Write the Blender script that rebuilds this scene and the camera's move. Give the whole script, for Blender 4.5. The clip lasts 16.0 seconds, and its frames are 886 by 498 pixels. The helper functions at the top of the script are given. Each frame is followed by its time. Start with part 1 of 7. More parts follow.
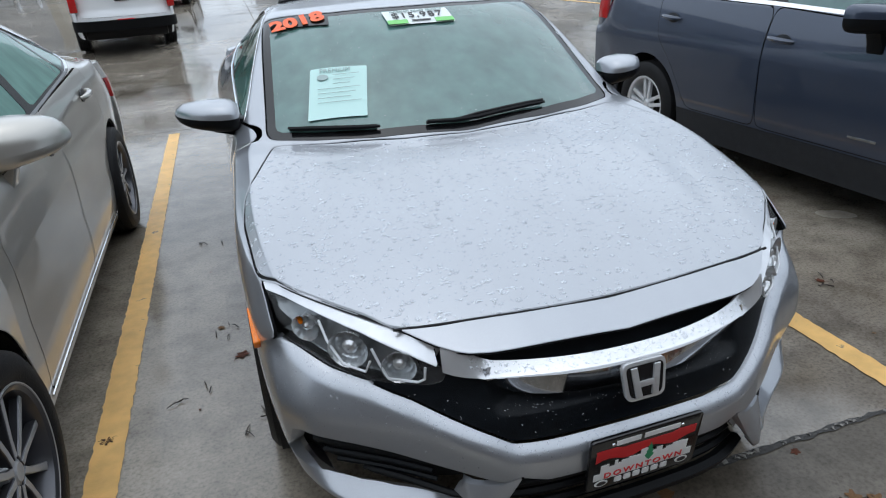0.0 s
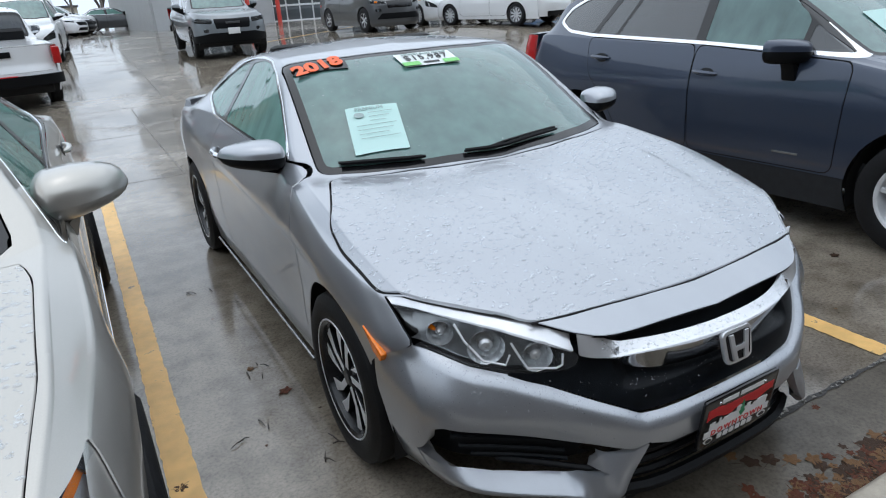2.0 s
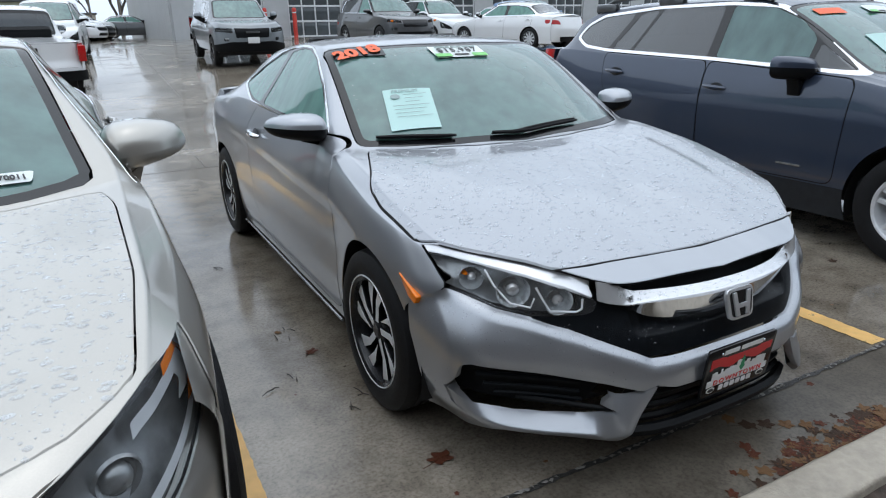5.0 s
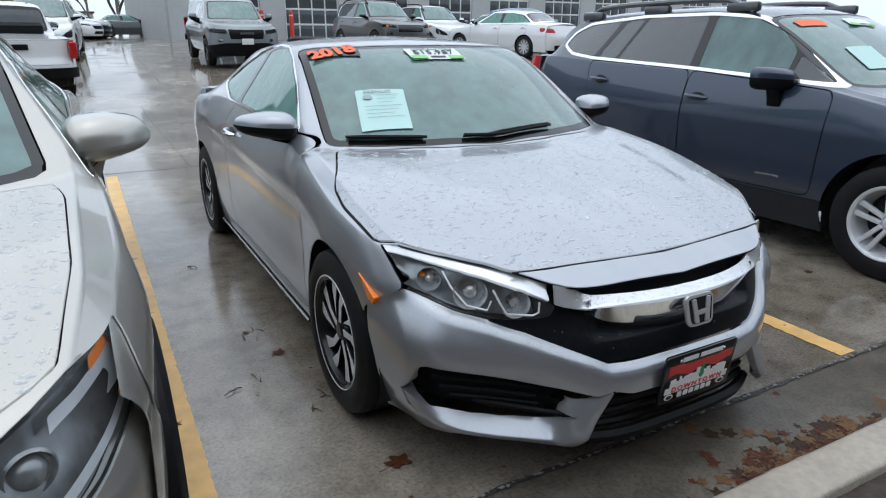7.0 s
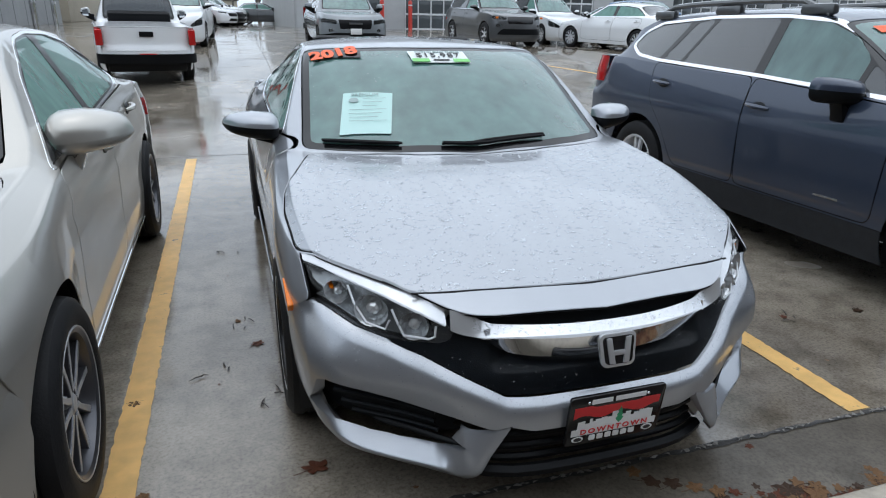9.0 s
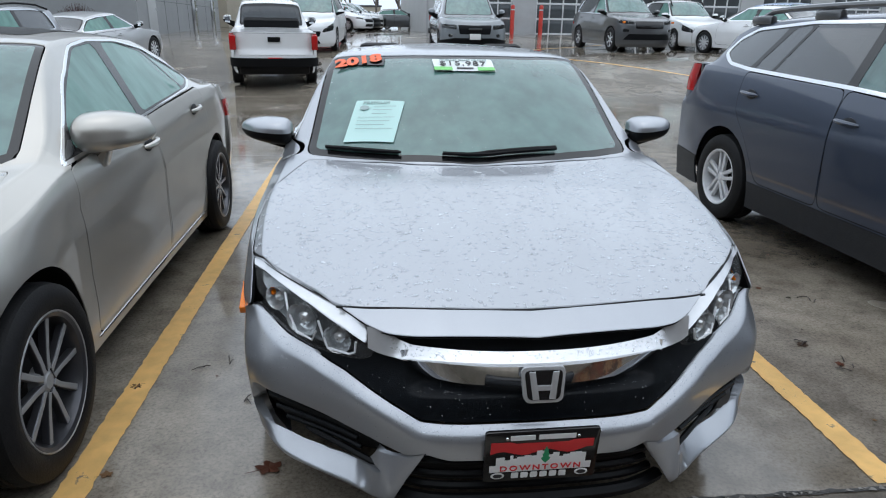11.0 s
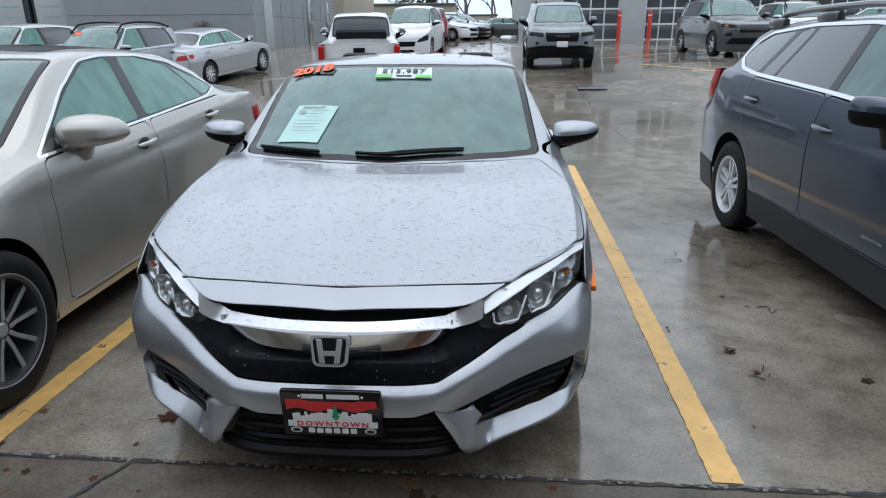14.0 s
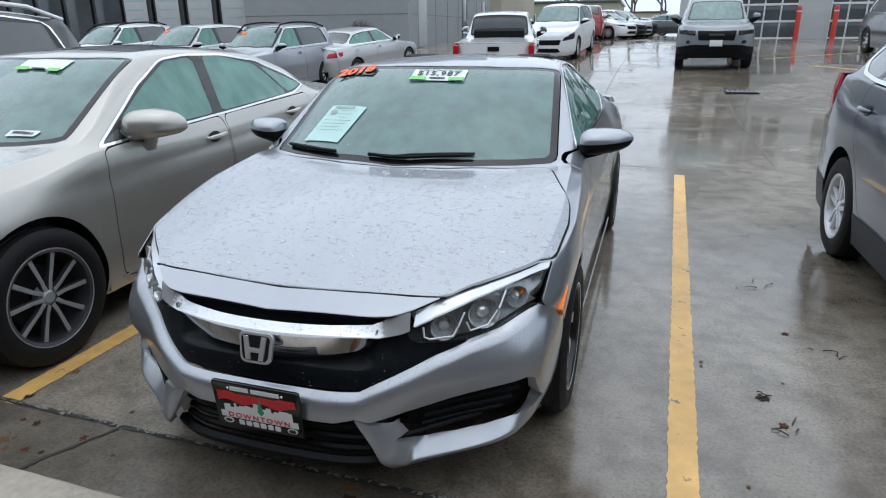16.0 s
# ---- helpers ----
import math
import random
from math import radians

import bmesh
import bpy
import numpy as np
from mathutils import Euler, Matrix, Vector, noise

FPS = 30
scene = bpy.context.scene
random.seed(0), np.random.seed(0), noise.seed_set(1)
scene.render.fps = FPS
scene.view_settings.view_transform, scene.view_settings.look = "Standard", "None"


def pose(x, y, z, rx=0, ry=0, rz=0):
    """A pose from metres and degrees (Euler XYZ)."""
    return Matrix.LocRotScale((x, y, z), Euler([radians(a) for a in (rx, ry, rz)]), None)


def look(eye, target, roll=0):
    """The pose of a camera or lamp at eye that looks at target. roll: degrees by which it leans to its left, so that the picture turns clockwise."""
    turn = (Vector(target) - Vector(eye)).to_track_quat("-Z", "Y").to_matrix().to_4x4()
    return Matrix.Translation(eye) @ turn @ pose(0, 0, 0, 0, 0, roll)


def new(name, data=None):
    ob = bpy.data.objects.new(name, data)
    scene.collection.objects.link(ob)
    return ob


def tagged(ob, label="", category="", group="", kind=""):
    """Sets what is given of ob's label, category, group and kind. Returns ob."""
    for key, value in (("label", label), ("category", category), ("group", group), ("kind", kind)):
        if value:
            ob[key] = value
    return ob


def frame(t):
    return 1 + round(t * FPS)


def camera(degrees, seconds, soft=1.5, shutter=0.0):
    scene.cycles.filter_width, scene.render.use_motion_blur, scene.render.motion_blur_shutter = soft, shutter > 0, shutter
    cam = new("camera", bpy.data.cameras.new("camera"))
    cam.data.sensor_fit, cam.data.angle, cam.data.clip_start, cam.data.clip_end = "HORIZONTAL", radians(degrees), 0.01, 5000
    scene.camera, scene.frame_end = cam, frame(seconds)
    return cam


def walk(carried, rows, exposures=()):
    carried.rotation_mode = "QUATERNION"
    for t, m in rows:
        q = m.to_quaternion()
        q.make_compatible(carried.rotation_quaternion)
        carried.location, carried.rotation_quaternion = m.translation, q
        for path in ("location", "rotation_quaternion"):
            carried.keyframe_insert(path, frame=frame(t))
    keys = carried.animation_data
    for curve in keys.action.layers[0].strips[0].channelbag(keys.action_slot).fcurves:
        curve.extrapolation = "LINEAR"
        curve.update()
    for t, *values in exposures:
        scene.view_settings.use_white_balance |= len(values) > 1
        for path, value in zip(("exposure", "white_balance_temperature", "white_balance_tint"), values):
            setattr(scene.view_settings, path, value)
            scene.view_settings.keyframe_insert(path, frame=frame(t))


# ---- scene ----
cam = camera(69.4, 16.0, 1.1)
METRES, EYE, TILT, LEAN, TURN = 8.0, 1.5, 0.0, 0.0, 0.0
PATH = [
    (0, (-0.832, -1.028, 1.526), (-0.266, 0.702, 0.698), -3.4),
    (0.5, (-1.026, -0.987, 1.535), (-0.307, 0.709, 0.755), -5.4),
    (1, (-1.182, -1.083, 1.535), (-0.403, 0.613, 0.816), -5.5),
    (1.5, (-1.331, -1.066, 1.555), (-0.498, 0.61, 0.85), -3.7),
    (2, (-1.483, -0.961, 1.541), (-0.575, 0.669, 0.823), -4.0),
    (2.5, (-1.57, -0.942, 1.518), (-0.557, 0.614, 0.774), -1.0),
    (3, (-1.639, -0.997, 1.469), (-0.676, 0.635, 0.831), -1.6),
    (3.5, (-1.705, -1.071, 1.426), (-0.812, 0.602, 0.791), -0.5),
    (4, (-1.722, -1.118, 1.416), (-0.867, 0.574, 0.779), -2.1),
    (4.5, (-1.703, -1.132, 1.409), (-0.829, 0.544, 0.755), -2.2),
    (4.7, (-1.705, -1.128, 1.412), (-0.803, 0.533, 0.759), -1.9),
    (6.8, (-1.62, -1.152, 1.386), (-0.677, 0.489, 0.739), 0.3),
    (7, (-1.601, -1.171, 1.388), (-0.661, 0.477, 0.754), 0.1),
    (7.5, (-1.518, -1.193, 1.39), (-0.637, 0.489, 0.761), -1.0),
    (8, (-1.35, -1.259, 1.414), (-0.576, 0.475, 0.786), -0.1),
    (8.2, (-1.288, -1.281, 1.43), (-0.532, 0.451, 0.777), 0.4),
    (10.3, (-0.598, -1.431, 1.476), (-0.218, 0.415, 0.805), 1.7),
    (10.5, (-0.55, -1.417, 1.484), (-0.158, 0.419, 0.794), 2.7),
    (11, (-0.461, -1.421, 1.477), (-0.219, 0.452, 0.82), 0.8),
    (11.5, (-0.343, -1.49, 1.473), (-0.216, 0.392, 0.81), 0.5),
    (12, (-0.215, -1.573, 1.488), (-0.096, 0.328, 0.876), 0.6),
    (12.5, (-0.087, -1.649, 1.493), (0.058, 0.242, 0.86), -0.4),
    (13, (0.116, -1.652, 1.487), (0.218, 0.258, 0.903), 1.5),
    (13.5, (0.28, -1.661, 1.497), (0.359, 0.241, 0.885), 1.1),
    (13.9, (0.424, -1.695, 1.492), (0.338, 0.202, 0.865), -0.6),
    (14, (0.446, -1.705, 1.492), (0.338, 0.188, 0.856), -0.4),
    (14.5, (0.621, -1.735, 1.496), (0.329, 0.119, 0.806), -1.1),
    (15, (0.768, -1.667, 1.495), (0.388, 0.184, 0.838), -0.6),
    (15.5, (0.92, -1.543, 1.492), (0.44, 0.27, 0.799), 0.2),
    (16, (1.094, -1.519, 1.505), (0.531, 0.291, 0.867), -0.5),
]
walk(cam, [(t, look(eye, target, roll)) for t, eye, target, roll in PATH])

# ---- world and light: an overcast, rainy day ----
world = bpy.data.worlds.new("overcast")
scene.world = world
world.use_nodes = True
_n, _l = world.node_tree.nodes, world.node_tree.links
_sky = _n.new("ShaderNodeTexSky")
_sky.sky_type = "NISHITA"
_sky.sun_disc = False
_sky.sun_elevation, _sky.sun_rotation = radians(87), 0.0
_sky.dust_density, _sky.air_density, _sky.ozone_density = 6.0, 1.0, 1.0
_hs = _n.new("ShaderNodeHueSaturation")
_hs.inputs["Saturation"].default_value = 0.12
_mx = _n.new("ShaderNodeMix")
_mx.data_type = "RGBA"
_mx.inputs[0].default_value = 0.8
_mx.inputs[7].default_value = (7.8, 9.1, 10.75, 1)
_l.new(_sky.outputs[0], _hs.inputs["Color"])
_l.new(_hs.outputs[0], _mx.inputs[6])
_l.new(_mx.outputs[2], _n["Background"].inputs[0])
_n["Background"].inputs[1].default_value = 0.14
sun = new("sun", bpy.data.lights.new("sun", "SUN"))
sun.data.energy, sun.data.angle, sun.data.color = 0.9, radians(115), (0.95, 0.98, 1.0)
sun.matrix_world = look((0, 0, 30), (0, -1.5, 0))


# ---- materials ----
def material(name, color, rough=0.5, metal=0.0, coat=0.0, var=0.0, scale=8.0, bump=0.0, bscale=60.0, spec=0.5, mottle=0.0, mscale=1.5):
    """A node material with colour variation at two scales and fine relief."""
    m = bpy.data.materials.new(name)
    m.use_nodes = True
    n, l = m.node_tree.nodes, m.node_tree.links
    b = n["Principled BSDF"]
    b.inputs["Base Color"].default_value = (*color, 1)
    b.inputs["Roughness"].default_value, b.inputs["Metallic"].default_value = rough, metal
    b.inputs["Coat Weight"].default_value, b.inputs["Coat Roughness"].default_value = coat, 0.04
    b.inputs["Specular IOR Level"].default_value = spec
    co = n.new("ShaderNodeTexCoord")
    if var or mottle:
        fine, big, mix, mul = n.new("ShaderNodeTexNoise"), n.new("ShaderNodeTexNoise"), n.new("ShaderNodeMath"), n.new("ShaderNodeMapRange")
        fine.inputs["Scale"].default_value, fine.inputs["Detail"].default_value = scale, 6
        big.inputs["Scale"].default_value, big.inputs["Detail"].default_value = mscale, 4
        mix.operation = "MULTIPLY_ADD"
        l.new(co.outputs["Object"], fine.inputs["Vector"])
        l.new(co.outputs["Object"], big.inputs["Vector"])
        wa, wb = var / (var + mottle), mottle / (var + mottle)
        sa = n.new("ShaderNodeMath")
        sa.operation, sa.inputs[1].default_value = "MULTIPLY", wb
        l.new(big.outputs[0], sa.inputs[0])
        l.new(fine.outputs[0], mix.inputs[0])
        mix.inputs[1].default_value = wa
        l.new(sa.outputs[0], mix.inputs[2])
        l.new(mix.outputs[0], mul.inputs[0])
        mul.inputs[1].default_value, mul.inputs[2].default_value = 0.3, 0.7
        mul.inputs[3].default_value, mul.inputs[4].default_value = 1 - var - mottle, 1 + var + mottle
        sc = n.new("ShaderNodeVectorMath")
        sc.operation, sc.inputs[0].default_value = "SCALE", color
        l.new(mul.outputs[0], sc.inputs[3])
        l.new(sc.outputs[0], b.inputs["Base Color"])
    if bump:
        t, bp = n.new("ShaderNodeTexNoise"), n.new("ShaderNodeBump")
        t.inputs["Scale"].default_value, t.inputs["Detail"].default_value = bscale, 5
        bp.inputs["Strength"].default_value, bp.inputs["Distance"].default_value = bump, 0.01
        l.new(co.outputs["Object"], t.inputs["Vector"])
        l.new(t.outputs[0], bp.inputs["Height"])
        l.new(bp.outputs[0], b.inputs["Normal"])
    return m


def paint(name, color, metal=0.7, rough=0.31):
    """Clear-coated car paint with flake, faint dirt and rain runs along the panels."""
    m = material(name, color, rough, metal, 1.0, 0.03, 350, 0, 60, 0.5, 0.035, 2.0)
    n, l = m.node_tree.nodes, m.node_tree.links
    b = n["Principled BSDF"]
    co = [k for k in n if k.bl_idname == "ShaderNodeTexCoord"][0]
    mp, t, r = n.new("ShaderNodeMapping"), n.new("ShaderNodeTexNoise"), n.new("ShaderNodeMapRange")
    mp.inputs["Scale"].default_value = (16, 1.3, 4)
    t.inputs["Scale"].default_value, t.inputs["Detail"].default_value = 1.0, 5
    r.inputs[1].default_value, r.inputs[2].default_value = 0.35, 0.7
    r.inputs[3].default_value, r.inputs[4].default_value = rough - 0.03, rough + 0.1
    l.new(co.outputs["Object"], mp.inputs[0])
    l.new(mp.outputs[0], t.inputs["Vector"])
    l.new(t.outputs[0], r.inputs[0])
    l.new(r.outputs[0], b.inputs["Roughness"])
    c = n.new("ShaderNodeMapRange")
    c.inputs[1].default_value, c.inputs[2].default_value, c.inputs[3].default_value, c.inputs[4].default_value = 0.4, 0.72, 0.02, 0.14
    l.new(t.outputs[0], c.inputs[0])
    l.new(c.outputs[0], b.inputs["Coat Roughness"])
    return m


SILVER = paint("wet_silver_paint", (0.36, 0.376, 0.406))
BLUE_GREY = paint("dark_blue_grey_paint", (0.034, 0.048, 0.081), 0.35, 0.33)
CHAMPAGNE = paint("warm_silver_paint", (0.45, 0.43, 0.395))
WHITE_P = paint("white_paint", (0.75, 0.76, 0.77), 0.0, 0.35)
CEMENT = paint("cement_grey_paint", (0.17, 0.19, 0.205), 0.1, 0.4)
GREY_P = paint("dark_grey_paint", (0.065, 0.068, 0.072), 0.3, 0.4)
PALE_SILVER = paint("pale_silver_paint", (0.48, 0.49, 0.5), 0.4)
LIGHT_BLUE = paint("light_blue_paint", (0.13, 0.22, 0.36), 0.4)
RED_P = paint("red_paint", (0.25, 0.015, 0.015), 0.1)
BLACK_P = paint("black_paint", (0.015, 0.016, 0.018), 0.1)
BLACK = material("black_plastic", (0.005, 0.0055, 0.0065), 0.45, bump=0.1, bscale=400, var=0.1, scale=40, spec=0.14)
CLAD = material("grey_black_cladding", (0.018, 0.02, 0.024), 0.45, bump=0.15, bscale=300, var=0.15, scale=20, spec=0.3)
BADGE = material("bright_silver_badge", (0.74, 0.75, 0.77), 0.2, 0.7)
GRILLE = material("damp_black_grille", (0.004, 0.0055, 0.0075), 0.42, bump=0.12, bscale=300, var=0.25, scale=30, spec=0.16)
# paler, half-metal copy of the chrome; the sky's reflection is put into its colour
CHROME_LIT = material("satin_chrome", (0.7, 0.71, 0.73), 0.24, 0.55, var=0.04, scale=30)
REFLECTOR = material("lamp_reflector", (0.68, 0.69, 0.7), 0.18, 0.65, var=0.15, scale=40)
GLOSS_BLACK = material("gloss_black_plastic", (0.008, 0.008, 0.009), 0.12)
DARK = material("dark_cavity", (0.006, 0.006, 0.007), 0.7)
RUBBER = material("tyre_rubber", (0.009, 0.009, 0.01), 0.6, var=0.15, scale=30, bump=0.2, bscale=150, spec=0.25)
CHROME = material("chrome", (0.75, 0.76, 0.78), 0.06, 1.0)
ALLOY = material("bright_alloy", (0.68, 0.69, 0.71), 0.32, 0.2, var=0.05, scale=30)
MID_ALLOY = material("satin_grey_alloy", (0.34, 0.345, 0.355), 0.3, 0.3, var=0.05, scale=30)
DARK_ALLOY = material("dark_grey_alloy", (0.10, 0.10, 0.11), 0.3, 0.7)
BLACK_ALLOY = material("black_alloy", (0.015, 0.015, 0.017), 0.25, 0.3)
RED_LENS = material("red_lens", (0.42, 0.012, 0.012), 0.08)
AMBER = material("amber_lens", (0.85, 0.2, 0.008), 0.15, var=0.1, scale=120)
YELLOW_BASE = material("yellow_road_paint", (0.7, 0.42, 0.14), 0.42, var=0.12, scale=14, mottle=0.12, mscale=3, bump=0.15, bscale=200)
RED_POST = material("red_bollard_sleeve", (0.55, 0.045, 0.03), 0.4, var=0.05, scale=6)
WALL_GREY = material("grey_wall_panel", (0.27, 0.28, 0.285), 0.6, var=0.04, scale=3, mottle=0.05, mscale=0.3)
WALL_LIGHT = material("light_grey_wall", (0.42, 0.43, 0.435), 0.6, var=0.04, scale=3, mottle=0.05, mscale=0.3)
FRAME_ALU = material("door_frame_aluminium", (0.62, 0.63, 0.64), 0.4, 0.1, var=0.05, scale=5)
PANE_DARK = material("dark_pane", (0.07, 0.08, 0.085), 0.08, var=0.2, scale=0.8)


def glass_material(name, tint, cover, rough=0.03, clear=(0.55, 0.72, 0.68), coat=1.0, spec=0.5):
    """Tinted, rain-wet and lightly misted car glass: partly clear, with a mirror-like surface."""
    m = bpy.data.materials.new(name)
    m.use_nodes = True
    n, l = m.node_tree.nodes, m.node_tree.links
    b = n["Principled BSDF"]
    b.inputs["Base Color"].default_value = (*tint, 1)
    b.inputs["Roughness"].default_value = rough
    b.inputs["Coat Weight"].default_value, b.inputs["Coat Roughness"].default_value = coat, 0.02
    b.inputs["Specular IOR Level"].default_value = spec
    co, mp, t, r, sc = n.new("ShaderNodeTexCoord"), n.new("ShaderNodeMapping"), n.new("ShaderNodeTexNoise"), n.new("ShaderNodeMapRange"), n.new("ShaderNodeVectorMath")
    mp.inputs["Scale"].default_value = (9, 9, 1.1)
    t.inputs["Scale"].default_value, t.inputs["Detail"].default_value = 1.0, 6
    r.inputs[1].default_value, r.inputs[2].default_value, r.inputs[3].default_value, r.inputs[4].default_value = 0.3, 0.7, 0.78, 1.22
    sc.operation, sc.inputs[0].default_value = "SCALE", tint
    l.new(co.outputs["Object"], mp.inputs[0])
    l.new(mp.outputs[0], t.inputs["Vector"])
    l.new(t.outputs[0], r.inputs[0])
    l.new(r.outputs[0], sc.inputs[3])
    l.new(sc.outputs[0], b.inputs["Base Color"])
    tr, mix = n.new("ShaderNodeBsdfTransparent"), n.new("ShaderNodeMixShader")
    tr.inputs[0].default_value = (*clear, 1)
    mix.inputs[0].default_value = cover
    l.new(tr.outputs[0], mix.inputs[1])
    l.new(b.outputs[0], mix.inputs[2])
    l.new(mix.outputs[0], n["Material Output"].inputs["Surface"])
    return m


GLASS = glass_material("teal_windscreen_glass", (0.1, 0.2, 0.185), 0.82)
GLASS_SIDE = glass_material("green_side_glass", (0.125, 0.26, 0.225), 0.9, coat=0.15, spec=0.3)
GLASS_GREY = glass_material("grey_green_side_glass", (0.085, 0.155, 0.15), 0.92, coat=0.5, spec=0.4)
GLASS_DARK = glass_material("privacy_glass", (0.022, 0.027, 0.032), 0.96)
LENS = glass_material("clear_lamp_lens", (0.3, 0.31, 0.32), 0.09, 0.03, (0.93, 0.95, 0.96))
LAMP_DARK = material("smoked_lamp_housing", (0.22, 0.225, 0.23), 0.2, 0.6, var=0.5, scale=14)
LAMP_GREY = material("lamp_housing_grey", (0.27, 0.275, 0.28), 0.25, 0.6, var=0.25, scale=25)
WATER = glass_material("rain_water", (0.88, 0.9, 0.92), 0.26, 0.02, (0.95, 0.96, 0.97))


def concrete_material(name="wet_concrete", tone=1.0, gloss=1.0, dry=0.0):
    """Wet concrete paving: pale, with damp dark patches, glossy film, stains and grit."""
    m = bpy.data.materials.new(name)
    m.use_nodes = True
    n, l = m.node_tree.nodes, m.node_tree.links
    b = n["Principled BSDF"]
    co = n.new("ShaderNodeNewGeometry")

    def noise_at(scale, detail, rough=0.5):
        t = n.new("ShaderNodeTexNoise")
        t.inputs["Scale"].default_value, t.inputs["Detail"].default_value, t.inputs["Roughness"].default_value = scale, detail, rough
        l.new(co.outputs["Position"], t.inputs["Vector"])
        return t.outputs[0]

    def ramp(src, stops):
        r = n.new("ShaderNodeValToRGB")
        while len(r.color_ramp.elements) < len(stops):
            r.color_ramp.elements.new(0.5)
        for e, (p, c) in zip(r.color_ramp.elements, stops):
            e.position, e.color = p, (*c, 1)
        l.new(src, r.inputs[0])
        return r.outputs[0]

    base = ramp(noise_at(0.5, 5), [(0.3, (0.128, 0.106, 0.082)), (0.48, (0.24, 0.206, 0.166)), (0.68, (0.37, 0.326, 0.27))])
    grit = ramp(noise_at(70, 6, 0.7), [(0.28, (0.42, 0.4, 0.37)), (0.52, (1, 1, 1)), (0.75, (1.22, 1.22, 1.2))])
    spots = ramp(noise_at(5, 6, 0.65), [(0.35, (0.56, 0.55, 0.53)), (0.58, (1, 1, 1))])
    out = base
    for k in (grit, spots):
        mm = n.new("ShaderNodeMix")
        mm.data_type, mm.blend_type = "RGBA", "MULTIPLY"
        mm.inputs[0].default_value = 0.9
        l.new(out, mm.inputs[6])
        l.new(k, mm.inputs[7])
        out = mm.outputs[2]
    dim = n.new("ShaderNodeVectorMath")
    dim.operation = "SCALE"
    dim.inputs[3].default_value = tone
    l.new(out, dim.inputs[0])
    l.new(dim.outputs[0], b.inputs["Base Color"])
    r = ramp(noise_at(0.9, 4), [(0.38, (0.03 + dry,) * 3), (0.52, (0.09 + dry,) * 3), (0.72, (0.32 + dry,) * 3)])
    l.new(r, b.inputs["Roughness"])
    b.inputs["Specular IOR Level"].default_value = 0.75 * gloss
    bp = n.new("ShaderNodeBump")
    bp.inputs["Strength"].default_value, bp.inputs["Distance"].default_value = 0.1, 0.004
    l.new(noise_at(45, 6, 0.65), bp.inputs["Height"])
    l.new(bp.outputs[0], b.inputs["Normal"])
    return m


CONCRETE = concrete_material()
GUTTER = concrete_material("damp_gutter_concrete", 0.5, 0.35, 0.25)


def worn_paint():
    """Road paint, chipped through to the concrete in patches."""
    m = YELLOW_BASE
    n, l = m.node_tree.nodes, m.node_tree.links
    b = n["Principled BSDF"]
    src = b.inputs["Base Color"].links[0].from_socket
    co = [k for k in n if k.bl_idname == "ShaderNodeTexCoord"][0]
    t, r, mx = n.new("ShaderNodeTexNoise"), n.new("ShaderNodeValToRGB"), n.new("ShaderNodeMix")
    t.inputs["Scale"].default_value, t.inputs["Detail"].default_value, t.inputs["Roughness"].default_value = 7, 8, 0.75
    r.color_ramp.elements[0].position, r.color_ramp.elements[1].position = 0.6, 0.64
    mx.data_type = "RGBA"
    mx.inputs[7].default_value = (0.13, 0.115, 0.09, 1)
    l.new(co.outputs["Object"], t.inputs["Vector"])
    l.new(t.outputs[0], r.inputs[0])
    l.new(r.outputs[0], mx.inputs[0])
    l.new(src, mx.inputs[6])
    l.new(mx.outputs[2], b.inputs["Base Color"])
    return m


YELLOW = worn_paint()
KERB = material("kerb_concrete", (0.34, 0.3, 0.245), 0.6, var=0.12, scale=40, mottle=0.15, mscale=3, bump=0.4, bscale=90)


# ---- shaping tools ----
def smooth(keys, y):
    """Monotone cubic through (y, value) pairs, for an array y."""
    k = np.array(keys, float)
    xs, vs = k[:, 0], k[:, 1]
    y = np.clip(np.asarray(y, float), xs[0], xs[-1])
    if len(xs) == 1:
        return np.full_like(y, vs[0])
    h = np.diff(xs)
    d = np.diff(vs) / h
    m = np.zeros_like(vs)
    m[0], m[-1] = d[0], d[-1]
    for i in range(1, len(xs) - 1):
        if d[i - 1] * d[i] > 0:
            w1, w2 = 2 * h[i] + h[i - 1], h[i] + 2 * h[i - 1]
            m[i] = (w1 + w2) / (w1 / d[i - 1] + w2 / d[i])
    i = np.clip(np.searchsorted(xs, y, side="right") - 1, 0, len(xs) - 2)
    t = (y - xs[i]) / h[i]
    return (vs[i] * (1 + 2 * t) * (1 - t) ** 2 + m[i] * h[i] * t * (1 - t) ** 2 + vs[i + 1] * t * t * (3 - 2 * t) + m[i + 1] * h[i] * t * t * (t - 1))


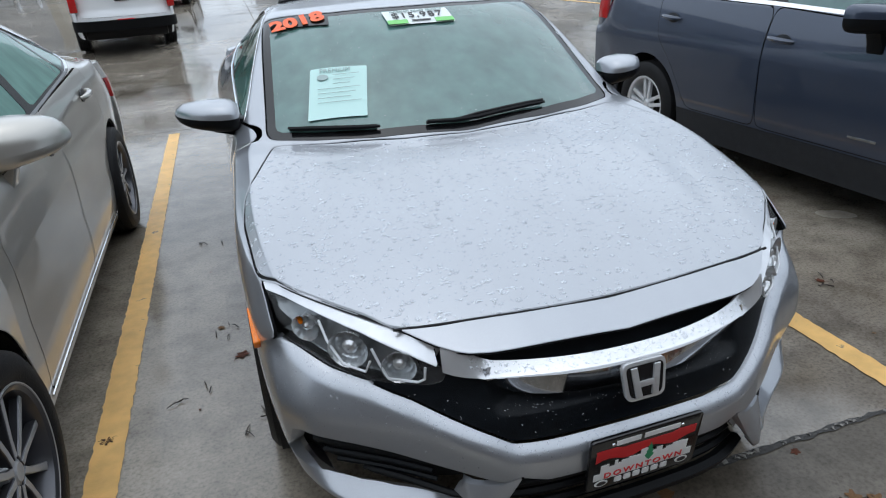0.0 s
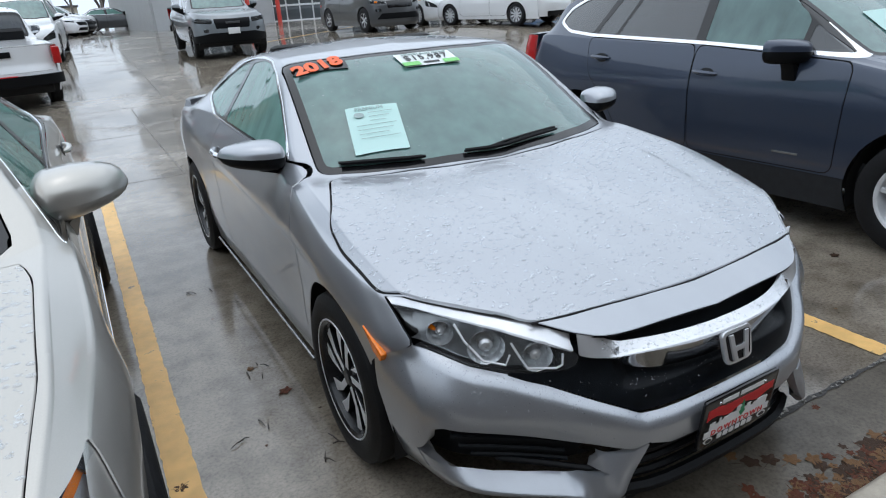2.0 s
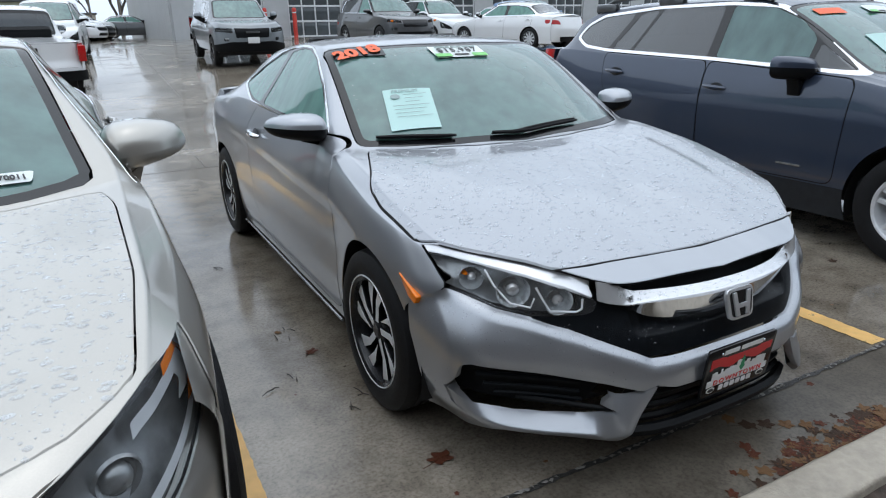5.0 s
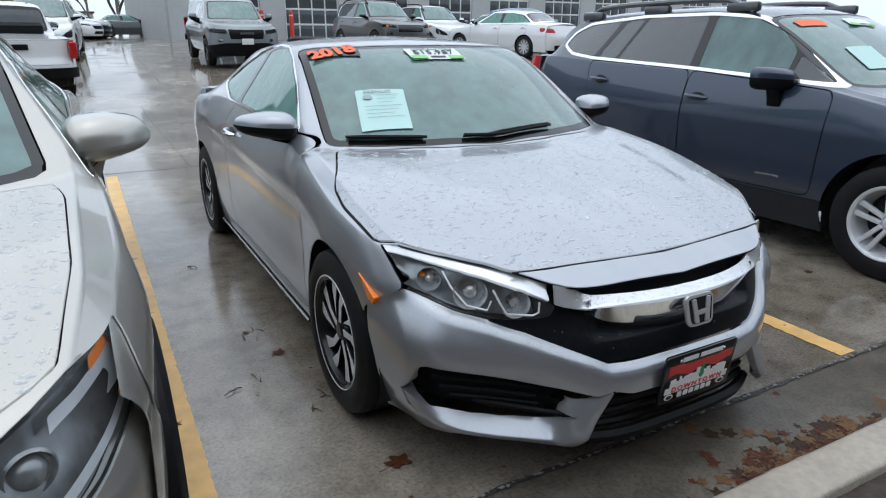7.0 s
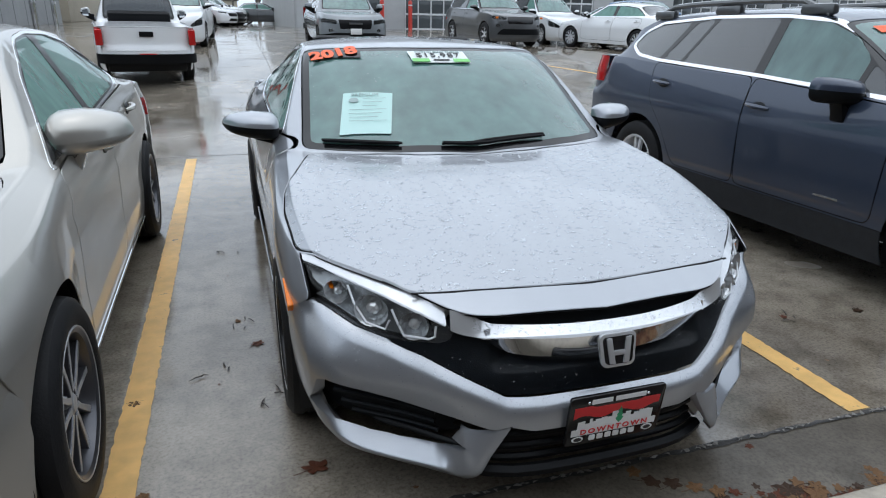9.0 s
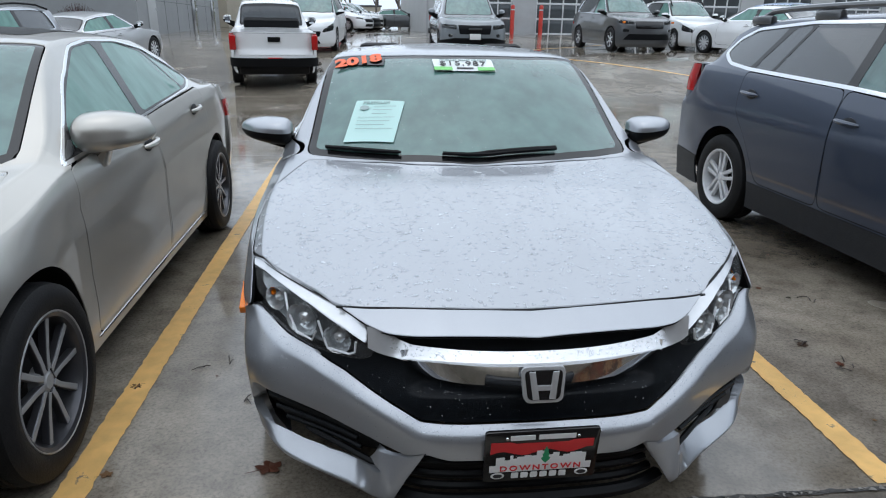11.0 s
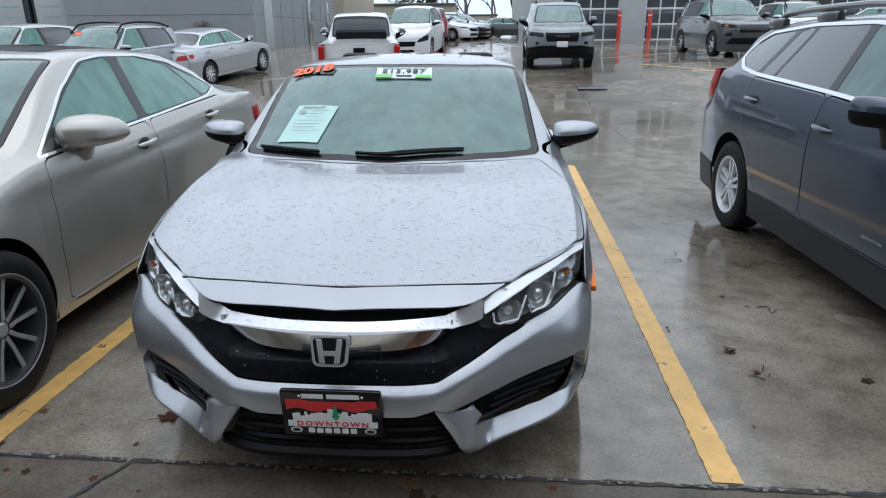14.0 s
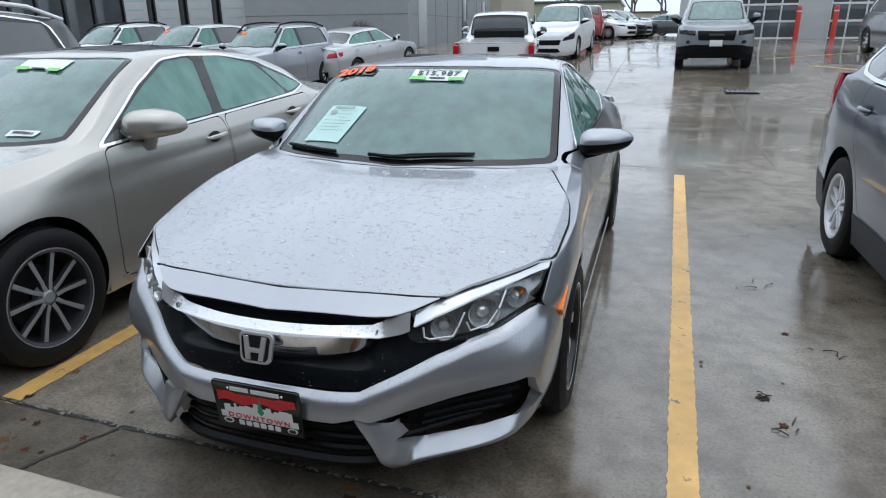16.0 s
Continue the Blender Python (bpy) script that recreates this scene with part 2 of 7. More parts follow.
class Skin:
    """A triangle skin that can be cut along curves: points, normals, triangles."""

    def __init__(self, v, t, n=None):
        self.v, self.t = np.asarray(v, float).reshape(-1, 3), np.asarray(t, int).reshape(-1, 3)
        self.n = self.normals() if n is None else n

    def normals(self):
        a, b, c = (self.v[self.t[:, i]] for i in range(3))
        f = np.cross(b - a, c - a)
        n = np.zeros_like(self.v)
        for i in range(3):
            np.add.at(n, self.t[:, i], f)
        return n / np.maximum(np.linalg.norm(n, axis=1, keepdims=True), 1e-12)

    def keep(self, f):
        """The piece where f > 0; f holds a value for each point."""
        f = np.where(np.abs(f) < 1e-7, 1e-7, f)
        inside = f > 0
        cnt = inside[self.t].sum(1)
        tris = [tuple(r) for r in self.t[cnt == 3]]
        nv, nn, made = [], [], {}
        base = len(self.v)

        def mid(a, b):
            key = (min(a, b), max(a, b))
            if key not in made:
                s = f[a] / (f[a] - f[b])
                made[key] = base + len(nv)
                nv.append(self.v[a] + s * (self.v[b] - self.v[a]))
                nn.append(self.n[a] + s * (self.n[b] - self.n[a]))
            return made[key]

        for row in self.t[(cnt == 1) | (cnt == 2)]:
            r = [int(q) for q in row]
            one = inside[row].sum() == 1
            k = [i for i in range(3) if inside[r[i]] == one][0]
            a, b, c = r[k], r[(k + 1) % 3], r[(k + 2) % 3]
            p, q = mid(a, b), mid(a, c)
            if one:
                tris.append((a, p, q))
            else:
                tris += [(p, b, c), (p, c, q)]
        v = np.vstack([self.v, nv]) if nv else self.v
        n = np.vstack([self.n, nn]) if nn else self.n
        if not tris:
            return Skin(np.zeros((0, 3)), np.zeros((0, 3), int), np.zeros((0, 3)))
        t = np.array(tris, int)
        used, inv = np.unique(t, return_inverse=True)
        n = n[used]
        return Skin(v[used], inv.reshape(-1, 3), n / np.maximum(np.linalg.norm(n, axis=1, keepdims=True), 1e-12))

    def border(self):
        e = {}
        for a, b, c in self.t:
            for p, q in ((a, b), (b, c), (c, a)):
                e[(int(p), int(q))] = 1
        return [(p, q) for p, q in e if (q, p) not in e]

    def pushed(self, d):
        """Moved along its normals by d."""
        return Skin(self.v + self.n * d, self.t, self.n)

    def refined(self):
        """Each triangle split in four."""
        ids, v, n, t = {}, list(self.v), list(self.n), []

        def mid(a, b):
            k = (min(a, b), max(a, b))
            if k not in ids:
                ids[k] = len(v)
                v.append((self.v[a] + self.v[b]) / 2), n.append((self.n[a] + self.n[b]) / 2)
            return ids[k]

        for a, b, c in self.t.tolist():
            p, q, r = mid(a, b), mid(b, c), mid(c, a)
            t += [(a, p, r), (p, b, q), (r, q, c), (p, q, r)]
        n = np.array(n)
        return Skin(np.array(v), np.array(t), n / np.maximum(np.linalg.norm(n, axis=1, keepdims=True), 1e-12))

    def pieces(self):
        """Its separate islands."""
        up = list(range(len(self.v)))

        def root(i):
            while up[i] != i:
                up[i] = up[up[i]]
                i = up[i]
            return i

        for a, b, c in self.t.tolist():
            up[root(a)] = root(b)
            up[root(b)] = root(c)
        lab = np.array([root(i) for i in range(len(self.v))])
        out = []
        for k in np.unique(lab):
            t = self.t[lab[self.t[:, 0]] == k]
            if len(t):
                u, inv = np.unique(t, return_inverse=True)
                out.append(Skin(self.v[u], inv.reshape(-1, 3), self.n[u]))
        return out

    def moved(self, dv):
        return Skin(self.v + np.asarray(dv, float), self.t, self.n)

    def split_off(self, f, gap=0.004):
        """The piece inside f > 0 and the rest, with a shut line between them."""
        return self.keep(f(self.v) - gap / 2), self.keep(-f(self.v) - gap / 2)


def join_skins(*skins):
    v, t, n, k = [], [], [], 0
    for s in skins:
        v.append(s.v), t.append(s.t + k), n.append(s.n)
        k += len(s.v)
    return Skin(np.vstack(v), np.vstack(t), np.vstack(n))


def grid_skin(p, flip=False):
    """A skin over a grid of points of shape (rows, columns, 3)."""
    r, c = p.shape[:2]
    i = np.arange(r * c).reshape(r, c)
    a, b, d, e = i[:-1, :-1].ravel(), i[:-1, 1:].ravel(), i[1:, :-1].ravel(), i[1:, 1:].ravel()
    t = np.vstack([np.column_stack([a, b, e]), np.column_stack([a, e, d])])
    return Skin(p.reshape(-1, 3), t[:, ::-1] if flip else t)


def inside_poly(poly, u, w):
    """Signed distance to a closed outline, positive inside."""
    p = np.array(poly, float)
    q = np.roll(p, -1, axis=0)
    best, odd = np.full(len(u), 1e9), np.zeros(len(u), bool)
    for (ax, ay), (bx, by) in zip(p, q):
        dx, dy = bx - ax, by - ay
        s = np.clip(((u - ax) * dx + (w - ay) * dy) / (dx * dx + dy * dy + 1e-12), 0, 1)
        best = np.minimum(best, np.hypot(u - ax - s * dx, w - ay - s * dy))
        if abs(dy) > 1e-9:
            odd ^= ((ay > w) != (by > w)) & (u < dx * (w - ay) / dy + ax)
    return np.where(odd, best, -best)


def rounded(poly, r=0.03, steps=4):
    """An outline with its corners rounded."""
    p, out = [Vector(q) for q in poly], []
    for i, b in enumerate(p):
        a, c = p[i - 1], p[(i + 1) % len(p)]
        ra = min(r, (a - b).length * 0.45)
        rc = min(r, (c - b).length * 0.45)
        s, e = b + (a - b).normalized() * ra, b + (c - b).normalized() * rc
        for k in range(steps + 1):
            t = k / steps
            out.append(((1 - t) ** 2 * s + 2 * t * (1 - t) * b + t * t * e)[:])
    return out


def thing(name, label, category, group="", kind=""):
    ob = new(name)
    ob.empty_display_size = 0.2
    return tagged(ob, label, category, group, kind)


def smooth_faces(me):
    me.polygons.foreach_set("use_smooth", [True] * len(me.polygons))


def skin_part(name, skin, mat, parent, label="", flange=0.0):
    """A skin as a mesh under a thing; flange turns its border inwards, as a pressed panel is."""
    v, t, n = skin.v, skin.t, skin.n
    if not len(t):
        return None
    if flange:
        e = skin.border()
        ids = sorted({i for p in e for i in p})
        k = {i: j for j, i in enumerate(ids)}
        b = len(v)
        out = skin.n[ids]
        v = np.vstack([v, v[ids], v[ids] - out * flange])
        extra = []
        m = len(ids)
        for p, q in e:
            i, j = b + k[p], b + k[q]
            extra += [(j, i, i + m), (j, i + m, j + m)]
        t = np.vstack([t, np.array(extra, int)])
        n = np.vstack([n, out, out])
    me = bpy.data.meshes.new(name)
    me.from_pydata(v.tolist(), [], t.tolist())
    smooth_faces(me)
    me.materials.append(mat)
    me.normals_split_custom_set_from_vertices(n.tolist())
    ob = new(name, me)
    ob.parent = parent
    if label:
        tagged(ob, label)
    return ob


def part(name, bm, mat, parent=None, label="", flat=False):
    me = bpy.data.meshes.new(name)
    bm.normal_update()
    bm.to_mesh(me)
    bm.free()
    if not flat:
        smooth_faces(me)
        me.set_sharp_from_angle(angle=radians(38))
    for k in mat if isinstance(mat, (list, tuple)) else [mat]:
        me.materials.append(k)
    ob = new(name, me)
    if parent:
        ob.parent = parent
    if label:
        tagged(ob, label)
    return ob


def box(size, at=(0, 0, 0), bevel=0.0, bm=None, turn=None, seg=2):
    bm = bm or bmesh.new()
    made = bmesh.ops.create_cube(bm, size=1)["verts"]
    m = Matrix.Translation(at) @ (turn or Matrix()) @ Matrix.Diagonal((*size, 1))
    bmesh.ops.transform(bm, matrix=m, verts=made)
    if bevel:
        es = list({e for v in made for e in v.link_edges})
        bmesh.ops.bevel(bm, geom=es, offset=bevel, segments=seg, affect="EDGES", profile=0.5)
    return bm


def lathe(profile, steps=40, axis="x", bm=None):
    """A turned shape: (radius, along) pairs about the given axis."""
    bm = bm or bmesh.new()
    rings = []
    for r, a in profile:
        ring = []
        for i in range(steps):
            s, c = math.sin(2 * math.pi * i / steps) * r, math.cos(2 * math.pi * i / steps) * r
            ring.append(bm.verts.new((a, s, c) if axis == "x" else (s, c, a) if axis == "z" else (s, a, c)))
        rings.append(ring)
    for p, q in zip(rings, rings[1:]):
        for i in range(steps):
            j = (i + 1) % steps
            bm.faces.new((p[i], p[j], q[j], q[i]))
    bmesh.ops.recalc_face_normals(bm, faces=bm.faces)
    return bm


def prism(outline, depth, plane="xz", at=(0, 0, 0), bevel=0.0, bm=None):
    """A plate of the given outline, depth thick, towards +y (xz), +z (xy) or +x (yz)."""
    bm = bm or bmesh.new()
    put = {"xz": lambda u, w, d: (u, d, w), "xy": lambda u, w, d: (u, w, d), "yz": lambda u, w, d: (d, u, w)}[plane]
    o = Vector(at)
    a = [bm.verts.new(Vector(put(u, w, 0)) + o) for u, w in outline]
    b = [bm.verts.new(Vector(put(u, w, depth)) + o) for u, w in outline]
    fs = [bm.faces.new(a), bm.faces.new(b[::-1])]
    for i in range(len(a)):
        j = (i + 1) % len(a)
        fs.append(bm.faces.new((a[j], a[i], b[i], b[j])))
    bmesh.ops.recalc_face_normals(bm, faces=fs)
    if bevel:
        es = [e for e in bm.edges if len(e.link_faces) == 2 and (fs[0] in e.link_faces or fs[1] in e.link_faces)]
        bmesh.ops.bevel(bm, geom=es, offset=bevel, segments=2, affect="EDGES", profile=0.5)
    return bm


def tube(points, radius, steps=8, bm=None, closed=False):
    """A rod along a line of points."""
    bm = bm or bmesh.new()
    p = [Vector(q) for q in points]
    rings = []
    for i, q in enumerate(p):
        a, b = (p[i - 1] if i or closed else q), (p[(i + 1) % len(p)] if i + 1 < len(p) or closed else q)
        d = (b - a).normalized()
        s = d.orthogonal().normalized() if not rings else (side - d * side.dot(d)).normalized()
        side, up = s, d.cross(s)
        r = radius[i] if isinstance(radius, (list, tuple)) else radius
        rings.append([bm.verts.new(q + r * (math.cos(2 * math.pi * k / steps) * side + math.sin(2 * math.pi * k / steps) * up)) for k in range(steps)])
    for a, b in zip(rings, rings[1:] + ([rings[0]] if closed else [])):
        for k in range(steps):
            bm.faces.new((a[k], a[(k + 1) % steps], b[(k + 1) % steps], b[k]))
    if not closed:
        bm.faces.new(rings[0][::-1]), bm.faces.new(rings[-1])
    return bm


# ---- ground ----
def rise(x, y):
    """The lot lies level round the near cars, then climbs to the workshop, a little more to the right."""
    x, y = np.broadcast_arrays(np.asarray(x, float), np.asarray(y, float))
    base = smooth([(8, 0), (11, 0.03), (14, 0.22), (17, 0.45), (20, 0.62), (25, 0.9), (30, 1.08), (33, 1.13), (60, 1.2), (950, 1.2)], y)
    return base + 0.035 * np.clip(x, -6, 9) * np.exp(-((y - 16.5) / 4.0) ** 2)


def lot_height(y, x=0.0):
    return float(rise(x, y))


# ---- vehicles ----
def body_skin(spec, ny=110, nt=44):
    """The skin of hood, roof, deck and sides, lofted through sections along the vehicle."""
    y = np.unique(np.concatenate([np.linspace(spec["y0"], spec["y1"], ny), spec.get("fine", []), [k for k, _ in spec["top"] if spec["y0"] <= k <= spec["y1"]]]))
    g = {k: smooth(spec[k], y) for k in ("top", "xe", "de", "bow")}
    ys = y + g["bow"]
    g.update({k: smooth(spec[k], ys) for k in ("xb", "zb", "w", "zw")})
    zlow = smooth(spec.get("sill", [(0, 0.2)]), ys)
    ze, zb = g["top"] - g["de"], np.minimum(g["zb"], g["top"] - g["de"] - 0.015)
    mix = lambda a, b, k: a + (b - a) * k
    xs = [np.zeros_like(y), g["xe"] * 0.55, g["xe"], mix(g["xe"], g["xb"], 0.14), mix(g["xe"], g["xb"], 0.86), g["xb"], g["w"], g["w"] - 0.012, g["w"] - 0.05]
    zs = [g["top"], g["top"] - g["de"] * spec.get("crown", 0.25), ze, mix(ze, zb, 0.14), mix(ze, zb, 0.86), zb, np.minimum(g["zw"], zb - 0.04), 0.42 * g["zw"] + 0.58 * zlow, zlow]
    node = np.array([0, 0.22, 0.4, 0.425, 0.595, 0.62, 0.75, 0.9, 1.0])
    t = np.unique(np.concatenate([np.linspace(0, 1, nt), node]))
    half = np.zeros((len(y), len(t), 3))
    for i in range(len(y)):
        half[i, :, 0] = smooth(list(zip(node, [a[i] for a in xs])), t)
        half[i, :, 2] = smooth(list(zip(node, [a[i] for a in zs])), t)
        half[i, :, 1] = y[i] + g["bow"][i] * np.minimum(half[i, :, 0] / 0.85, 1.0) ** spec.get("bowp", 2.2)
    if "crease" in spec:
        zc = smooth(spec["crease"], half[..., 1])
        far = np.clip((half[..., 1] - spec["crease"][0][0]) / 0.3, 0, 1) * np.clip((spec["crease"][-1][0] - half[..., 1]) / 0.4, 0, 1)
        side = np.clip((half[..., 0] - 0.7) / 0.08, 0, 1)
        half[..., 0] -= 0.02 * np.clip((zc - half[..., 2]) / 0.035, 0, 1) * np.clip((half[..., 2] - 0.28) / 0.25, 0, 1) * far * side
    if "folds" in spec:
        xr = smooth(spec["folds"], half[..., 1])
        q = np.clip((xr - half[..., 0]) / 0.05 + 0.5, 0, 1)
        half[..., 2] += 0.008 * q * q * (3 - 2 * q) * np.clip((half[..., 1] - 0.3) / 0.3, 0, 1) * np.clip((1.1 - half[..., 1]) / 0.15, 0, 1)
    left = half[:, :0:-1].copy()
    left[..., 0] *= -1
    return grid_skin(np.concatenate([left, half], axis=1))


def end_skin(face, w, side, z0, z1, power=2.4, nz=60, nx=110, rear=0.0, wz=None):
    """A bumper skin: a height-by-height plan curve from one side round the end to the other.
    face: (z, y) of the middle; side: y at which the sides run straight; rear: the length for a tail."""
    z = np.linspace(z0, z1, nz)
    yc = smooth(face, z)
    ww = smooth(wz or [(z0, w), (z1, w)], z)
    a = np.linspace(-1, 1, nx)
    a = np.sign(a) * (1 - (1 - np.abs(a)) ** 1.25) * math.pi / 2
    p = np.zeros((nz, nx, 3))
    cx, cy = np.sign(np.sin(a)) * np.abs(np.sin(a)) ** (2 / power), np.abs(np.cos(a)) ** (2 / power)
    for i in range(nz):
        p[i, :, 0] = ww[i] * cx
        p[i, :, 1] = side - (side - yc[i]) * cy
        p[i, :, 2] = z[i]
    if rear:
        p[..., 1] = rear - p[..., 1]
    return grid_skin(p, flip=bool(rear))


def kit_y(k, x, z):
    """The front face of a vehicle: y at |x| and height z."""
    x, z = np.abs(np.asarray(x, float)), np.asarray(z, float)
    yc = smooth(k["face"], z)
    if "mid" in k:
        s = np.clip((x - k["blend"][0]) / (k["blend"][1] - k["blend"][0]), 0, 1)
        s = s * s * (3 - 2 * s)
        yc = yc * s + smooth(k["mid"], z) * (1 - s)
    c = np.clip(1 - np.minimum(x / smooth(k["w"], z), 1) ** k["p"], 0, 1) ** (1 / k["p"])
    return k["side"] - (k["side"] - yc) * c


def kit_skin(k, nz, nx):
    z = np.linspace(k["w"][0][0], k["w"][-1][0], nz)
    a = np.linspace(-1, 1, nx)
    p = np.zeros((nz, nx, 3))
    p[..., 0] = smooth(k["w"], z)[:, None] * (np.sign(a) * (1 - (1 - np.abs(a)) ** 1.9))[None, :]
    p[..., 2] = z[:, None]
    for i in range(nz):
        p[i, :, 1] = kit_y(k, p[i, :, 0], np.full(nx, z[i]))
    return grid_skin(p)


def wheel(parent, at, r, width, rim_r, out, style, mat_a, mat_b, label=""):
    """A wheel with its tyre and rim under it. out: +1 or -1, the side its face looks to."""
    hub = new("wheel")
    hub.parent = parent
    hub.matrix_basis = Matrix.Translation(at) @ (Matrix() if out > 0 else Matrix.Rotation(math.pi, 4, "Z"))
    h = width / 2
    prof = [(rim_r - 0.004, -h * 0.9), (rim_r + 0.012, -h), (r - 0.035, -h * 1.02), (r - 0.008, -h * 0.86), (r, -h * 0.6)]
    for k in range(4):
        c = -0.45 + 0.3 * k
        prof += [(r, h * (c - 0.1)), (r - 0.006, h * (c - 0.07)), (r - 0.006, h * (c + 0.0)), (r, h * (c + 0.03))]
    prof += [(r, h * 0.6), (r - 0.008, h * 0.86), (r - 0.035, h * 1.02), (rim_r + 0.03, h * 1.03), (rim_r + 0.012, h), (rim_r - 0.004, h * 0.92)]
    part("tyre", lathe(prof, 56), RUBBER, hub)
    rim = [(rim_r, h * 0.95), (rim_r - 0.008, h * 0.97), (rim_r - 0.02, h * 0.9), (rim_r - 0.035, h * 0.4), (rim_r - 0.05, -h * 0.8)]
    part("rim", lathe(rim, 56), mat_a, hub)
    part("rim_lip", lathe([(rim_r - 0.006, h * 0.955), (rim_r - 0.004, h * 0.98), (rim_r - 0.0005, h * 0.98), (rim_r + 0.001, h * 0.95)], 56), mat_b, hub)
    part("brake_disc", lathe([(0.03, -0.01), (rim_r * 0.62, -0.01), (rim_r * 0.62, -0.03), (rim_r - 0.045, -0.04), (rim_r - 0.045, -0.05)], 32), DARK, hub)
    n, kind = style
    one = bpy.data.meshes.new("spoke")
    bm = bmesh.new()
    R = rim_r - 0.012
    if kind == "twist":
        sets = [([(0.035, -0.012), (0.035, 0.018), (R * 0.5, 0.03), (R * 0.62, 0.05), (R, 0.118), (R, 0.045), (R * 0.6, 0.004)], h * 0.66, 1), ([(0.045, -0.034), (R * 0.55, -0.03), (R, -0.004), (R, -0.06), (R * 0.7, -0.062), (R * 0.5, -0.05)], h * 0.66, 1)]
    elif kind == "vee":
        sets = [([(0.035, 0.002), (0.08, 0.012), (R, 0.058), (R, 0.086), (0.08, 0.034), (0.035, 0.026)], h * 0.7, 1), ([(0.035, -0.026), (0.08, -0.034), (R, -0.086), (R, -0.058), (0.08, -0.012), (0.035, -0.002)], h * 0.7, 1)]
    elif kind == "pair":
        sets = [([(0.04, 0.006), (R, 0.022), (R, 0.052), (0.04, 0.032)], h * 0.7, 1), ([(0.04, -0.032), (R, -0.052), (R, -0.022), (0.04, -0.006)], h * 0.7, 1)]
    else:
        sets = [([(0.04, -0.03), (R * 0.5, -0.022), (R, -0.034), (R, 0.034), (R * 0.5, 0.022), (0.04, 0.03)], h * 0.7, 1)]
    for outl, x, bright in sets:
        prism([(b, a) for a, b in outl], 0.028, "yz", (x - 0.02, 0, 0), 0.004, bm)
    bm.normal_update()
    for f in bm.faces:
        f.material_index = 1 if abs(f.normal.x) > 0.6 and f.calc_center_median().x > sets[0][1] + 0.002 else 0
    bm.to_mesh(one)
    bm.free()
    one.materials.append(mat_a), one.materials.append(mat_b)
    for i in range(n):
        s = new("spoke", one)
        s.parent = hub
        s.matrix_basis = Matrix.Rotation(2 * math.pi * i / n, 4, "X")
    part("hub_cap", lathe([(0.001, h * 0.78), (0.026, h * 0.78), (0.03, h * 0.74), (0.05, h * 0.66), (0.06, h * 0.4)], 24), mat_b if kind != "twist" else mat_a, hub)
    return hub


MIRROR_TOP = [(0, 0.62), (0.06, 0.86), (0.2, 1.0), (0.4, 1.0), (0.65, 0.88), (0.85, 0.68), (0.95, 0.42), (1, 0.1)]
MIRROR_LOW = [(0, 0.75), (0.08, 1.0), (0.35, 0.98), (0.6, 0.86), (0.85, 0.64), (0.95, 0.4), (1, 0.1)]
MIRROR_BOX = [(0, 0.7), (0.05, 0.94), (0.3, 1.0), (0.75, 0.98), (0.93, 0.86), (0.98, 0.6), (1, 0.3)]


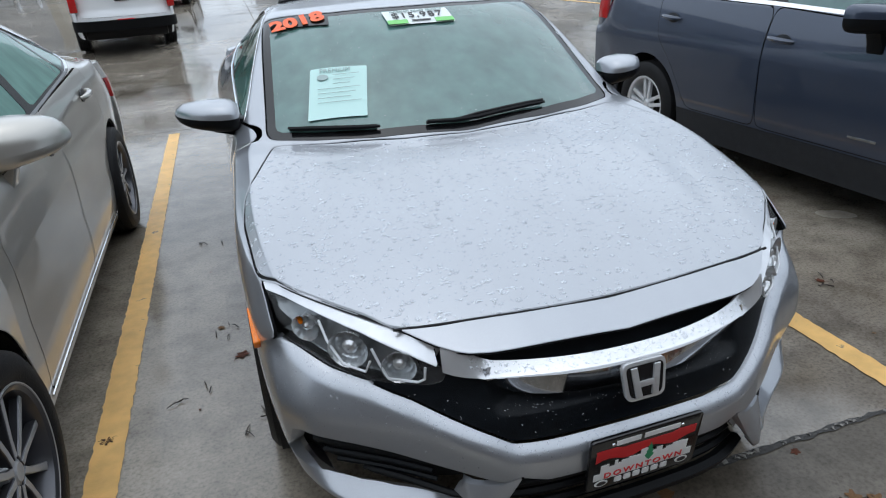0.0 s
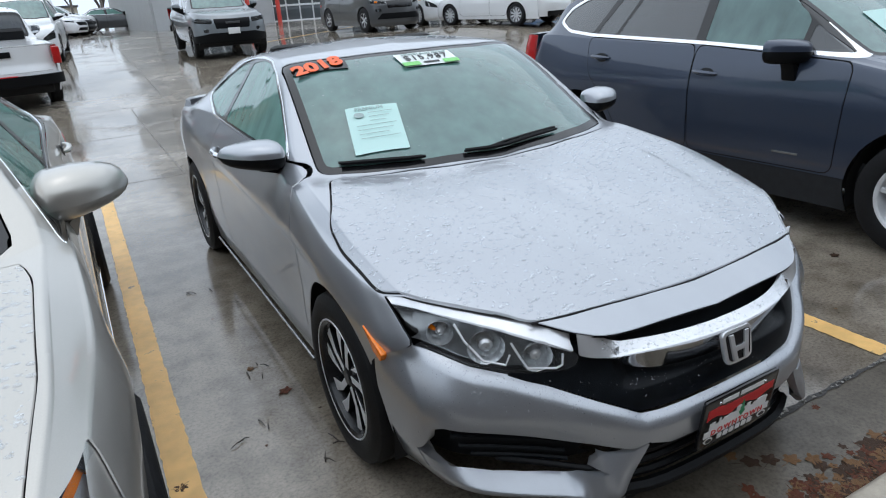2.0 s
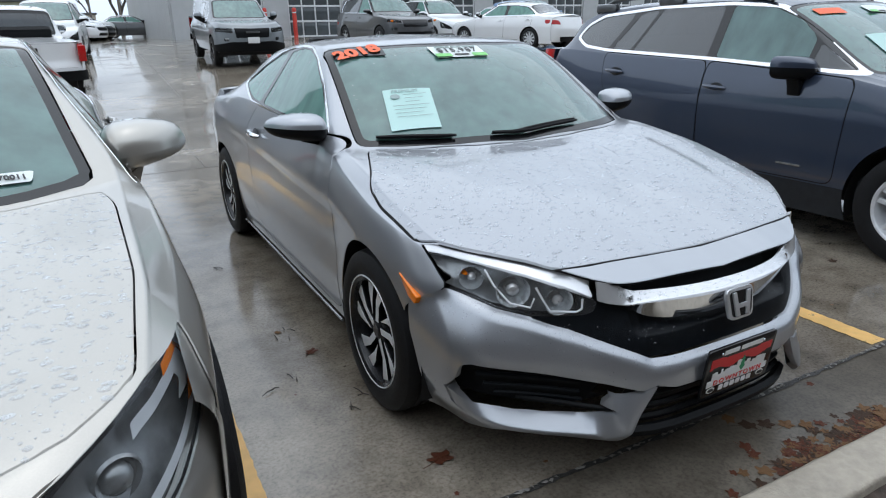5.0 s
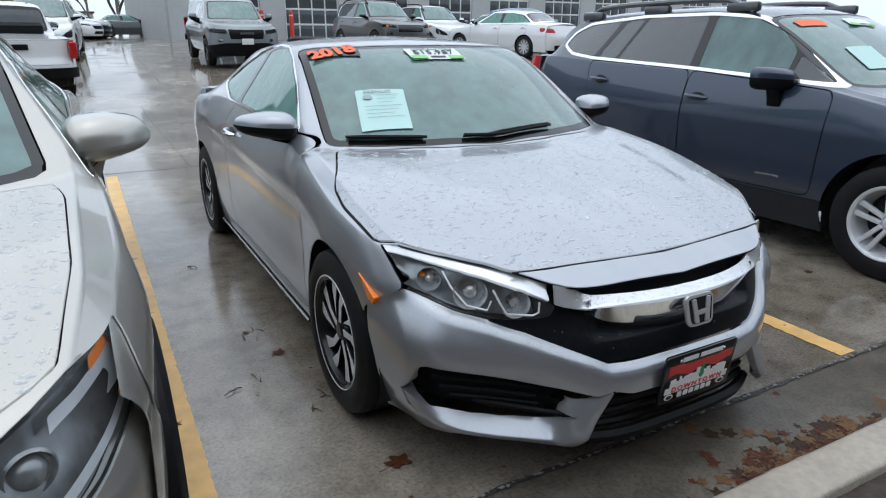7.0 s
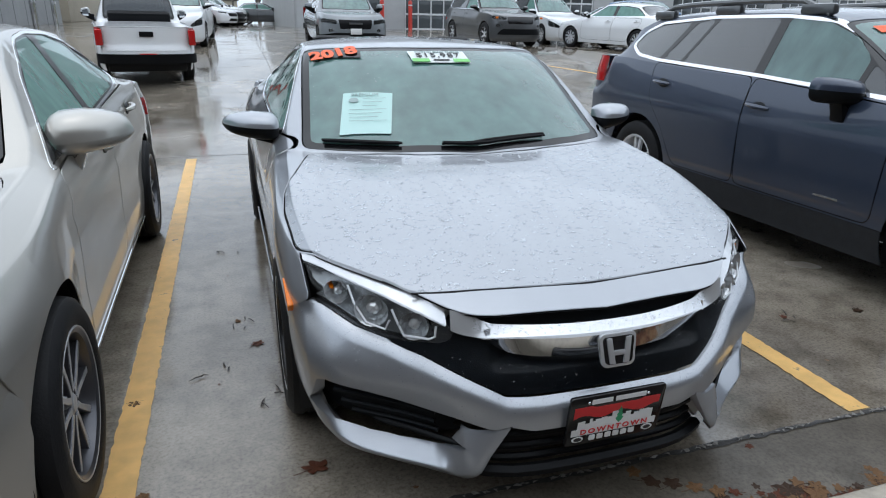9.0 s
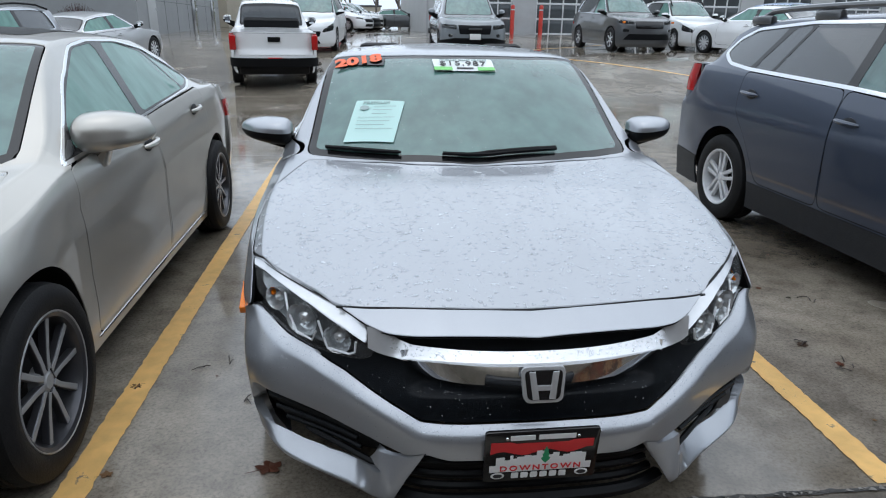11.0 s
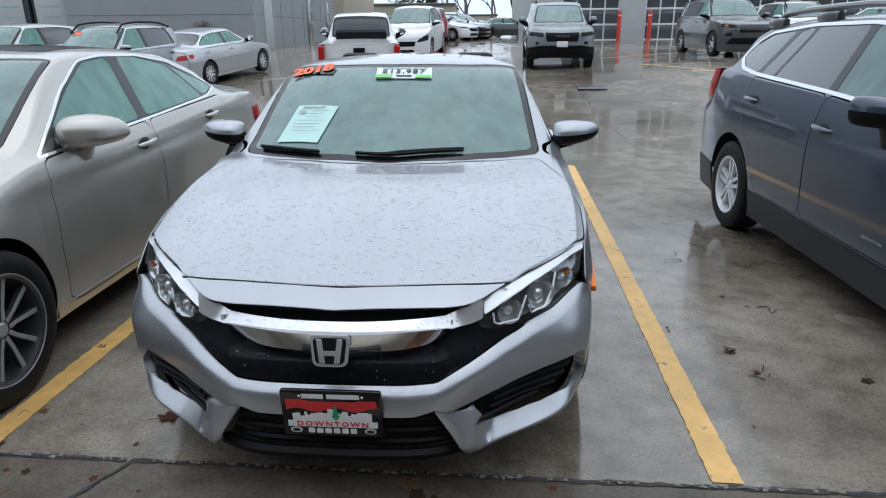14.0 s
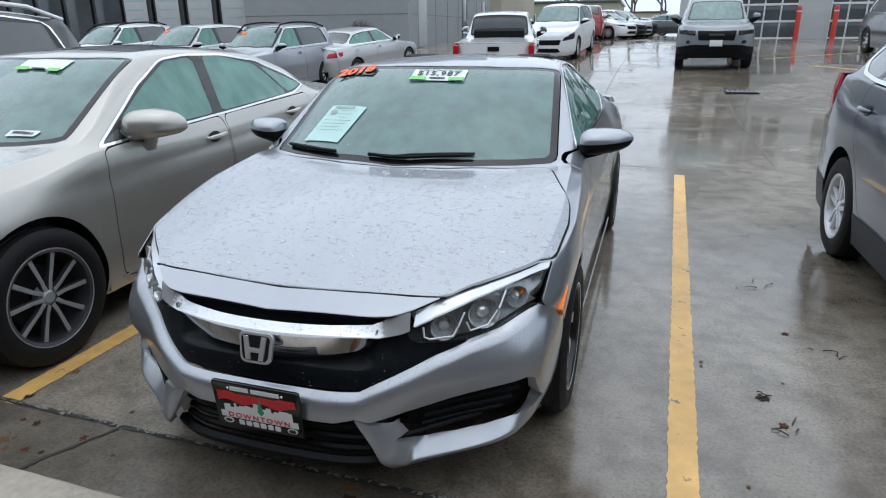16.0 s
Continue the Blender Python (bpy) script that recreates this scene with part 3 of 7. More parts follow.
def mirror_part(parent, at, out, mat, size=(0.24, 0.13, 0.15), stem="arm", lower=None, split=0.0, boxy=False):
    """A door mirror: a cap that tapers outwards, a lower shell under its parting line, glass behind, on an arm or a foot."""
    us = [0, 0.03, 0.08, 0.16, 0.3, 0.45, 0.6, 0.75, 0.86, 0.94, 0.98, 1]
    up = smooth(MIRROR_BOX if boxy else MIRROR_TOP, us) * size[2] * (0.5 - split * 0.5)
    dn = smooth(MIRROR_BOX if boxy else MIRROR_LOW, us) * size[2] * (0.5 + split * 0.5)
    ds = smooth([(0, 0.6), (0.06, 0.85), (0.25, 1.0), (0.6, 0.9), (0.85, 0.6), (0.97, 0.3), (1, 0.1)], us) * size[1]
    zs = at[2] + split * size[2] * 0.5

    def shell(name, hs, sign, m, boss):
        bm = bmesh.new()
        rings, n = [], 9
        for u, h, d in zip(us, hs, ds):
            x = at[0] + out * (u - 0.5) * size[0]
            y0 = at[1] + 0.45 * size[1] * u * u
            zc = zs + size[2] * 0.1 * (u - 0.3)
            ring = []
            for k in range(n):
                a = math.pi / 2 * k / (n - 1)
                ring.append(bm.verts.new((x, y0 - d * math.cos(a) ** 0.7, zc + sign * h * math.sin(a) ** 0.8)))
            ring += [bm.verts.new((x, y0 + 0.2 * d, zc + sign * h * q)) for q in (0.86, 0.0)]
            rings.append(ring)
        for a, b in zip(rings, rings[1:]):
            for k in range(n + 2):
                j = (k + 1) % (n + 2)
                bm.faces.new((a[k], a[j], b[j], b[k]))
        bm.faces.new(rings[0]), bm.faces.new(rings[-1])
        bmesh.ops.recalc_face_normals(bm, faces=bm.faces)
        return part(name, bm, m, boss)

    ob = shell("door_mirror", up, 1, mat, parent)
    shell("lower_shell", dn, -1, lower or mat, ob)
    g = prism(rounded([(-size[0] * 0.4, -size[2] * 0.36), (size[0] * 0.34, -size[2] * 0.3), (size[0] * 0.34, size[2] * 0.26), (-size[0] * 0.4, size[2] * 0.36)], 0.03), 0.004, "xz")
    glass = part("mirror_glass", g, CHROME, ob)
    glass.matrix_basis = Matrix.Translation((at[0], at[1] + size[1] * 0.42, at[2])) @ Matrix.Diagonal((out, 1, 1, 1)) @ Matrix.Rotation(radians(26), 4, "Z")
    xi = at[0] - out * size[0] * 0.5
    if stem == "arm":
        bm = prism([(xi + out * 0.1, zs - size[2] * 0.1), (xi + out * 0.1, zs - size[2] * 0.48), (xi - out * 0.075, zs - size[2] * 0.9), (xi - out * 0.075, zs - size[2] * 0.15)], 0.07, "xz", (0, at[1] - 0.05, 0), 0.008)
    else:
        w, zl = 0.1, at[2] - size[2] * 0.5
        bm = prism(rounded([(xi + out * 0.005, zl + 0.04), (xi + out * (w + 0.03), zl + 0.03), (xi + out * w, zl - 0.05), (xi + out * (w - 0.01), zl - 0.1), (xi - out * 0.035, zl - 0.105), (xi - out * 0.01, zl - 0.04)], 0.012), 0.09, "xz", (0, at[1] - 0.06, 0), 0.01)
    part("mirror_foot", bm, lower or mat, ob)
    return ob


def handle_part(parent, body, y, z, out, mat, length=0.2):
    """A grip door handle bowed off the skin, over a flat dark oval that stands for shade."""
    x = side_x(body, y, z) * out
    pts = [(x + out * q, y + length * k, z + 0.012 * k) for k, q in ((-0.5, 0.004), (-0.42, 0.02), (-0.2, 0.032), (0.1, 0.034), (0.36, 0.024), (0.5, 0.004))]
    h = part("door_handle", tube(pts, [0.008, 0.014, 0.016, 0.016, 0.014, 0.009], 8), mat, parent)
    bm = prism(oval(y - length * 0.08, z - 0.004, length * 0.3, 0.036, 18), 0.006, "yz", (x + out * 0.001 - 0.003, 0, 0), 0.001)
    part("handle_recess", bm, CLAD, h, "shaded scoop behind the handle")
    return h


def side_x(body, y, z):
    d = (body.v[:, 1] - y) ** 2 + (body.v[:, 2] - z) ** 2 + np.where(body.v[:, 0] > 0.4, 0, 9)
    return float(body.v[np.argmin(d), 0])


def car(name, label, category, spec, paint_mat, at, yaw, detail=1.0, group=""):
    """A vehicle from its section tables: panels cut out of one skin, glass, lamps, wheels, mirrors."""
    root = thing(name, label, category, group)
    root.matrix_basis = pose(*at, spec.get("pitch", 0), 0, yaw)
    S = spec
    skin = body_skin(spec, int(110 * detail), int(44 * detail))
    whole = skin
    S["whole"] = whole
    r, ax = S["wheel"], S["axles"]

    def side(poly, lim=0.5, r=0.03):
        q = rounded(poly, r)
        return lambda v: np.minimum(inside_poly(q, v[:, 1], v[:, 2]), np.abs(v[:, 0]) - lim)

    def above(poly, zmin=0.5, r=0.05):
        q = rounded(poly, r)
        return lambda v: np.minimum(inside_poly(q, v[:, 0], v[:, 1]), v[:, 2] - zmin)

    def sided(skin, s):
        return skin.keep(skin.v[:, 0] * s)

    kit = S["kit"]
    front = kit_skin(kit, int(56 * detail), int(110 * detail))
    tail = end_skin(S["tail"], S["tail_w"], S["tail_side"], S["tail"][0][0], S["tail"][-1][0], 2.8, int(44 * detail), int(80 * detail), rear=S["length"], wz=S.get("tail_wz") or [(S["tail"][0][0], S["tail_w"] - 0.06), (0.6, S["tail_w"] - 0.03), (S["tail"][-1][0] - 0.15, S["tail_w"] - 0.04), (S["tail"][-1][0], S["tail_w"] - 0.09)])
    # wheel arches
    for k, y in enumerate(ax):
        arch = lambda v, y=y: np.minimum(S.get("arch", r + 0.045) - np.hypot(v[:, 1] - y, v[:, 2] - r), np.abs(v[:, 0]) - 0.45)
        skin, front, tail = (s.keep(-arch(s.v)) for s in (skin, front, tail))
    front = front.keep(smooth(kit["top"], np.abs(front.v[:, 0])) - front.v[:, 2])
    # lift the nose's top edge to meet the body along the shut line
    ridge = []
    for q in np.linspace(0, S["w_max"] - 0.03, 40):
        zq = float(smooth(kit["top"], [q])[0])
        yq = float(np.ravel(kit_y(kit, np.array([q]), np.array([zq])))[0])
        d = np.hypot(whole.v[:, 0] - q, whole.v[:, 1] - yq) + np.where(whole.v[:, 2] < zq - 0.15, 9, 0)
        i = np.argsort(d)[:6]
        ridge.append((q, max(-0.1, min(0.1, float(np.average(whole.v[i, 2], weights=1 / (d[i] + 1e-3))) - 0.003 - zq))))
    fx = np.abs(front.v[:, 0])
    front.v[:, 2] += smooth(ridge, fx) * np.clip((front.v[:, 2] - smooth(kit["top"], fx) + 0.16) / 0.16, 0, 1)
    front.n = front.normals()
    front = front.keep(np.maximum(S["w_max"] - 0.07 - np.abs(front.v[:, 0]), smooth(kit["seam"], front.v[:, 2]) - front.v[:, 1]))
    tail = tail.keep(tail.v[:, 1] - S["tail_start"])
    if "trim_fn" in S:
        skin = S["trim_fn"](skin)
    else:
        x, y, z = np.abs(skin.v[:, 0]), skin.v[:, 1], skin.v[:, 2]
        over = np.minimum(y - kit_y(kit, x, smooth(kit["top"], x)) + 0.004, z - smooth(kit["top"], x) - smooth(ridge, np.minimum(x, S["w_max"] - 0.03)) + 0.03)
        skin = skin.keep(np.maximum(over, y - smooth(kit["seam"], z) - 0.002))
    # glass
    panes = []
    for nm, f, mat in [("windscreen", above(S["screen"]), S.get("glass", GLASS)), ("rear_window", above(S["backlight"]), S.get("glass_rear", GLASS_DARK))]:
        g, skin = skin.split_off(f, 0.006)
        rim, g = g.keep(0.035 - f(g.v)), g.keep(f(g.v) - 0.035)
        o = skin_part(nm, g.pushed(-0.004), mat, root)
        if nm == "windscreen":
            screen, screen_ob = g, o
        if o:
            o.visible_shadow = False
            skin_part("window_seal", rim.pushed(-0.004), GLOSS_BLACK, o)
    f = side(S["dlo"], 0.45, 0.05)
    tw = S.get("trim_w", 0.012)
    house, skin = skin.split_off(f, 0.002)
    for s in (-1, 1):
        skin_part("window_trim", sided(house.keep(tw - f(house.v)), s).pushed(0.002), S.get("trim", CHROME), root, flange=0.006)
    house = house.keep(f(house.v) - tw)
    for nm, poly, mat in S["windows"]:
        g = side(poly, 0.45, 0.03)
        pane, house = house.split_off(g, 0.001)
        for s in (-1, 1):
            o = skin_part(nm, sided(pane, s).pushed(-0.006), mat, root)
            if o:
                o.visible_shadow = False
    for s in (-1, 1):
        for bit in sided(house, s).pieces():
            skin_part("window_pillar", bit.pushed(-0.004), GLOSS_BLACK, root)
    # doors, hood, lid
    for nm, poly in S["doors"]:
        d, skin = skin.split_off(side(poly, 0.45, 0.06), 0.008)
        for s in (-1, 1):
            skin_part(nm, sided(d, s), paint_mat, root, flange=0.004)
    if "hood" in S:
        h, skin = skin.split_off(above(S["hood"], 0.4, 0.03), S.get("hood_gap", 0.005))
        skin_part("hood", h, paint_mat, root, flange=0.011)
        S["hood_skin"] = h
    if "cladding" in S:
        f = lambda v: smooth(S["cladding"], v[:, 1]) - v[:, 2]
        low, skin = skin.split_off(f, 0.003)
        for s in (-1, 1):
            skin_part("lower_cladding", sided(low, s).pushed(0.006), CLAD, root, flange=0.01)
    for bit in skin.pieces():
        skin_part("body" if len(bit.t) > 400 else "body_panel", bit, paint_mat, root, flange=0.004)
    # bumper faces and lamps
    if "front_fn" in S:
        S["front_fn"](root, paint_mat)
    for sk, items, base in ((front, S.get("front_parts", []), "front_bumper"), (tail, S.get("tail_parts", []), "rear_bumper")):
        if base == "front_bumper" and "front_fn" in S:
            continue
        for nm, poly, mat, push, mirrored in items:
            q = rounded(poly, 0.02)
            f = (lambda v, q=q: inside_poly(q, np.abs(v[:, 0]), v[:, 2])) if mirrored else (lambda v, q=q: inside_poly(q, v[:, 0], v[:, 2]))
            piece, sk = sk.split_off(f, 0.004)
            if nm == "headlight":
                S["lamp_skin"] = piece
            for s in ((-1, 1) if mirrored else (0,)):
                skin_part(nm, (sided(piece, s) if s else piece).pushed(push), mat, root, flange=0.02 if push >= 0 else 0.0)
        skin_part(base, sk, S.get("bumper_mat", paint_mat) if base == "front_bumper" else paint_mat, root, flange=0.03)
    # near-black shell behind the shut lines; its colour stands for the gaps' shade
    under = S["trim_fn"](whole) if "trim_fn" in S else whole
    under = under.keep(-(under.v[:, 2] - S["belt_cut"]))
    for y in ax:
        under = under.keep(np.hypot(under.v[:, 1] - y, under.v[:, 2] - r) - r - 0.07)
    if "trim_fn" in S:
        under = under.keep(under.v[:, 1] - S.get("under_from", 0.5))
        skin_part("inner_shell", under.pushed(-0.012), DARK, root)
    else:
        rest = under.keep(under.v[:, 1] - S.get("under_from", 0.5))
        skin_part("inner_shell", rest.pushed(-0.012), DARK, root)
        wing = under.keep(np.minimum(np.minimum(under.v[:, 1] - 0.3, S.get("under_from", 0.5) + 0.15 - under.v[:, 1]), np.abs(under.v[:, 0]) - S["w_max"] + 0.1))
        for s in (-1, 1):
            skin_part("fender_lining", sided(wing, s).pushed(-0.006), paint_mat, root)
    bm = box((1.5, S["length"] - 0.9, 0.2), (0, S["length"] / 2, 0.38), 0.05)
    part("underbody", bm, DARK, root)
    for y in ax:
        for s in (-1, 1):
            bm = lathe([(r + 0.07, 0.62), (r + 0.065, 0.86 if S["w_max"] > 0.88 else 0.8)], 40)
            bmesh.ops.delete(bm, geom=[v for v in bm.verts if v.co.z < -r * 0.5], context="VERTS")
            for v in bm.verts:
                v.co = (v.co.x * s, v.co.y + y, v.co.z + r)
            part("wheel_liner", bm, DARK, root)
    # cabin
    yc = S["cabin"]
    part("dashboard", box((1.3, 0.5, 0.16), (0, yc - 0.42, S["belt_cut"] - 0.12), 0.06), BLACK, root)
    for s in (-1, 1):
        bm = box((0.5, 0.16, 0.6), (s * 0.37, yc + 0.5, S["belt_cut"] + 0.0), 0.06, turn=Matrix.Rotation(radians(-14), 4, "X"))
        box((0.26, 0.1, 0.18), (s * 0.37, yc + 0.6, S["belt_cut"] + 0.36), 0.04, bm)
        part("seat", bm, BLACK, root)
    part("rear_seat", box((1.25, 0.2, 0.55), (0, yc + 1.35, S["belt_cut"] - 0.02), 0.06, turn=Matrix.Rotation(radians(-18), 4, "X")), BLACK, root)
    st = S["rims"]
    for y in ax:
        for s in (-1, 1):
            wheel(root, (s * (S["track"] / 2), y, r), r, S.get("tyre_w", 0.215), st[0], s, st[1], st[2], st[3])
    mx, my, mz, ms = S["mirror"]
    for s in (-1, 1):
        mirror_part(root, (s * mx, my, mz), s, S.get("mirror_mat", paint_mat), ms, S.get("mirror_stem", "arm"), S.get("mirror_low", BLACK), S.get("mirror_split", 0.0), S.get("mirror_boxy", False))
    for y, z in S["handles"]:
        for s in (-1, 1):
            handle_part(root, whole, y, z, s, S.get("handle_mat", paint_mat))
    if "rails" in S:
        y0, y1 = S["rails"]
        for s in (-1, 1):
            pts = [(s * (smooth(S["xe"], [y])[0] - 0.03), y, float(smooth(S["top"], [y])[0]) - 0.035 + (0.06 if 0 < i < 8 else 0)) for i, y in enumerate(np.linspace(y0, y1, 9))]
            part("roof_rail", tube(pts, 0.022, 8), S.get("rail_mat", BLACK), root)
    return root, whole, screen


def sedan(L=4.8, H=1.45, W=1.84, wb=2.8, front=0.97, r=0.33, belt=0.95, hood=0.78, kind="sedan"):
    """Section tables for an everyday saloon, estate or utility vehicle."""
    w = W / 2
    cowl = front + 0.42
    if kind == "sedan":
        top = [(0.08, hood - 0.08), (0.2, hood - 0.045), (0.5, hood + 0.01), (1.0, hood + 0.1), (cowl, belt + 0.04), (cowl + 0.1, belt + 0.1), (cowl + 0.72, H - 0.07), (cowl + 0.85, H - 0.035), (cowl + 1.4, H), (cowl + 2.1, H - 0.05), (L - 0.95, belt + 0.2), (L - 0.72, belt + 0.12), (L - 0.25, belt + 0.1), (L - 0.12, belt + 0.06)]
        back = L - 0.85
        rb = cowl + 2.2
    else:
        top = [(0.08, hood - 0.1), (0.2, hood - 0.05), (0.45, hood + 0.01), (1.0, hood + 0.08), (cowl, belt + 0.05), (cowl + 0.1, belt + 0.12), (cowl + 0.7, H - 0.09), (cowl + 0.85, H - 0.04), (cowl + 1.5, H), (L - 0.95, H - 0.04), (L - 0.62, H - 0.1), (L - 0.3, belt + 0.2), (L - 0.15, belt)]
        back = L - 0.3
        rb = L - 0.72
    kit = dict(w=[(0.18, w - 0.1), (0.3, w - 0.02), (0.55, w - 0.01), (hood - 0.1, w - 0.03), (hood + 0.06, w - 0.06)],
               face=[(0.18, 0.08), (0.3, 0.02), (0.5, 0.0), (hood - 0.2, 0.03), (hood - 0.1, 0.09), (hood - 0.03, 0.15), (hood + 0.06, 0.25)],
               side=front - 0.3, p=2.3, top=[(0, hood - 0.065), (0.4, hood - 0.05), (w - 0.2, hood - 0.01), (w - 0.05, hood + 0.015), (1.2, hood + 0.03)], seam=[(0, front - r - 0.02), (1.2, front - r - 0.02)])
    s = dict(kit=kit, y0=0.08, y1=L - 0.12, length=L, wheel=r, axles=(front, front + wb), w_max=w, track=W - 0.24, top=top,
             xe=[(0.08, w - 0.2), (0.6, w - 0.13), (cowl, w - 0.2), (cowl + 0.75, w - 0.3), (cowl + 1.4, w - 0.33), (rb, w - 0.32), (L - 0.7, w - 0.22), (L - 0.1, w - 0.25)],
             de=[(0.08, -0.05), (0.6, -0.03), (cowl, 0.0), (cowl + 0.8, 0.05), (rb, 0.06), (L - 0.6, 0.05), (L - 0.1, 0.05)],
             xb=[(0.4, w - 0.09), (0.7, w - 0.05), (1.2, w - 0.04), (cowl + 0.8, w - 0.09), (L - 1, w - 0.09), (L - 0.1, w - 0.16)],
             zb=[(0.4, hood - 0.06), (0.8, hood + 0.01), (cowl, belt - 0.06), (cowl + 1, belt), (L - 1, belt + 0.04), (L - 0.1, belt - 0.02)],
             w=[(0.4, w - 0.06), (0.7, w - 0.02), (1.2, w), (L - 1.0, w), (L - 0.3, w - 0.06), (L - 0.1, w - 0.12)],
             zw=[(0.2, 0.62), (1, 0.66), (L, 0.7)], bow=[(0.08, 0.38), (0.6, 0.33), (1.1, 0.26), (cowl, 0.22), (cowl + 0.8, 0.16), (cowl + 1.4, 0), (rb, -0.02), (L - 0.5, -0.1), (L - 0.1, -0.16)],
             tail=[(0.25, 0.08), (0.4, 0.02), (0.6, 0.0), (0.8, 0.06), (belt + 0.02, 0.14)], tail_w=w - 0.02, tail_side=0.5, tail_start=L - 0.5,
             screen=[(-w + 0.17, cowl + 0.2), (-0.35, cowl + 0.06), (0.35, cowl + 0.06), (w - 0.17, cowl + 0.2), (w - 0.3, cowl + 0.86), (0.3, cowl + 0.78), (-0.3, cowl + 0.78), (-w + 0.3, cowl + 0.86)],
             backlight=[(-w + 0.32, rb), (w - 0.32, rb), (w - 0.26, back), (-w + 0.26, back)],
             windows=[("front_window", [(cowl + 0.34, belt + 0.04), (cowl + 1.28, belt + 0.055), (cowl + 1.28, H - 0.11), (cowl + 0.92, H - 0.12)], GLASS_SIDE),
                      ("rear_side_window", [(cowl + 1.4, belt + 0.06), (rb + (0.3 if kind == "sedan" else -0.05), belt + 0.09), (rb - 0.1, H - 0.17), (cowl + 1.4, H - 0.11)], GLASS_SIDE if kind == "sedan" else GLASS_DARK)],
             doors=[("front_door", [(cowl + 0.05, 0.3), (cowl + 1.32, 0.3), (cowl + 1.34, belt + 0.015), (cowl + 0.1, belt - 0.02)]), ("rear_door", [(cowl + 1.34, 0.3), (front + wb - r - 0.12, 0.3), (front + wb + 0.05, 0.75), (front + wb + 0.1, belt + 0.02), (cowl + 1.36, belt + 0.015)])],
             dlo=[(cowl + 0.3, belt + 0.025), (rb + (0.36 if kind == "sedan" else 0.02), belt + 0.075), (rb - 0.05, H - 0.15), (rb - 0.5, H - 0.1), (cowl + 0.9, H - 0.1)],
             hood=[(-w + 0.2, 0.55), (-0.4, 0.26), (0.4, 0.26), (w - 0.2, 0.55), (w - 0.16, cowl + 0.1), (0.4, cowl - 0.02), (-0.4, cowl - 0.02), (-w + 0.16, cowl + 0.1)],
             belt_cut=belt, cabin=cowl + 0.75, rims=(r * 0.68, (10, "single"), DARK_ALLOY, ALLOY), mirror=(w + 0.06, cowl + 0.3, belt + 0.1, (0.22, 0.12, 0.15)),
             handles=[(cowl + 1.18, belt - 0.1), (front + wb - 0.08, belt - 0.08)], trim=CHROME,
             front_parts=[("headlight", [(w - 0.4, 0.62), (w - 0.05, 0.68), (w - 0.03, hood - 0.06), (w - 0.35, 0.71)], LENS, 0.002, True), ("grille", [(-0.45, 0.5), (0.45, 0.5), (0.5, 0.66), (-0.5, 0.66)], BLACK, -0.015, False), ("lower_intake", [(-0.5, 0.26), (0.5, 0.26), (0.4, 0.4), (-0.4, 0.4)], BLACK, -0.02, False)],
             tail_parts=[("tail_light", [(w - 0.36, 0.76), (w + 0.1, 0.78), (w + 0.1, 0.92), (w - 0.3, 0.88)], RED_LENS, 0.003, True), ("bumper_insert", [(-0.55, 0.25), (0.55, 0.25), (0.6, 0.4), (-0.6, 0.4)], BLACK, -0.01, False)])
    return s


# ---- the lot ----
def ground_sheet():
    ys = np.unique(np.concatenate([np.linspace(-60, -3, 12), np.linspace(-3, 40, 87), np.geomspace(40, 900, 24)]))
    xs = np.unique(np.concatenate([-np.geomspace(12, 700, 16), np.linspace(-12, 12, 25), np.geomspace(12, 700, 16)]))
    p = np.zeros((len(ys), len(xs), 3))
    p[..., 0], p[..., 1] = xs[None, :], ys[:, None]
    p[..., 2] = rise(xs[None, :], ys[:, None])
    ob = skin_part("ground", grid_skin(p, flip=False), CONCRETE, None)
    return tagged(ob, "wet grey concrete car park with damp stains", "ground", kind="structure")


ground_sheet()


def strip(name, pts, width, mat, label, lift=0.004, cat="marking", ragged=0.0, seed=1):
    """A line that follows the ground along a run of points, with ragged edges where it is worn."""
    rnd = random.Random(seed)
    fine = []
    for (x0, y0), (x1, y1) in zip(pts, pts[1:]):
        n = max(2, int(math.hypot(x1 - x0, y1 - y0) / (0.03 if ragged else 0.3)))
        fine += [(x0 + (x1 - x0) * k / n, y0 + (y1 - y0) * k / n) for k in range(n)]
    fine.append(pts[-1])
    p = np.zeros((len(fine), 2, 3))
    for i, (x, y) in enumerate(fine):
        a, b = fine[max(i - 1, 0)], fine[min(i + 1, len(fine) - 1)]
        d = Vector((b[0] - a[0], b[1] - a[1])).normalized()
        for k, s in enumerate((-1, 1)):
            w = width / 2 + rnd.uniform(-1, 1) * ragged
            px, py = x + s * d.y * w, y - s * d.x * w
            p[i, k] = px, py, lot_height(py, px) + lift
    ob = skin_part(name, grid_skin(p), mat, None)
    return tagged(ob, label, cat, kind="structure")


for _x0, _x1, _y0, _y1 in ((-1.45, -1.358, 0.23, 6.15), (1.327, 1.53, 0.2, 5.9)):
    strip("parking_line", [(_x0, _y0), (_x1, _y1)], 0.108, YELLOW, "worn yellow painted parking line on wet concrete", ragged=0.004)


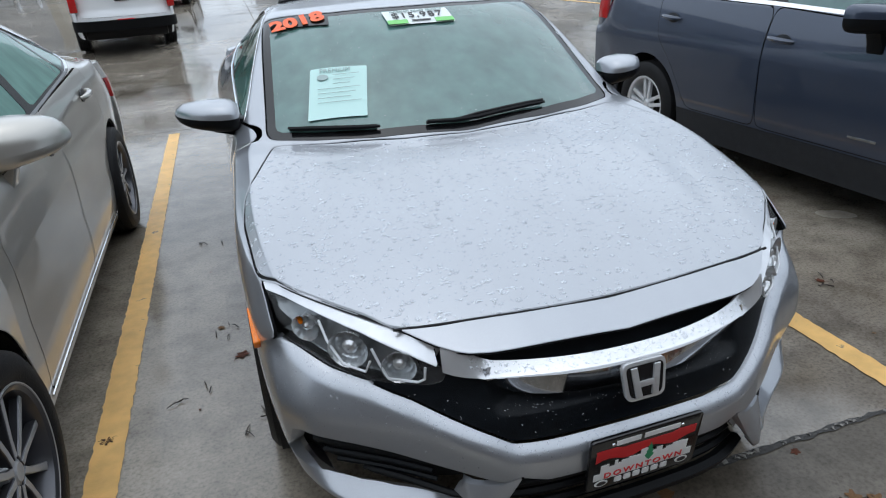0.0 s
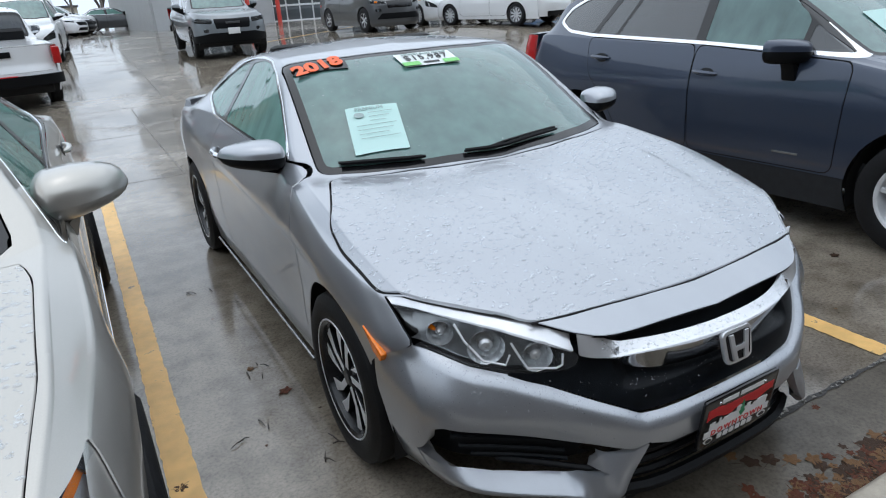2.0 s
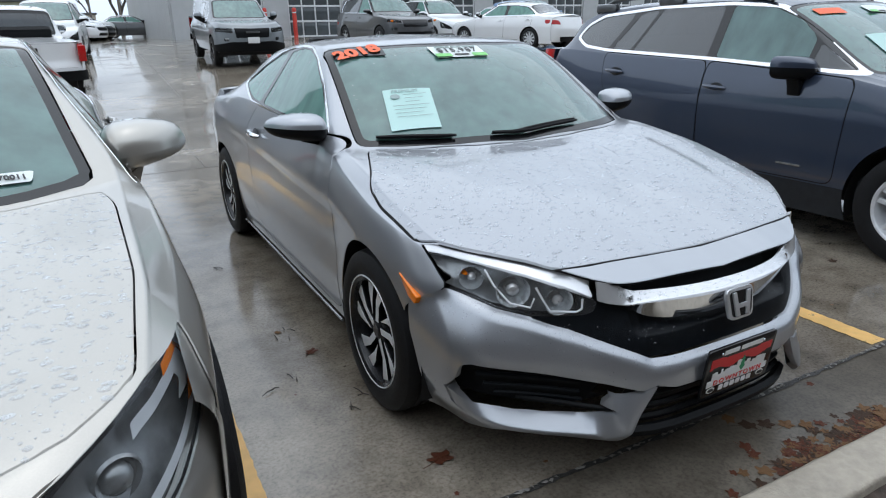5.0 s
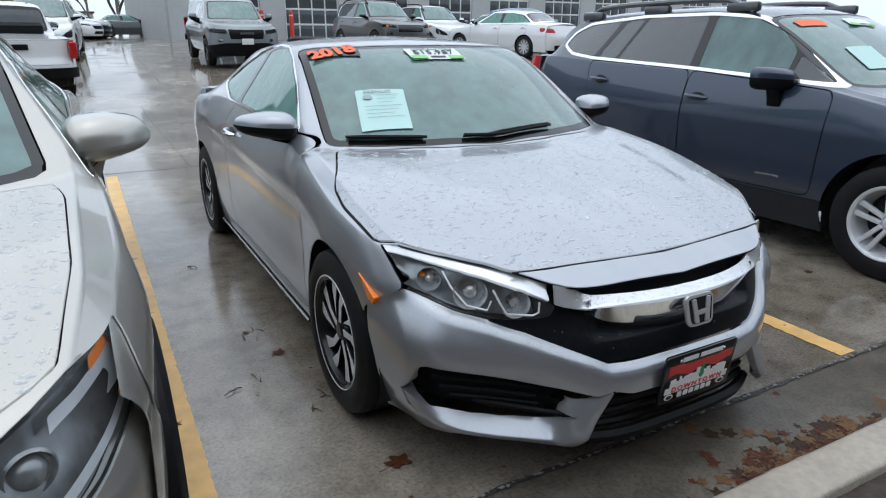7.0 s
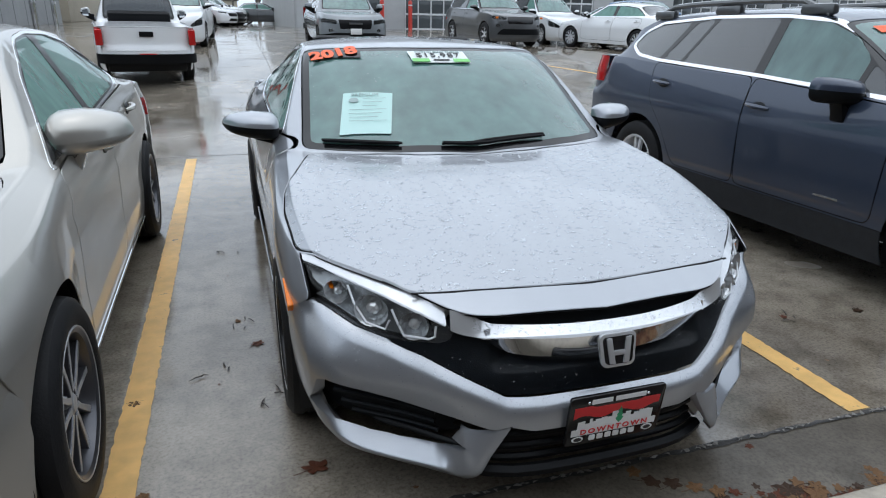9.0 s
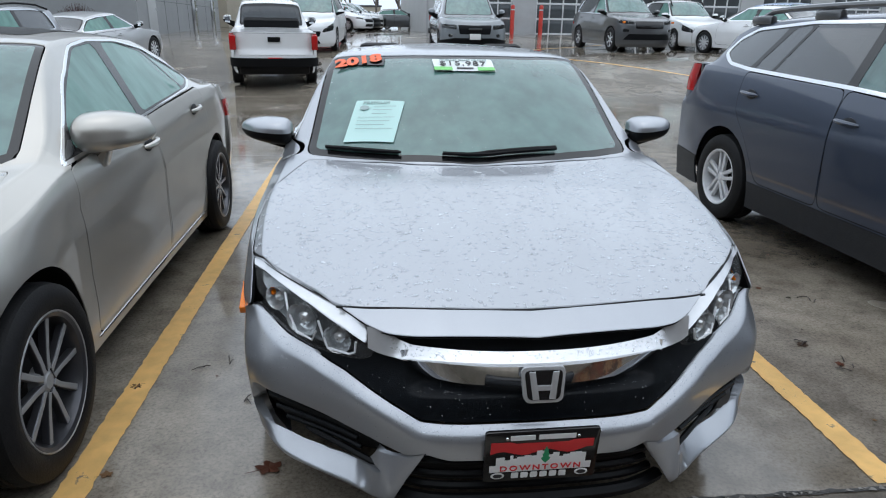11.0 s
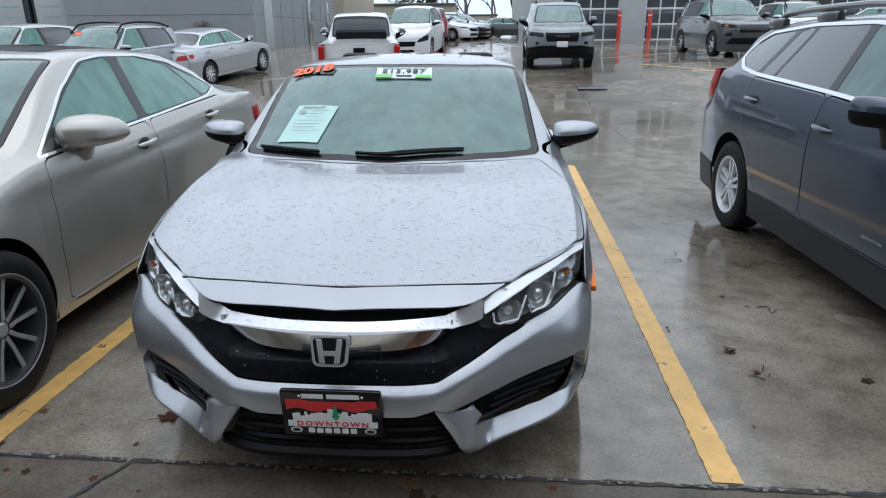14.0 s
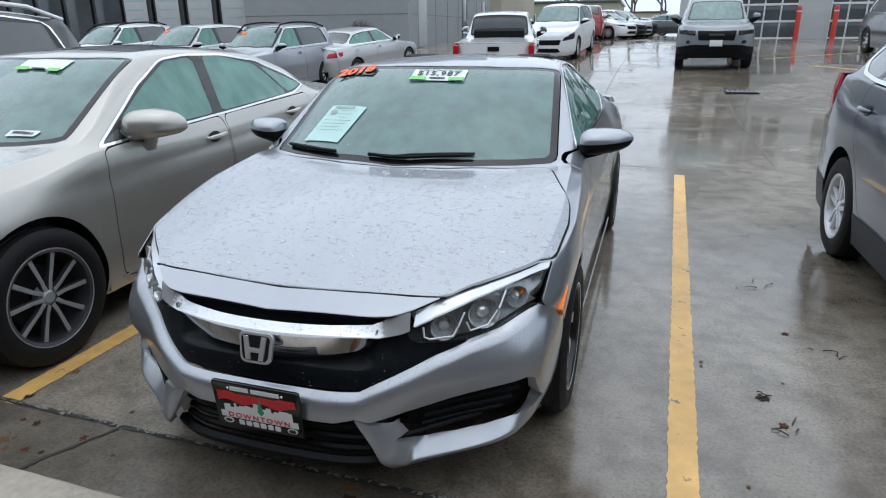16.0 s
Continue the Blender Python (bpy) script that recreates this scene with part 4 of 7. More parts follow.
# ---- lettering and small flat things ----
def letters(text, size, mat, parent, m, name="lettering", thick=0.0008, bold=0.0, align="CENTER", spacing=1.0):
    """Words in the built-in font, as a mesh, laid on the plane of the pose m."""
    cu = bpy.data.curves.new("words", "FONT")
    cu.body, cu.size, cu.align_x, cu.align_y, cu.extrude, cu.offset, cu.space_character = text, size, align, "CENTER", thick, bold, spacing
    cu.resolution_u = 3
    tmp = bpy.data.objects.new("words", cu)
    scene.collection.objects.link(tmp)
    bpy.context.view_layer.update()
    me = bpy.data.meshes.new_from_object(tmp.evaluated_get(bpy.context.evaluated_depsgraph_get()))
    bpy.data.objects.remove(tmp)
    me.materials.clear()
    me.materials.append(mat)
    ob = new(name, me)
    ob.parent = parent
    ob.matrix_basis = m
    return ob


def flat(name, outline, mat, parent, m, lift=0.0, depth=0.0012, label=""):
    ob = part(name, prism(outline, depth, "xy"), mat, parent, label, flat=True)
    ob.matrix_basis = m @ Matrix.Translation((0, 0, lift))
    return ob


def rect(x0, y0, x1, y1):
    return [(x0, y0), (x1, y0), (x1, y1), (x0, y1)]


def oval(cx, cy, rx, ry, n=20):
    return [(cx + rx * math.cos(2 * math.pi * i / n), cy + ry * math.sin(2 * math.pi * i / n)) for i in range(n)]


WHITE_INK = material("white_print", (0.78, 0.78, 0.77), 0.35)
RED_INK = material("red_print", (0.62, 0.02, 0.025), 0.3)
GREEN_INK = material("green_print", (0.02, 0.28, 0.12), 0.35)
LIME_INK = material("light_green_print", (0.2, 0.62, 0.16), 0.4)
BLACK_INK = material("black_print", (0.02, 0.02, 0.022), 0.4)
GREY_INK = material("grey_print", (0.33, 0.42, 0.41), 0.5)
ORANGE_INK = material("orange_marker_print", (0.9, 0.12, 0.02), 0.4)
PAPER = material("paper_behind_glass", (0.5, 0.72, 0.68), 0.5)
STICKER = material("white_sticker", (0.75, 0.8, 0.79), 0.3)


def dealer_plate(parent, m):
    """A black plate frame with a red and white city skyline insert; names stand as bars."""
    p = part("plate", prism(rounded(rect(-0.1585, -0.089, 0.1585, 0.087), 0.012), 0.012, "xy", bevel=0.003), GLOSS_BLACK, parent, "black plate frame with red and white city insert")
    p.matrix_basis = m
    top = Matrix.Translation((0, 0, 0.0122))
    rnd = random.Random(3)
    wave = [(-0.142 + 0.284 * i / 16, 0.012 + 0.008 * math.sin(i * 0.9) + 0.006 * (i / 16)) for i in range(17)]
    flat("red_band", [(0.142, 0.052)] + [(0.142 - 0.284 * i / 16, 0.052 - (0.006 if 3 < i < 13 else 0)) for i in range(1, 17)] + wave, RED_INK, p, top)
    sky = [(-0.125, -0.03)]
    x = -0.125
    while x < 0.118:
        w, h = rnd.uniform(0.008, 0.02), rnd.uniform(0.006, 0.026) + 0.014 * math.exp(-(x / 0.05) ** 2)
        sky += [(x, -0.018 + h), (min(x + w, 0.125), -0.018 + h)]
        x += w
    flat("skyline", sky + [(0.125, -0.03)], WHITE_INK, p, top, 0.0006)
    leaf = [(0, -0.03)]
    for i in range(7):
        leaf += [(0.015 * (1 - i / 9) * (1 if i % 2 else 0.62), -0.018 + i * 0.008)]
    leaf += [(0, 0.042)] + [(-a, b) for a, b in leaf[:0:-1]]
    flat("green_leaf", [(a + 0.012, b * 0.85) for a, b in leaf], GREEN_INK, p, top, 0.0014)
    flat("white_band", rect(-0.142, -0.052, 0.142, -0.029), WHITE_INK, p, top, 0.0003)
    letters("DOWNTOWN", 0.029, RED_INK, p, top @ Matrix.Translation((0, -0.0405, 0.002)) @ Matrix.Diagonal((1.0, 0.88, 1, 1)), bold=0.0006, spacing=1.35)
    for a, b in ((-0.09, -0.022), (-0.012, 0.09)):
        flat("name_bar", rect(a, 0.058, b, 0.074), WHITE_INK, p, top, 0.0003)
    for k in range(6):
        flat("brand_bar", rounded(rect(-0.08 + 0.0268 * k, -0.0765, -0.0595 + 0.0268 * k, -0.0575), 0.004), WHITE_INK, p, top, 0.0003)
    for s in (-1, 1):
        flat("oval_badge", oval(s * 0.118, -0.066, 0.019, 0.0105), WHITE_INK, p, top, 0.0003)
        flat("oval_badge_core", oval(s * 0.118, -0.066, 0.013, 0.0068), BLACK_INK, p, top, 0.0012)
        b = part("screw", lathe([(0.0001, 0.003), (0.004, 0.002), (0.005, 0)], 12, "z"), CHROME, p)
        b.matrix_basis = top @ Matrix.Translation((s * 0.098, 0.064, 0))
    return p


def droplets(parent, skin, n, seed, low=0.0016, high=0.007, label="clear rain droplets beaded on the paint", centre=None):
    """Rain beads strewn over a skin, as one joined part."""
    rs = np.random.RandomState(seed)
    a, b, c = (skin.v[skin.t[:, i]] for i in range(3))
    area = np.linalg.norm(np.cross(b - a, c - a), axis=1)
    up = skin.n[skin.t].mean(1)[:, 2]
    pick = rs.choice(len(area), n, p=area * np.clip(up, 0.02, 1) / (area * np.clip(up, 0.02, 1)).sum())
    w = rs.dirichlet((1, 1, 1), n)
    pts = (skin.v[skin.t[pick]] * w[:, :, None]).sum(1)
    nrm = skin.n[skin.t[pick]].mean(1)
    rings, seg = ((1.0, 0.0), (0.82, 0.42), (0.4, 0.68)), 7
    vs, fs = [], []
    for p, m in zip(pts, nrm):
        r = low + (high - low) * rs.rand() ** 2.7
        m = Vector(m).normalized()
        u = Vector((0, 1, 0)).cross(m).normalized()
        v = m.cross(u)
        st = 1 + 0.7 * rs.rand() if r > 0.004 else 1
        k = len(vs)
        for rr, h in rings:
            for i in range(seg):
                t = 2 * math.pi * i / seg
                wob = 1 + 0.25 * rs.rand()
                vs.append(Vector(p) + u * (r * st * rr * wob * math.cos(t)) + v * (r * rr * wob * math.sin(t)) + m * (h * r * 0.62))
        vs.append(Vector(p) + m * (0.75 * r * 0.62))
        for q in range(2):
            for i in range(seg):
                j = (i + 1) % seg
                fs.append((k + q * seg + i, k + q * seg + j, k + q * seg + seg + j, k + q * seg + seg + i))
        for i in range(seg):
            fs.append((k + 2 * seg + i, k + 2 * seg + (i + 1) % seg, k + 3 * seg))
    me = bpy.data.meshes.new("rain_beading")
    me.from_pydata([q[:] for q in vs], [], fs)
    smooth_faces(me)
    me.materials.append(WATER)
    ob = new("rain_beading", me)
    ob.parent = parent
    ob.visible_shadow = False
    return tagged(ob, label, kind="stuff")


# ---- the silver coupe ----
NOSE_W = [(0.17, 0.79), (0.25, 0.838), (0.35, 0.866), (0.5, 0.878), (0.62, 0.872), (0.7, 0.864), (0.81, 0.852)]
NOSE_MID = [(0.17, 0.085), (0.2, 0.05), (0.25, 0.028), (0.36, 0.012), (0.45, 0.014), (0.5, 0.024), (0.56, 0.058), (0.62, 0.09), (0.7, 0.118), (0.81, 0.18)]
NOSE_PLAN_LOW = [(0, 0), (0.25, 0.01), (0.357, 0.03), (0.511, 0.125), (0.671, 0.285), (0.8, 0.395), (0.93, 0.51), (0.965, 0.6), (1, 1)]
NOSE_PLAN_HIGH = [(0, 0), (0.25, 0.01), (0.4, 0.035), (0.527, 0.085), (0.637, 0.19), (0.8, 0.44), (0.927, 0.7), (0.965, 0.82), (1, 1)]
NOSE_SIDE = [(0.1, 0.64), (0.55, 0.64), (0.8, 0.7)]


def softened(keys, lo, hi, width):
    """A curve through the keys with its bends evened out, as a look-up."""
    q = np.linspace(lo - 3 * width, hi + 3 * width, 1600)
    v = smooth(keys, np.abs(q) if lo == 0 else q)
    n = max(3, int(width / (q[1] - q[0])))
    for _ in range(2):
        v = np.convolve(np.pad(v, n, mode="edge"), np.ones(2 * n + 1) / (2 * n + 1), "valid")
    return lambda x: np.interp(x, q, v)


PLAN_LOW, PLAN_HIGH = softened(NOSE_PLAN_LOW[:-1] + [(1, 0.74)], 0, 1, 0.05), softened(NOSE_PLAN_HIGH, 0, 1, 0.05)
MID_LINE = softened(NOSE_MID, 0.17, 0.81, 0.018)


def nose_y(x, z):
    """The bumper's own surface: blunt low down, swept back towards the lamps."""
    x, z = np.abs(np.asarray(x, float)), np.asarray(z, float)
    u = np.minimum(x / smooth(NOSE_W, z), 1)
    s = np.clip((z - 0.5) / 0.26, 0, 1)
    s = s * s * (3 - 2 * s)
    yc = MID_LINE(z)
    corner = 0.26 * np.clip((u - 0.955) / 0.045, 0, 1) ** 2
    return yc + (smooth(NOSE_SIDE, z) - yc) * ((PLAN_LOW(u) + corner) * (1 - s) + PLAN_HIGH(u) * s)


def bar_y(x):
    """Plan of the chrome bar, which stands proud of the grille in the middle."""
    return 0.036 + 0.09 * (np.abs(x) / 0.39) ** 2.2


def front_line(x):
    """Where hood and lip end over the nose, seen from above."""
    return smooth([(0, 0.096), (0.2, 0.106), (0.33, 0.117), (0.4, 0.134), (0.46, 0.172), (0.55, 0.265), (0.65, 0.36), (0.75, 0.47), (0.84, 0.6), (1, 0.9)], np.abs(x))


def bumper_seam(z):
    return smooth([(0.1, 0.64), (0.52, 0.64), (0.6, 0.545), (0.665, 0.445), (0.7, 0.49), (0.79, 0.62), (1, 0.8)], z)


def coupe_trim(skin):
    x, y, z = np.abs(skin.v[:, 0]), skin.v[:, 1], skin.v[:, 2]
    seam = np.where(z > 0.742, np.minimum(front_line(x), bumper_seam(z)), bumper_seam(z))
    return skin.keep(y - np.where((x < 0.765) & (z > 0.66), front_line(x), seam) - 0.002)


STRIP_LOW = [(0.466, 0.64), (0.53, 0.671), (0.62, 0.702), (0.722, 0.727), (0.8, 0.741), (0.9, 0.758)]
LAMP_LOW = [(0.9, 0.66), (0.812, 0.655), (0.758, 0.63), (0.7, 0.601), (0.62, 0.58), (0.567, 0.577), (0.481, 0.585), (0.455, 0.597), (0.443, 0.622)]
GRILLE_LOW = [(-0.1, 0.45), (0.21, 0.45), (0.322, 0.454), (0.37, 0.478), (0.447, 0.511), (0.532, 0.547), (0.575, 0.559), (0.62, 0.577)]


def coupe_front(root, paint_mat):
    """Bumper, lamps, grille and chrome of the coupe, cut out of one swept surface."""
    nz, nx = 150, 330
    z = np.linspace(0.17, 0.8, nz)
    a = np.linspace(-1, 1, nx)
    x = np.sign(a) * (1 - (1 - np.abs(a)) ** 1.9)
    p = np.zeros((nz, nx, 3))
    p[..., 0] = smooth(NOSE_W, z)[:, None] * x[None, :]
    p[..., 2] = z[:, None]
    for i in range(nz):
        p[i, :, 1] = nose_y(p[i, :, 0], np.full(nx, z[i]))
    wh = COUPE["whole"]
    ridge = []
    for q in np.linspace(0, 0.86, 60):
        yq = float(front_line([q])[0])
        d = np.hypot(wh.v[:, 0] - q, wh.v[:, 1] - yq) + np.where(wh.v[:, 2] < 0.6, 9, 0)
        k = np.argsort(d)[:6]
        ridge.append((q, float(np.average(wh.v[k, 2], weights=1 / (d[k] + 1e-3))) - 0.004))
    crest = lambda x: smooth(ridge, np.abs(x))
    zt = crest(p[..., 0])
    k = np.clip((p[..., 2] - zt + 0.05) / 0.05, 0, 1.2)
    want = front_line(p[..., 0]) - nose_y(p[..., 0].ravel(), zt.ravel()).reshape(zt.shape)
    p[..., 1] += want * k * np.clip((0.87 - np.abs(p[..., 0])) / 0.05, 0, 1) * np.clip((np.abs(p[..., 0]) - 0.4) / 0.06, 0, 1)
    # the ends of each row run out onto the fenders
    seam = bumper_seam(z)
    run = np.array([np.clip(side_x(wh, ys, zz) - np.interp(ys, row[:, 1], row[:, 0]), -0.03, 0.05) for ys, zz, row in zip(seam, z, p[:, nx // 2:])])
    run = np.convolve(np.pad(run, 8, mode="edge"), np.ones(17) / 17, "valid")
    t = np.clip((p[..., 1] - seam[:, None] + 0.16) / 0.16, 0, 1)
    p[..., 0] += np.sign(p[..., 0]) * run[:, None] * t * t * (np.abs(p[..., 0]) > 0.5)
    # the painted skin rolls back into the lamps and the grille
    edge_poly = GRILLE_LOW + [(0.7, 0.601), (0.758, 0.63), (0.812, 0.655), (0.9, 0.66), (0.9, 0.95), (-0.1, 0.95)]
    e = -inside_poly(edge_poly, np.abs(p[..., 0]).ravel(), p[..., 2].ravel()).reshape(zt.shape)
    p[..., 1] += 0.032 * np.clip(1 - np.maximum(e, 0) / 0.04, 0, 1) ** 2 * np.clip((0.84 - np.abs(p[..., 0])) / 0.06, 0, 1)
    nose = grid_skin(p)
    nose = nose.keep(crest(nose.v[:, 0]) - nose.v[:, 2])
    nose = nose.keep(np.where(np.abs(nose.v[:, 0]) > 0.78, bumper_seam(nose.v[:, 2]) - nose.v[:, 1], 1))
    nose = nose.keep(np.hypot(nose.v[:, 1] - 0.934, nose.v[:, 2] - 0.318) - 0.362)

    def cut(poly, r=0.008, gap=0.003):
        nonlocal nose
        q = rounded(poly, r)
        f = lambda v: inside_poly(q, np.abs(v[:, 0]), v[:, 2])
        piece, nose = nose.split_off(f, gap)
        return piece

    def halves(s):
        return [s.keep(s.v[:, 0] * k) for k in (-1, 1)]

    # slot under the hood lip, and the skin behind the chrome wings
    slot = cut([(-0.1, 0.652), (0.462, 0.652), (0.462, 0.95), (-0.1, 0.95)], 0.002)
    skin_part("hood_slot", slot.keep(0.43 - np.abs(slot.v[:, 0])).moved((0, 0.03, 0)), DARK, root, "black slot under the hood lip")
    strips = cut(STRIP_LOW + [(0.9, 0.95), (0.466, 0.95)], 0.001)
    sf = np.clip((strips.v[:, 2] - smooth(STRIP_LOW, np.abs(strips.v[:, 0]))) / 0.034, 0, 1)
    strips.v[:, 1] -= 0.02 * (1 - sf) * np.clip((0.83 - np.abs(strips.v[:, 0])) / 0.1, 0, 1)
    strips.n = strips.normals()
    for piece in halves(strips):
        skin_part("chrome_strip", piece.pushed(0.003), CHROME_LIT, root, "bright strip over the headlight", flange=0.015)
    lamp_poly = [(a, b + 0.004) for a, b in STRIP_LOW] + LAMP_LOW
    lamp = cut(lamp_poly, 0.006)
    for side, lens in zip((-1, 1), halves(lamp)):
        house = new("headlight")
        house.parent = root
        o = skin_part("lens", lens, LENS, house)
        o.visible_shadow = False
        skin_part("housing", lens.moved((-side * 0.012, 0.05, -0.002)), LAMP_GREY, house)
        rim = lens.keep(0.009 - inside_poly(lamp_poly, np.abs(lens.v[:, 0]), lens.v[:, 2]))
        skin_part("lamp_seal", rim.moved((0, 0.003, 0)), GLOSS_BLACK, house)
        end = lens.keep(0.495 + 0.25 * (lens.v[:, 2] - 0.6) - np.abs(lens.v[:, 0]))
        skin_part("lamp_end", end.moved((0, 0.012, 0)), GLOSS_BLACK, house, "gloss black inner end")
        for bx, bz, r, turn in ((0.742, 0.683, 0.036, 34), (0.655, 0.655, 0.05, 28), (0.55, 0.63, 0.042, 22)):
            y = float(nose_y([bx], [bz])[0])
            bm = lathe([(r * 1.05, -0.004), (r, 0.0), (r * 0.93, 0.006), (r * 0.82, 0.022), (r * 0.5, 0.038), (r * 0.42, 0.03), (r * 0.4, 0.012), (r * 0.25, 0.004), (0.002, 0.0)], 18, "y")
            b = part("reflector_bowl", bm, REFLECTOR, house, flat=True)
            b.matrix_basis = Matrix.Translation((side * bx, y + 0.02, bz)) @ Matrix.Rotation(side * radians(turn), 4, "Z")
        part("turn_bulb", lathe([(0.001, -0.007), (0.005, -0.005), (0.007, 0.002), (0.007, 0.014)], 12, "y"), AMBER, house).matrix_basis = Matrix.Translation((side * 0.752, float(nose_y([0.752], [0.694])[0]) + 0.016, 0.694))
        for pts in ([(0.71, 0.712), (0.7, 0.67), (0.672, 0.622), (0.625, 0.612), (0.612, 0.64)], [(0.605, 0.672), (0.592, 0.635), (0.578, 0.603), (0.515, 0.603), (0.5, 0.612), (0.496, 0.642)]):
            part("light_strip", tube([(side * q, float(nose_y([q], [w])[0]) + 0.01, w) for q, w in pts], 0.0034, 6), ALLOY, house)
    # matt grille, stepped back behind the bar
    black = cut(GRILLE_LOW + [(0.567, 0.585), (0.49, 0.595), (0.47, 0.605), (0.47, 0.66), (-0.1, 0.66)], 0.004)
    ax_ = np.abs(black.v[:, 0])
    black.v[:, 1] += 0.006 + 0.03 * np.clip((black.v[:, 2] - 0.518) / 0.022, 0, 1) * np.clip((0.36 - ax_) / 0.05, 0, 1)
    black.n = black.normals()
    skin_part("black_grille", black, GRILLE, root, "matt black grille panel, beaded with rain", flange=0.02)
    # chrome ledge from lamp to lamp, and the polished face under it
    xs = np.concatenate([np.linspace(-0.463, -0.3, 30), np.linspace(-0.29, 0.29, 40), np.linspace(0.3, 0.463, 30)])
    ax = np.abs(xs)
    low = smooth([(0, 0.638), (0.2, 0.636), (0.34, 0.628), (0.37, 0.623), (0.4, 0.624), (0.436, 0.63), (0.463, 0.639)], ax)
    high = np.minimum(smooth([(0, 0.656), (0.25, 0.655), (0.34, 0.654), (0.37, 0.662), (0.4, 0.68), (0.43, 0.7), (0.463, 0.75)], ax), crest(ax) - 0.002)
    s = np.clip((ax - 0.35) / 0.1, 0, 1)
    s = s * s * (3 - 2 * s)
    g = np.zeros((9, len(xs), 3))
    for i, f in enumerate(np.linspace(0, 1, 9)):
        zz = low + (high - low) * f
        ledge = bar_y(ax) + 0.034 * f ** 0.85
        g[i, :, 0], g[i, :, 2] = xs, zz
        g[i, :, 1] = ledge * (1 - s) + (nose_y(ax, zz) - 0.003) * s
    bar = skin_part("chrome_grille_bar", grid_skin(g), CHROME_LIT, root, "bright chrome ledge over the grille, beaded with rain", flange=0.014)
    droplets(bar, grid_skin(g[1:]).keep(0.4 - np.abs(grid_skin(g[1:]).v[:, 0])), 420, 21, 0.0012, 0.004, "rain beads on the chrome ledge")
    xs = np.linspace(-0.368, 0.368, 90)
    ax = np.abs(xs)
    top = smooth([(0, 0.637), (0.2, 0.635), (0.34, 0.626), (0.368, 0.616)], ax)
    bot = smooth([(0, 0.556), (0.2, 0.558), (0.28, 0.566), (0.325, 0.58), (0.352, 0.598), (0.368, 0.611)], ax)
    g = np.zeros((10, len(xs), 3))
    for i, f in enumerate(np.linspace(0, 1, 10)):
        g[i, :, 0], g[i, :, 2] = xs, bot + (top - bot) * f
        g[i, :, 1] = bar_y(ax) + 0.002 + 0.022 * (1 - f)
    skin_part("bar_face", grid_skin(g), CHROME, bar, "polished dark-looking chrome face", flange=0.03)
    # fog lamp recesses and the chin blades under them
    fog_poly = [(0.838, 0.335), (0.82, 0.43), (0.8, 0.441), (0.738, 0.432), (0.603, 0.411), (0.463, 0.386), (0.35, 0.354), (0.447, 0.351), (0.468, 0.308), (0.432, 0.298), (0.455, 0.285), (0.505, 0.262), (0.589, 0.258), (0.67, 0.267), (0.75, 0.287), (0.8, 0.302)]
    fog = cut(fog_poly, 0.004)
    for s, piece in zip((-1, 1), halves(fog)):
        fo = skin_part("fog_lamp_recess", piece.moved((-s * 0.03, 0.075, 0)), BLACK, root)
        for zz, x0, x1, rr in ((0.37, 0.5, 0.77, 0.01), (0.335, 0.5, 0.75, 0.008), (0.305, 0.49, 0.72, 0.007)):
            part("slat", tube([(s * q, float(nose_y([q], [zz])[0]) + 0.045, zz + 0.09 * (q - x0)) for q in np.linspace(x0, x1, 9)], rr, 6), GRILLE, fo)
        part("fin", tube([(s * q, float(nose_y([q], [0.3])[0]) + 0.002 + 0.04 * k / 7, 0.294 + 0.012 * k / 7) for k, q in enumerate(np.linspace(0.432, 0.66, 8))], [0.003] + [0.009] * 6 + [0.004], 6), BLACK, fo)
    chin = cut([(0.311, 0.374), (0.352, 0.36), (0.45, 0.356), (0.475, 0.31), (0.48, 0.29), (0.505, 0.272), (0.589, 0.268), (0.67, 0.277), (0.75, 0.297), (0.8, 0.312), (0.84, 0.337), (0.82, 0.275), (0.765, 0.222), (0.6, 0.196), (0.43, 0.189), (0.395, 0.235)], 0.003)
    cx = np.abs(chin.v[:, 0])
    zt = smooth([(0.3, 0.372), (0.44, 0.35), (0.47, 0.29), (0.505, 0.262), (0.589, 0.258), (0.67, 0.267), (0.75, 0.287), (0.84, 0.335)], cx)
    d = np.clip(zt - chin.v[:, 2], 0, 0.2)
    amp = smooth([(0.3, 0.0), (0.36, 0.03), (0.43, 0.072), (0.55, 0.062), (0.7, 0.045), (0.78, 0.028), (0.84, 0.0)], cx)
    deep = 0.03 * np.clip((cx - 0.45) / 0.06, 0, 1) * np.clip((0.83 - cx) / 0.08, 0, 1)
    reach = smooth([(0.3, 0.13), (0.44, 0.13), (0.5, 0.045), (0.84, 0.045)], cx)
    f = np.clip(d / reach, 0, 1)
    chin.v[:, 1] += deep * (1 - f) - amp * f
    chin.n = chin.normals()
    for piece in halves(chin):
        skin_part("chin_spoiler", piece, paint_mat, root, flange=0.03)
    intake = cut([(-0.1, 0.352), (0.25, 0.353), (0.312, 0.37), (0.41, 0.235), (0.46, 0.16), (-0.1, 0.16)], 0.004)
    lower = skin_part("lower_intake", intake.moved((0, 0.09, 0)), DARK, root)
    for zz, w, dy, rr in ((0.325, 0.325, 0.035, 0.012), (0.275, 0.345, 0.04, 0.011), (0.232, 0.37, 0.03, 0.012), (0.196, 0.405, -0.012, 0.02)):
        part("intake_slat", tube([(q, float(nose_y([q], [zz])[0]) + dy, zz) for q in np.linspace(-w, w, 15)], rr, 6), BLACK, lower)
    skin_part("front_bumper", nose, paint_mat, root, flange=0.045)
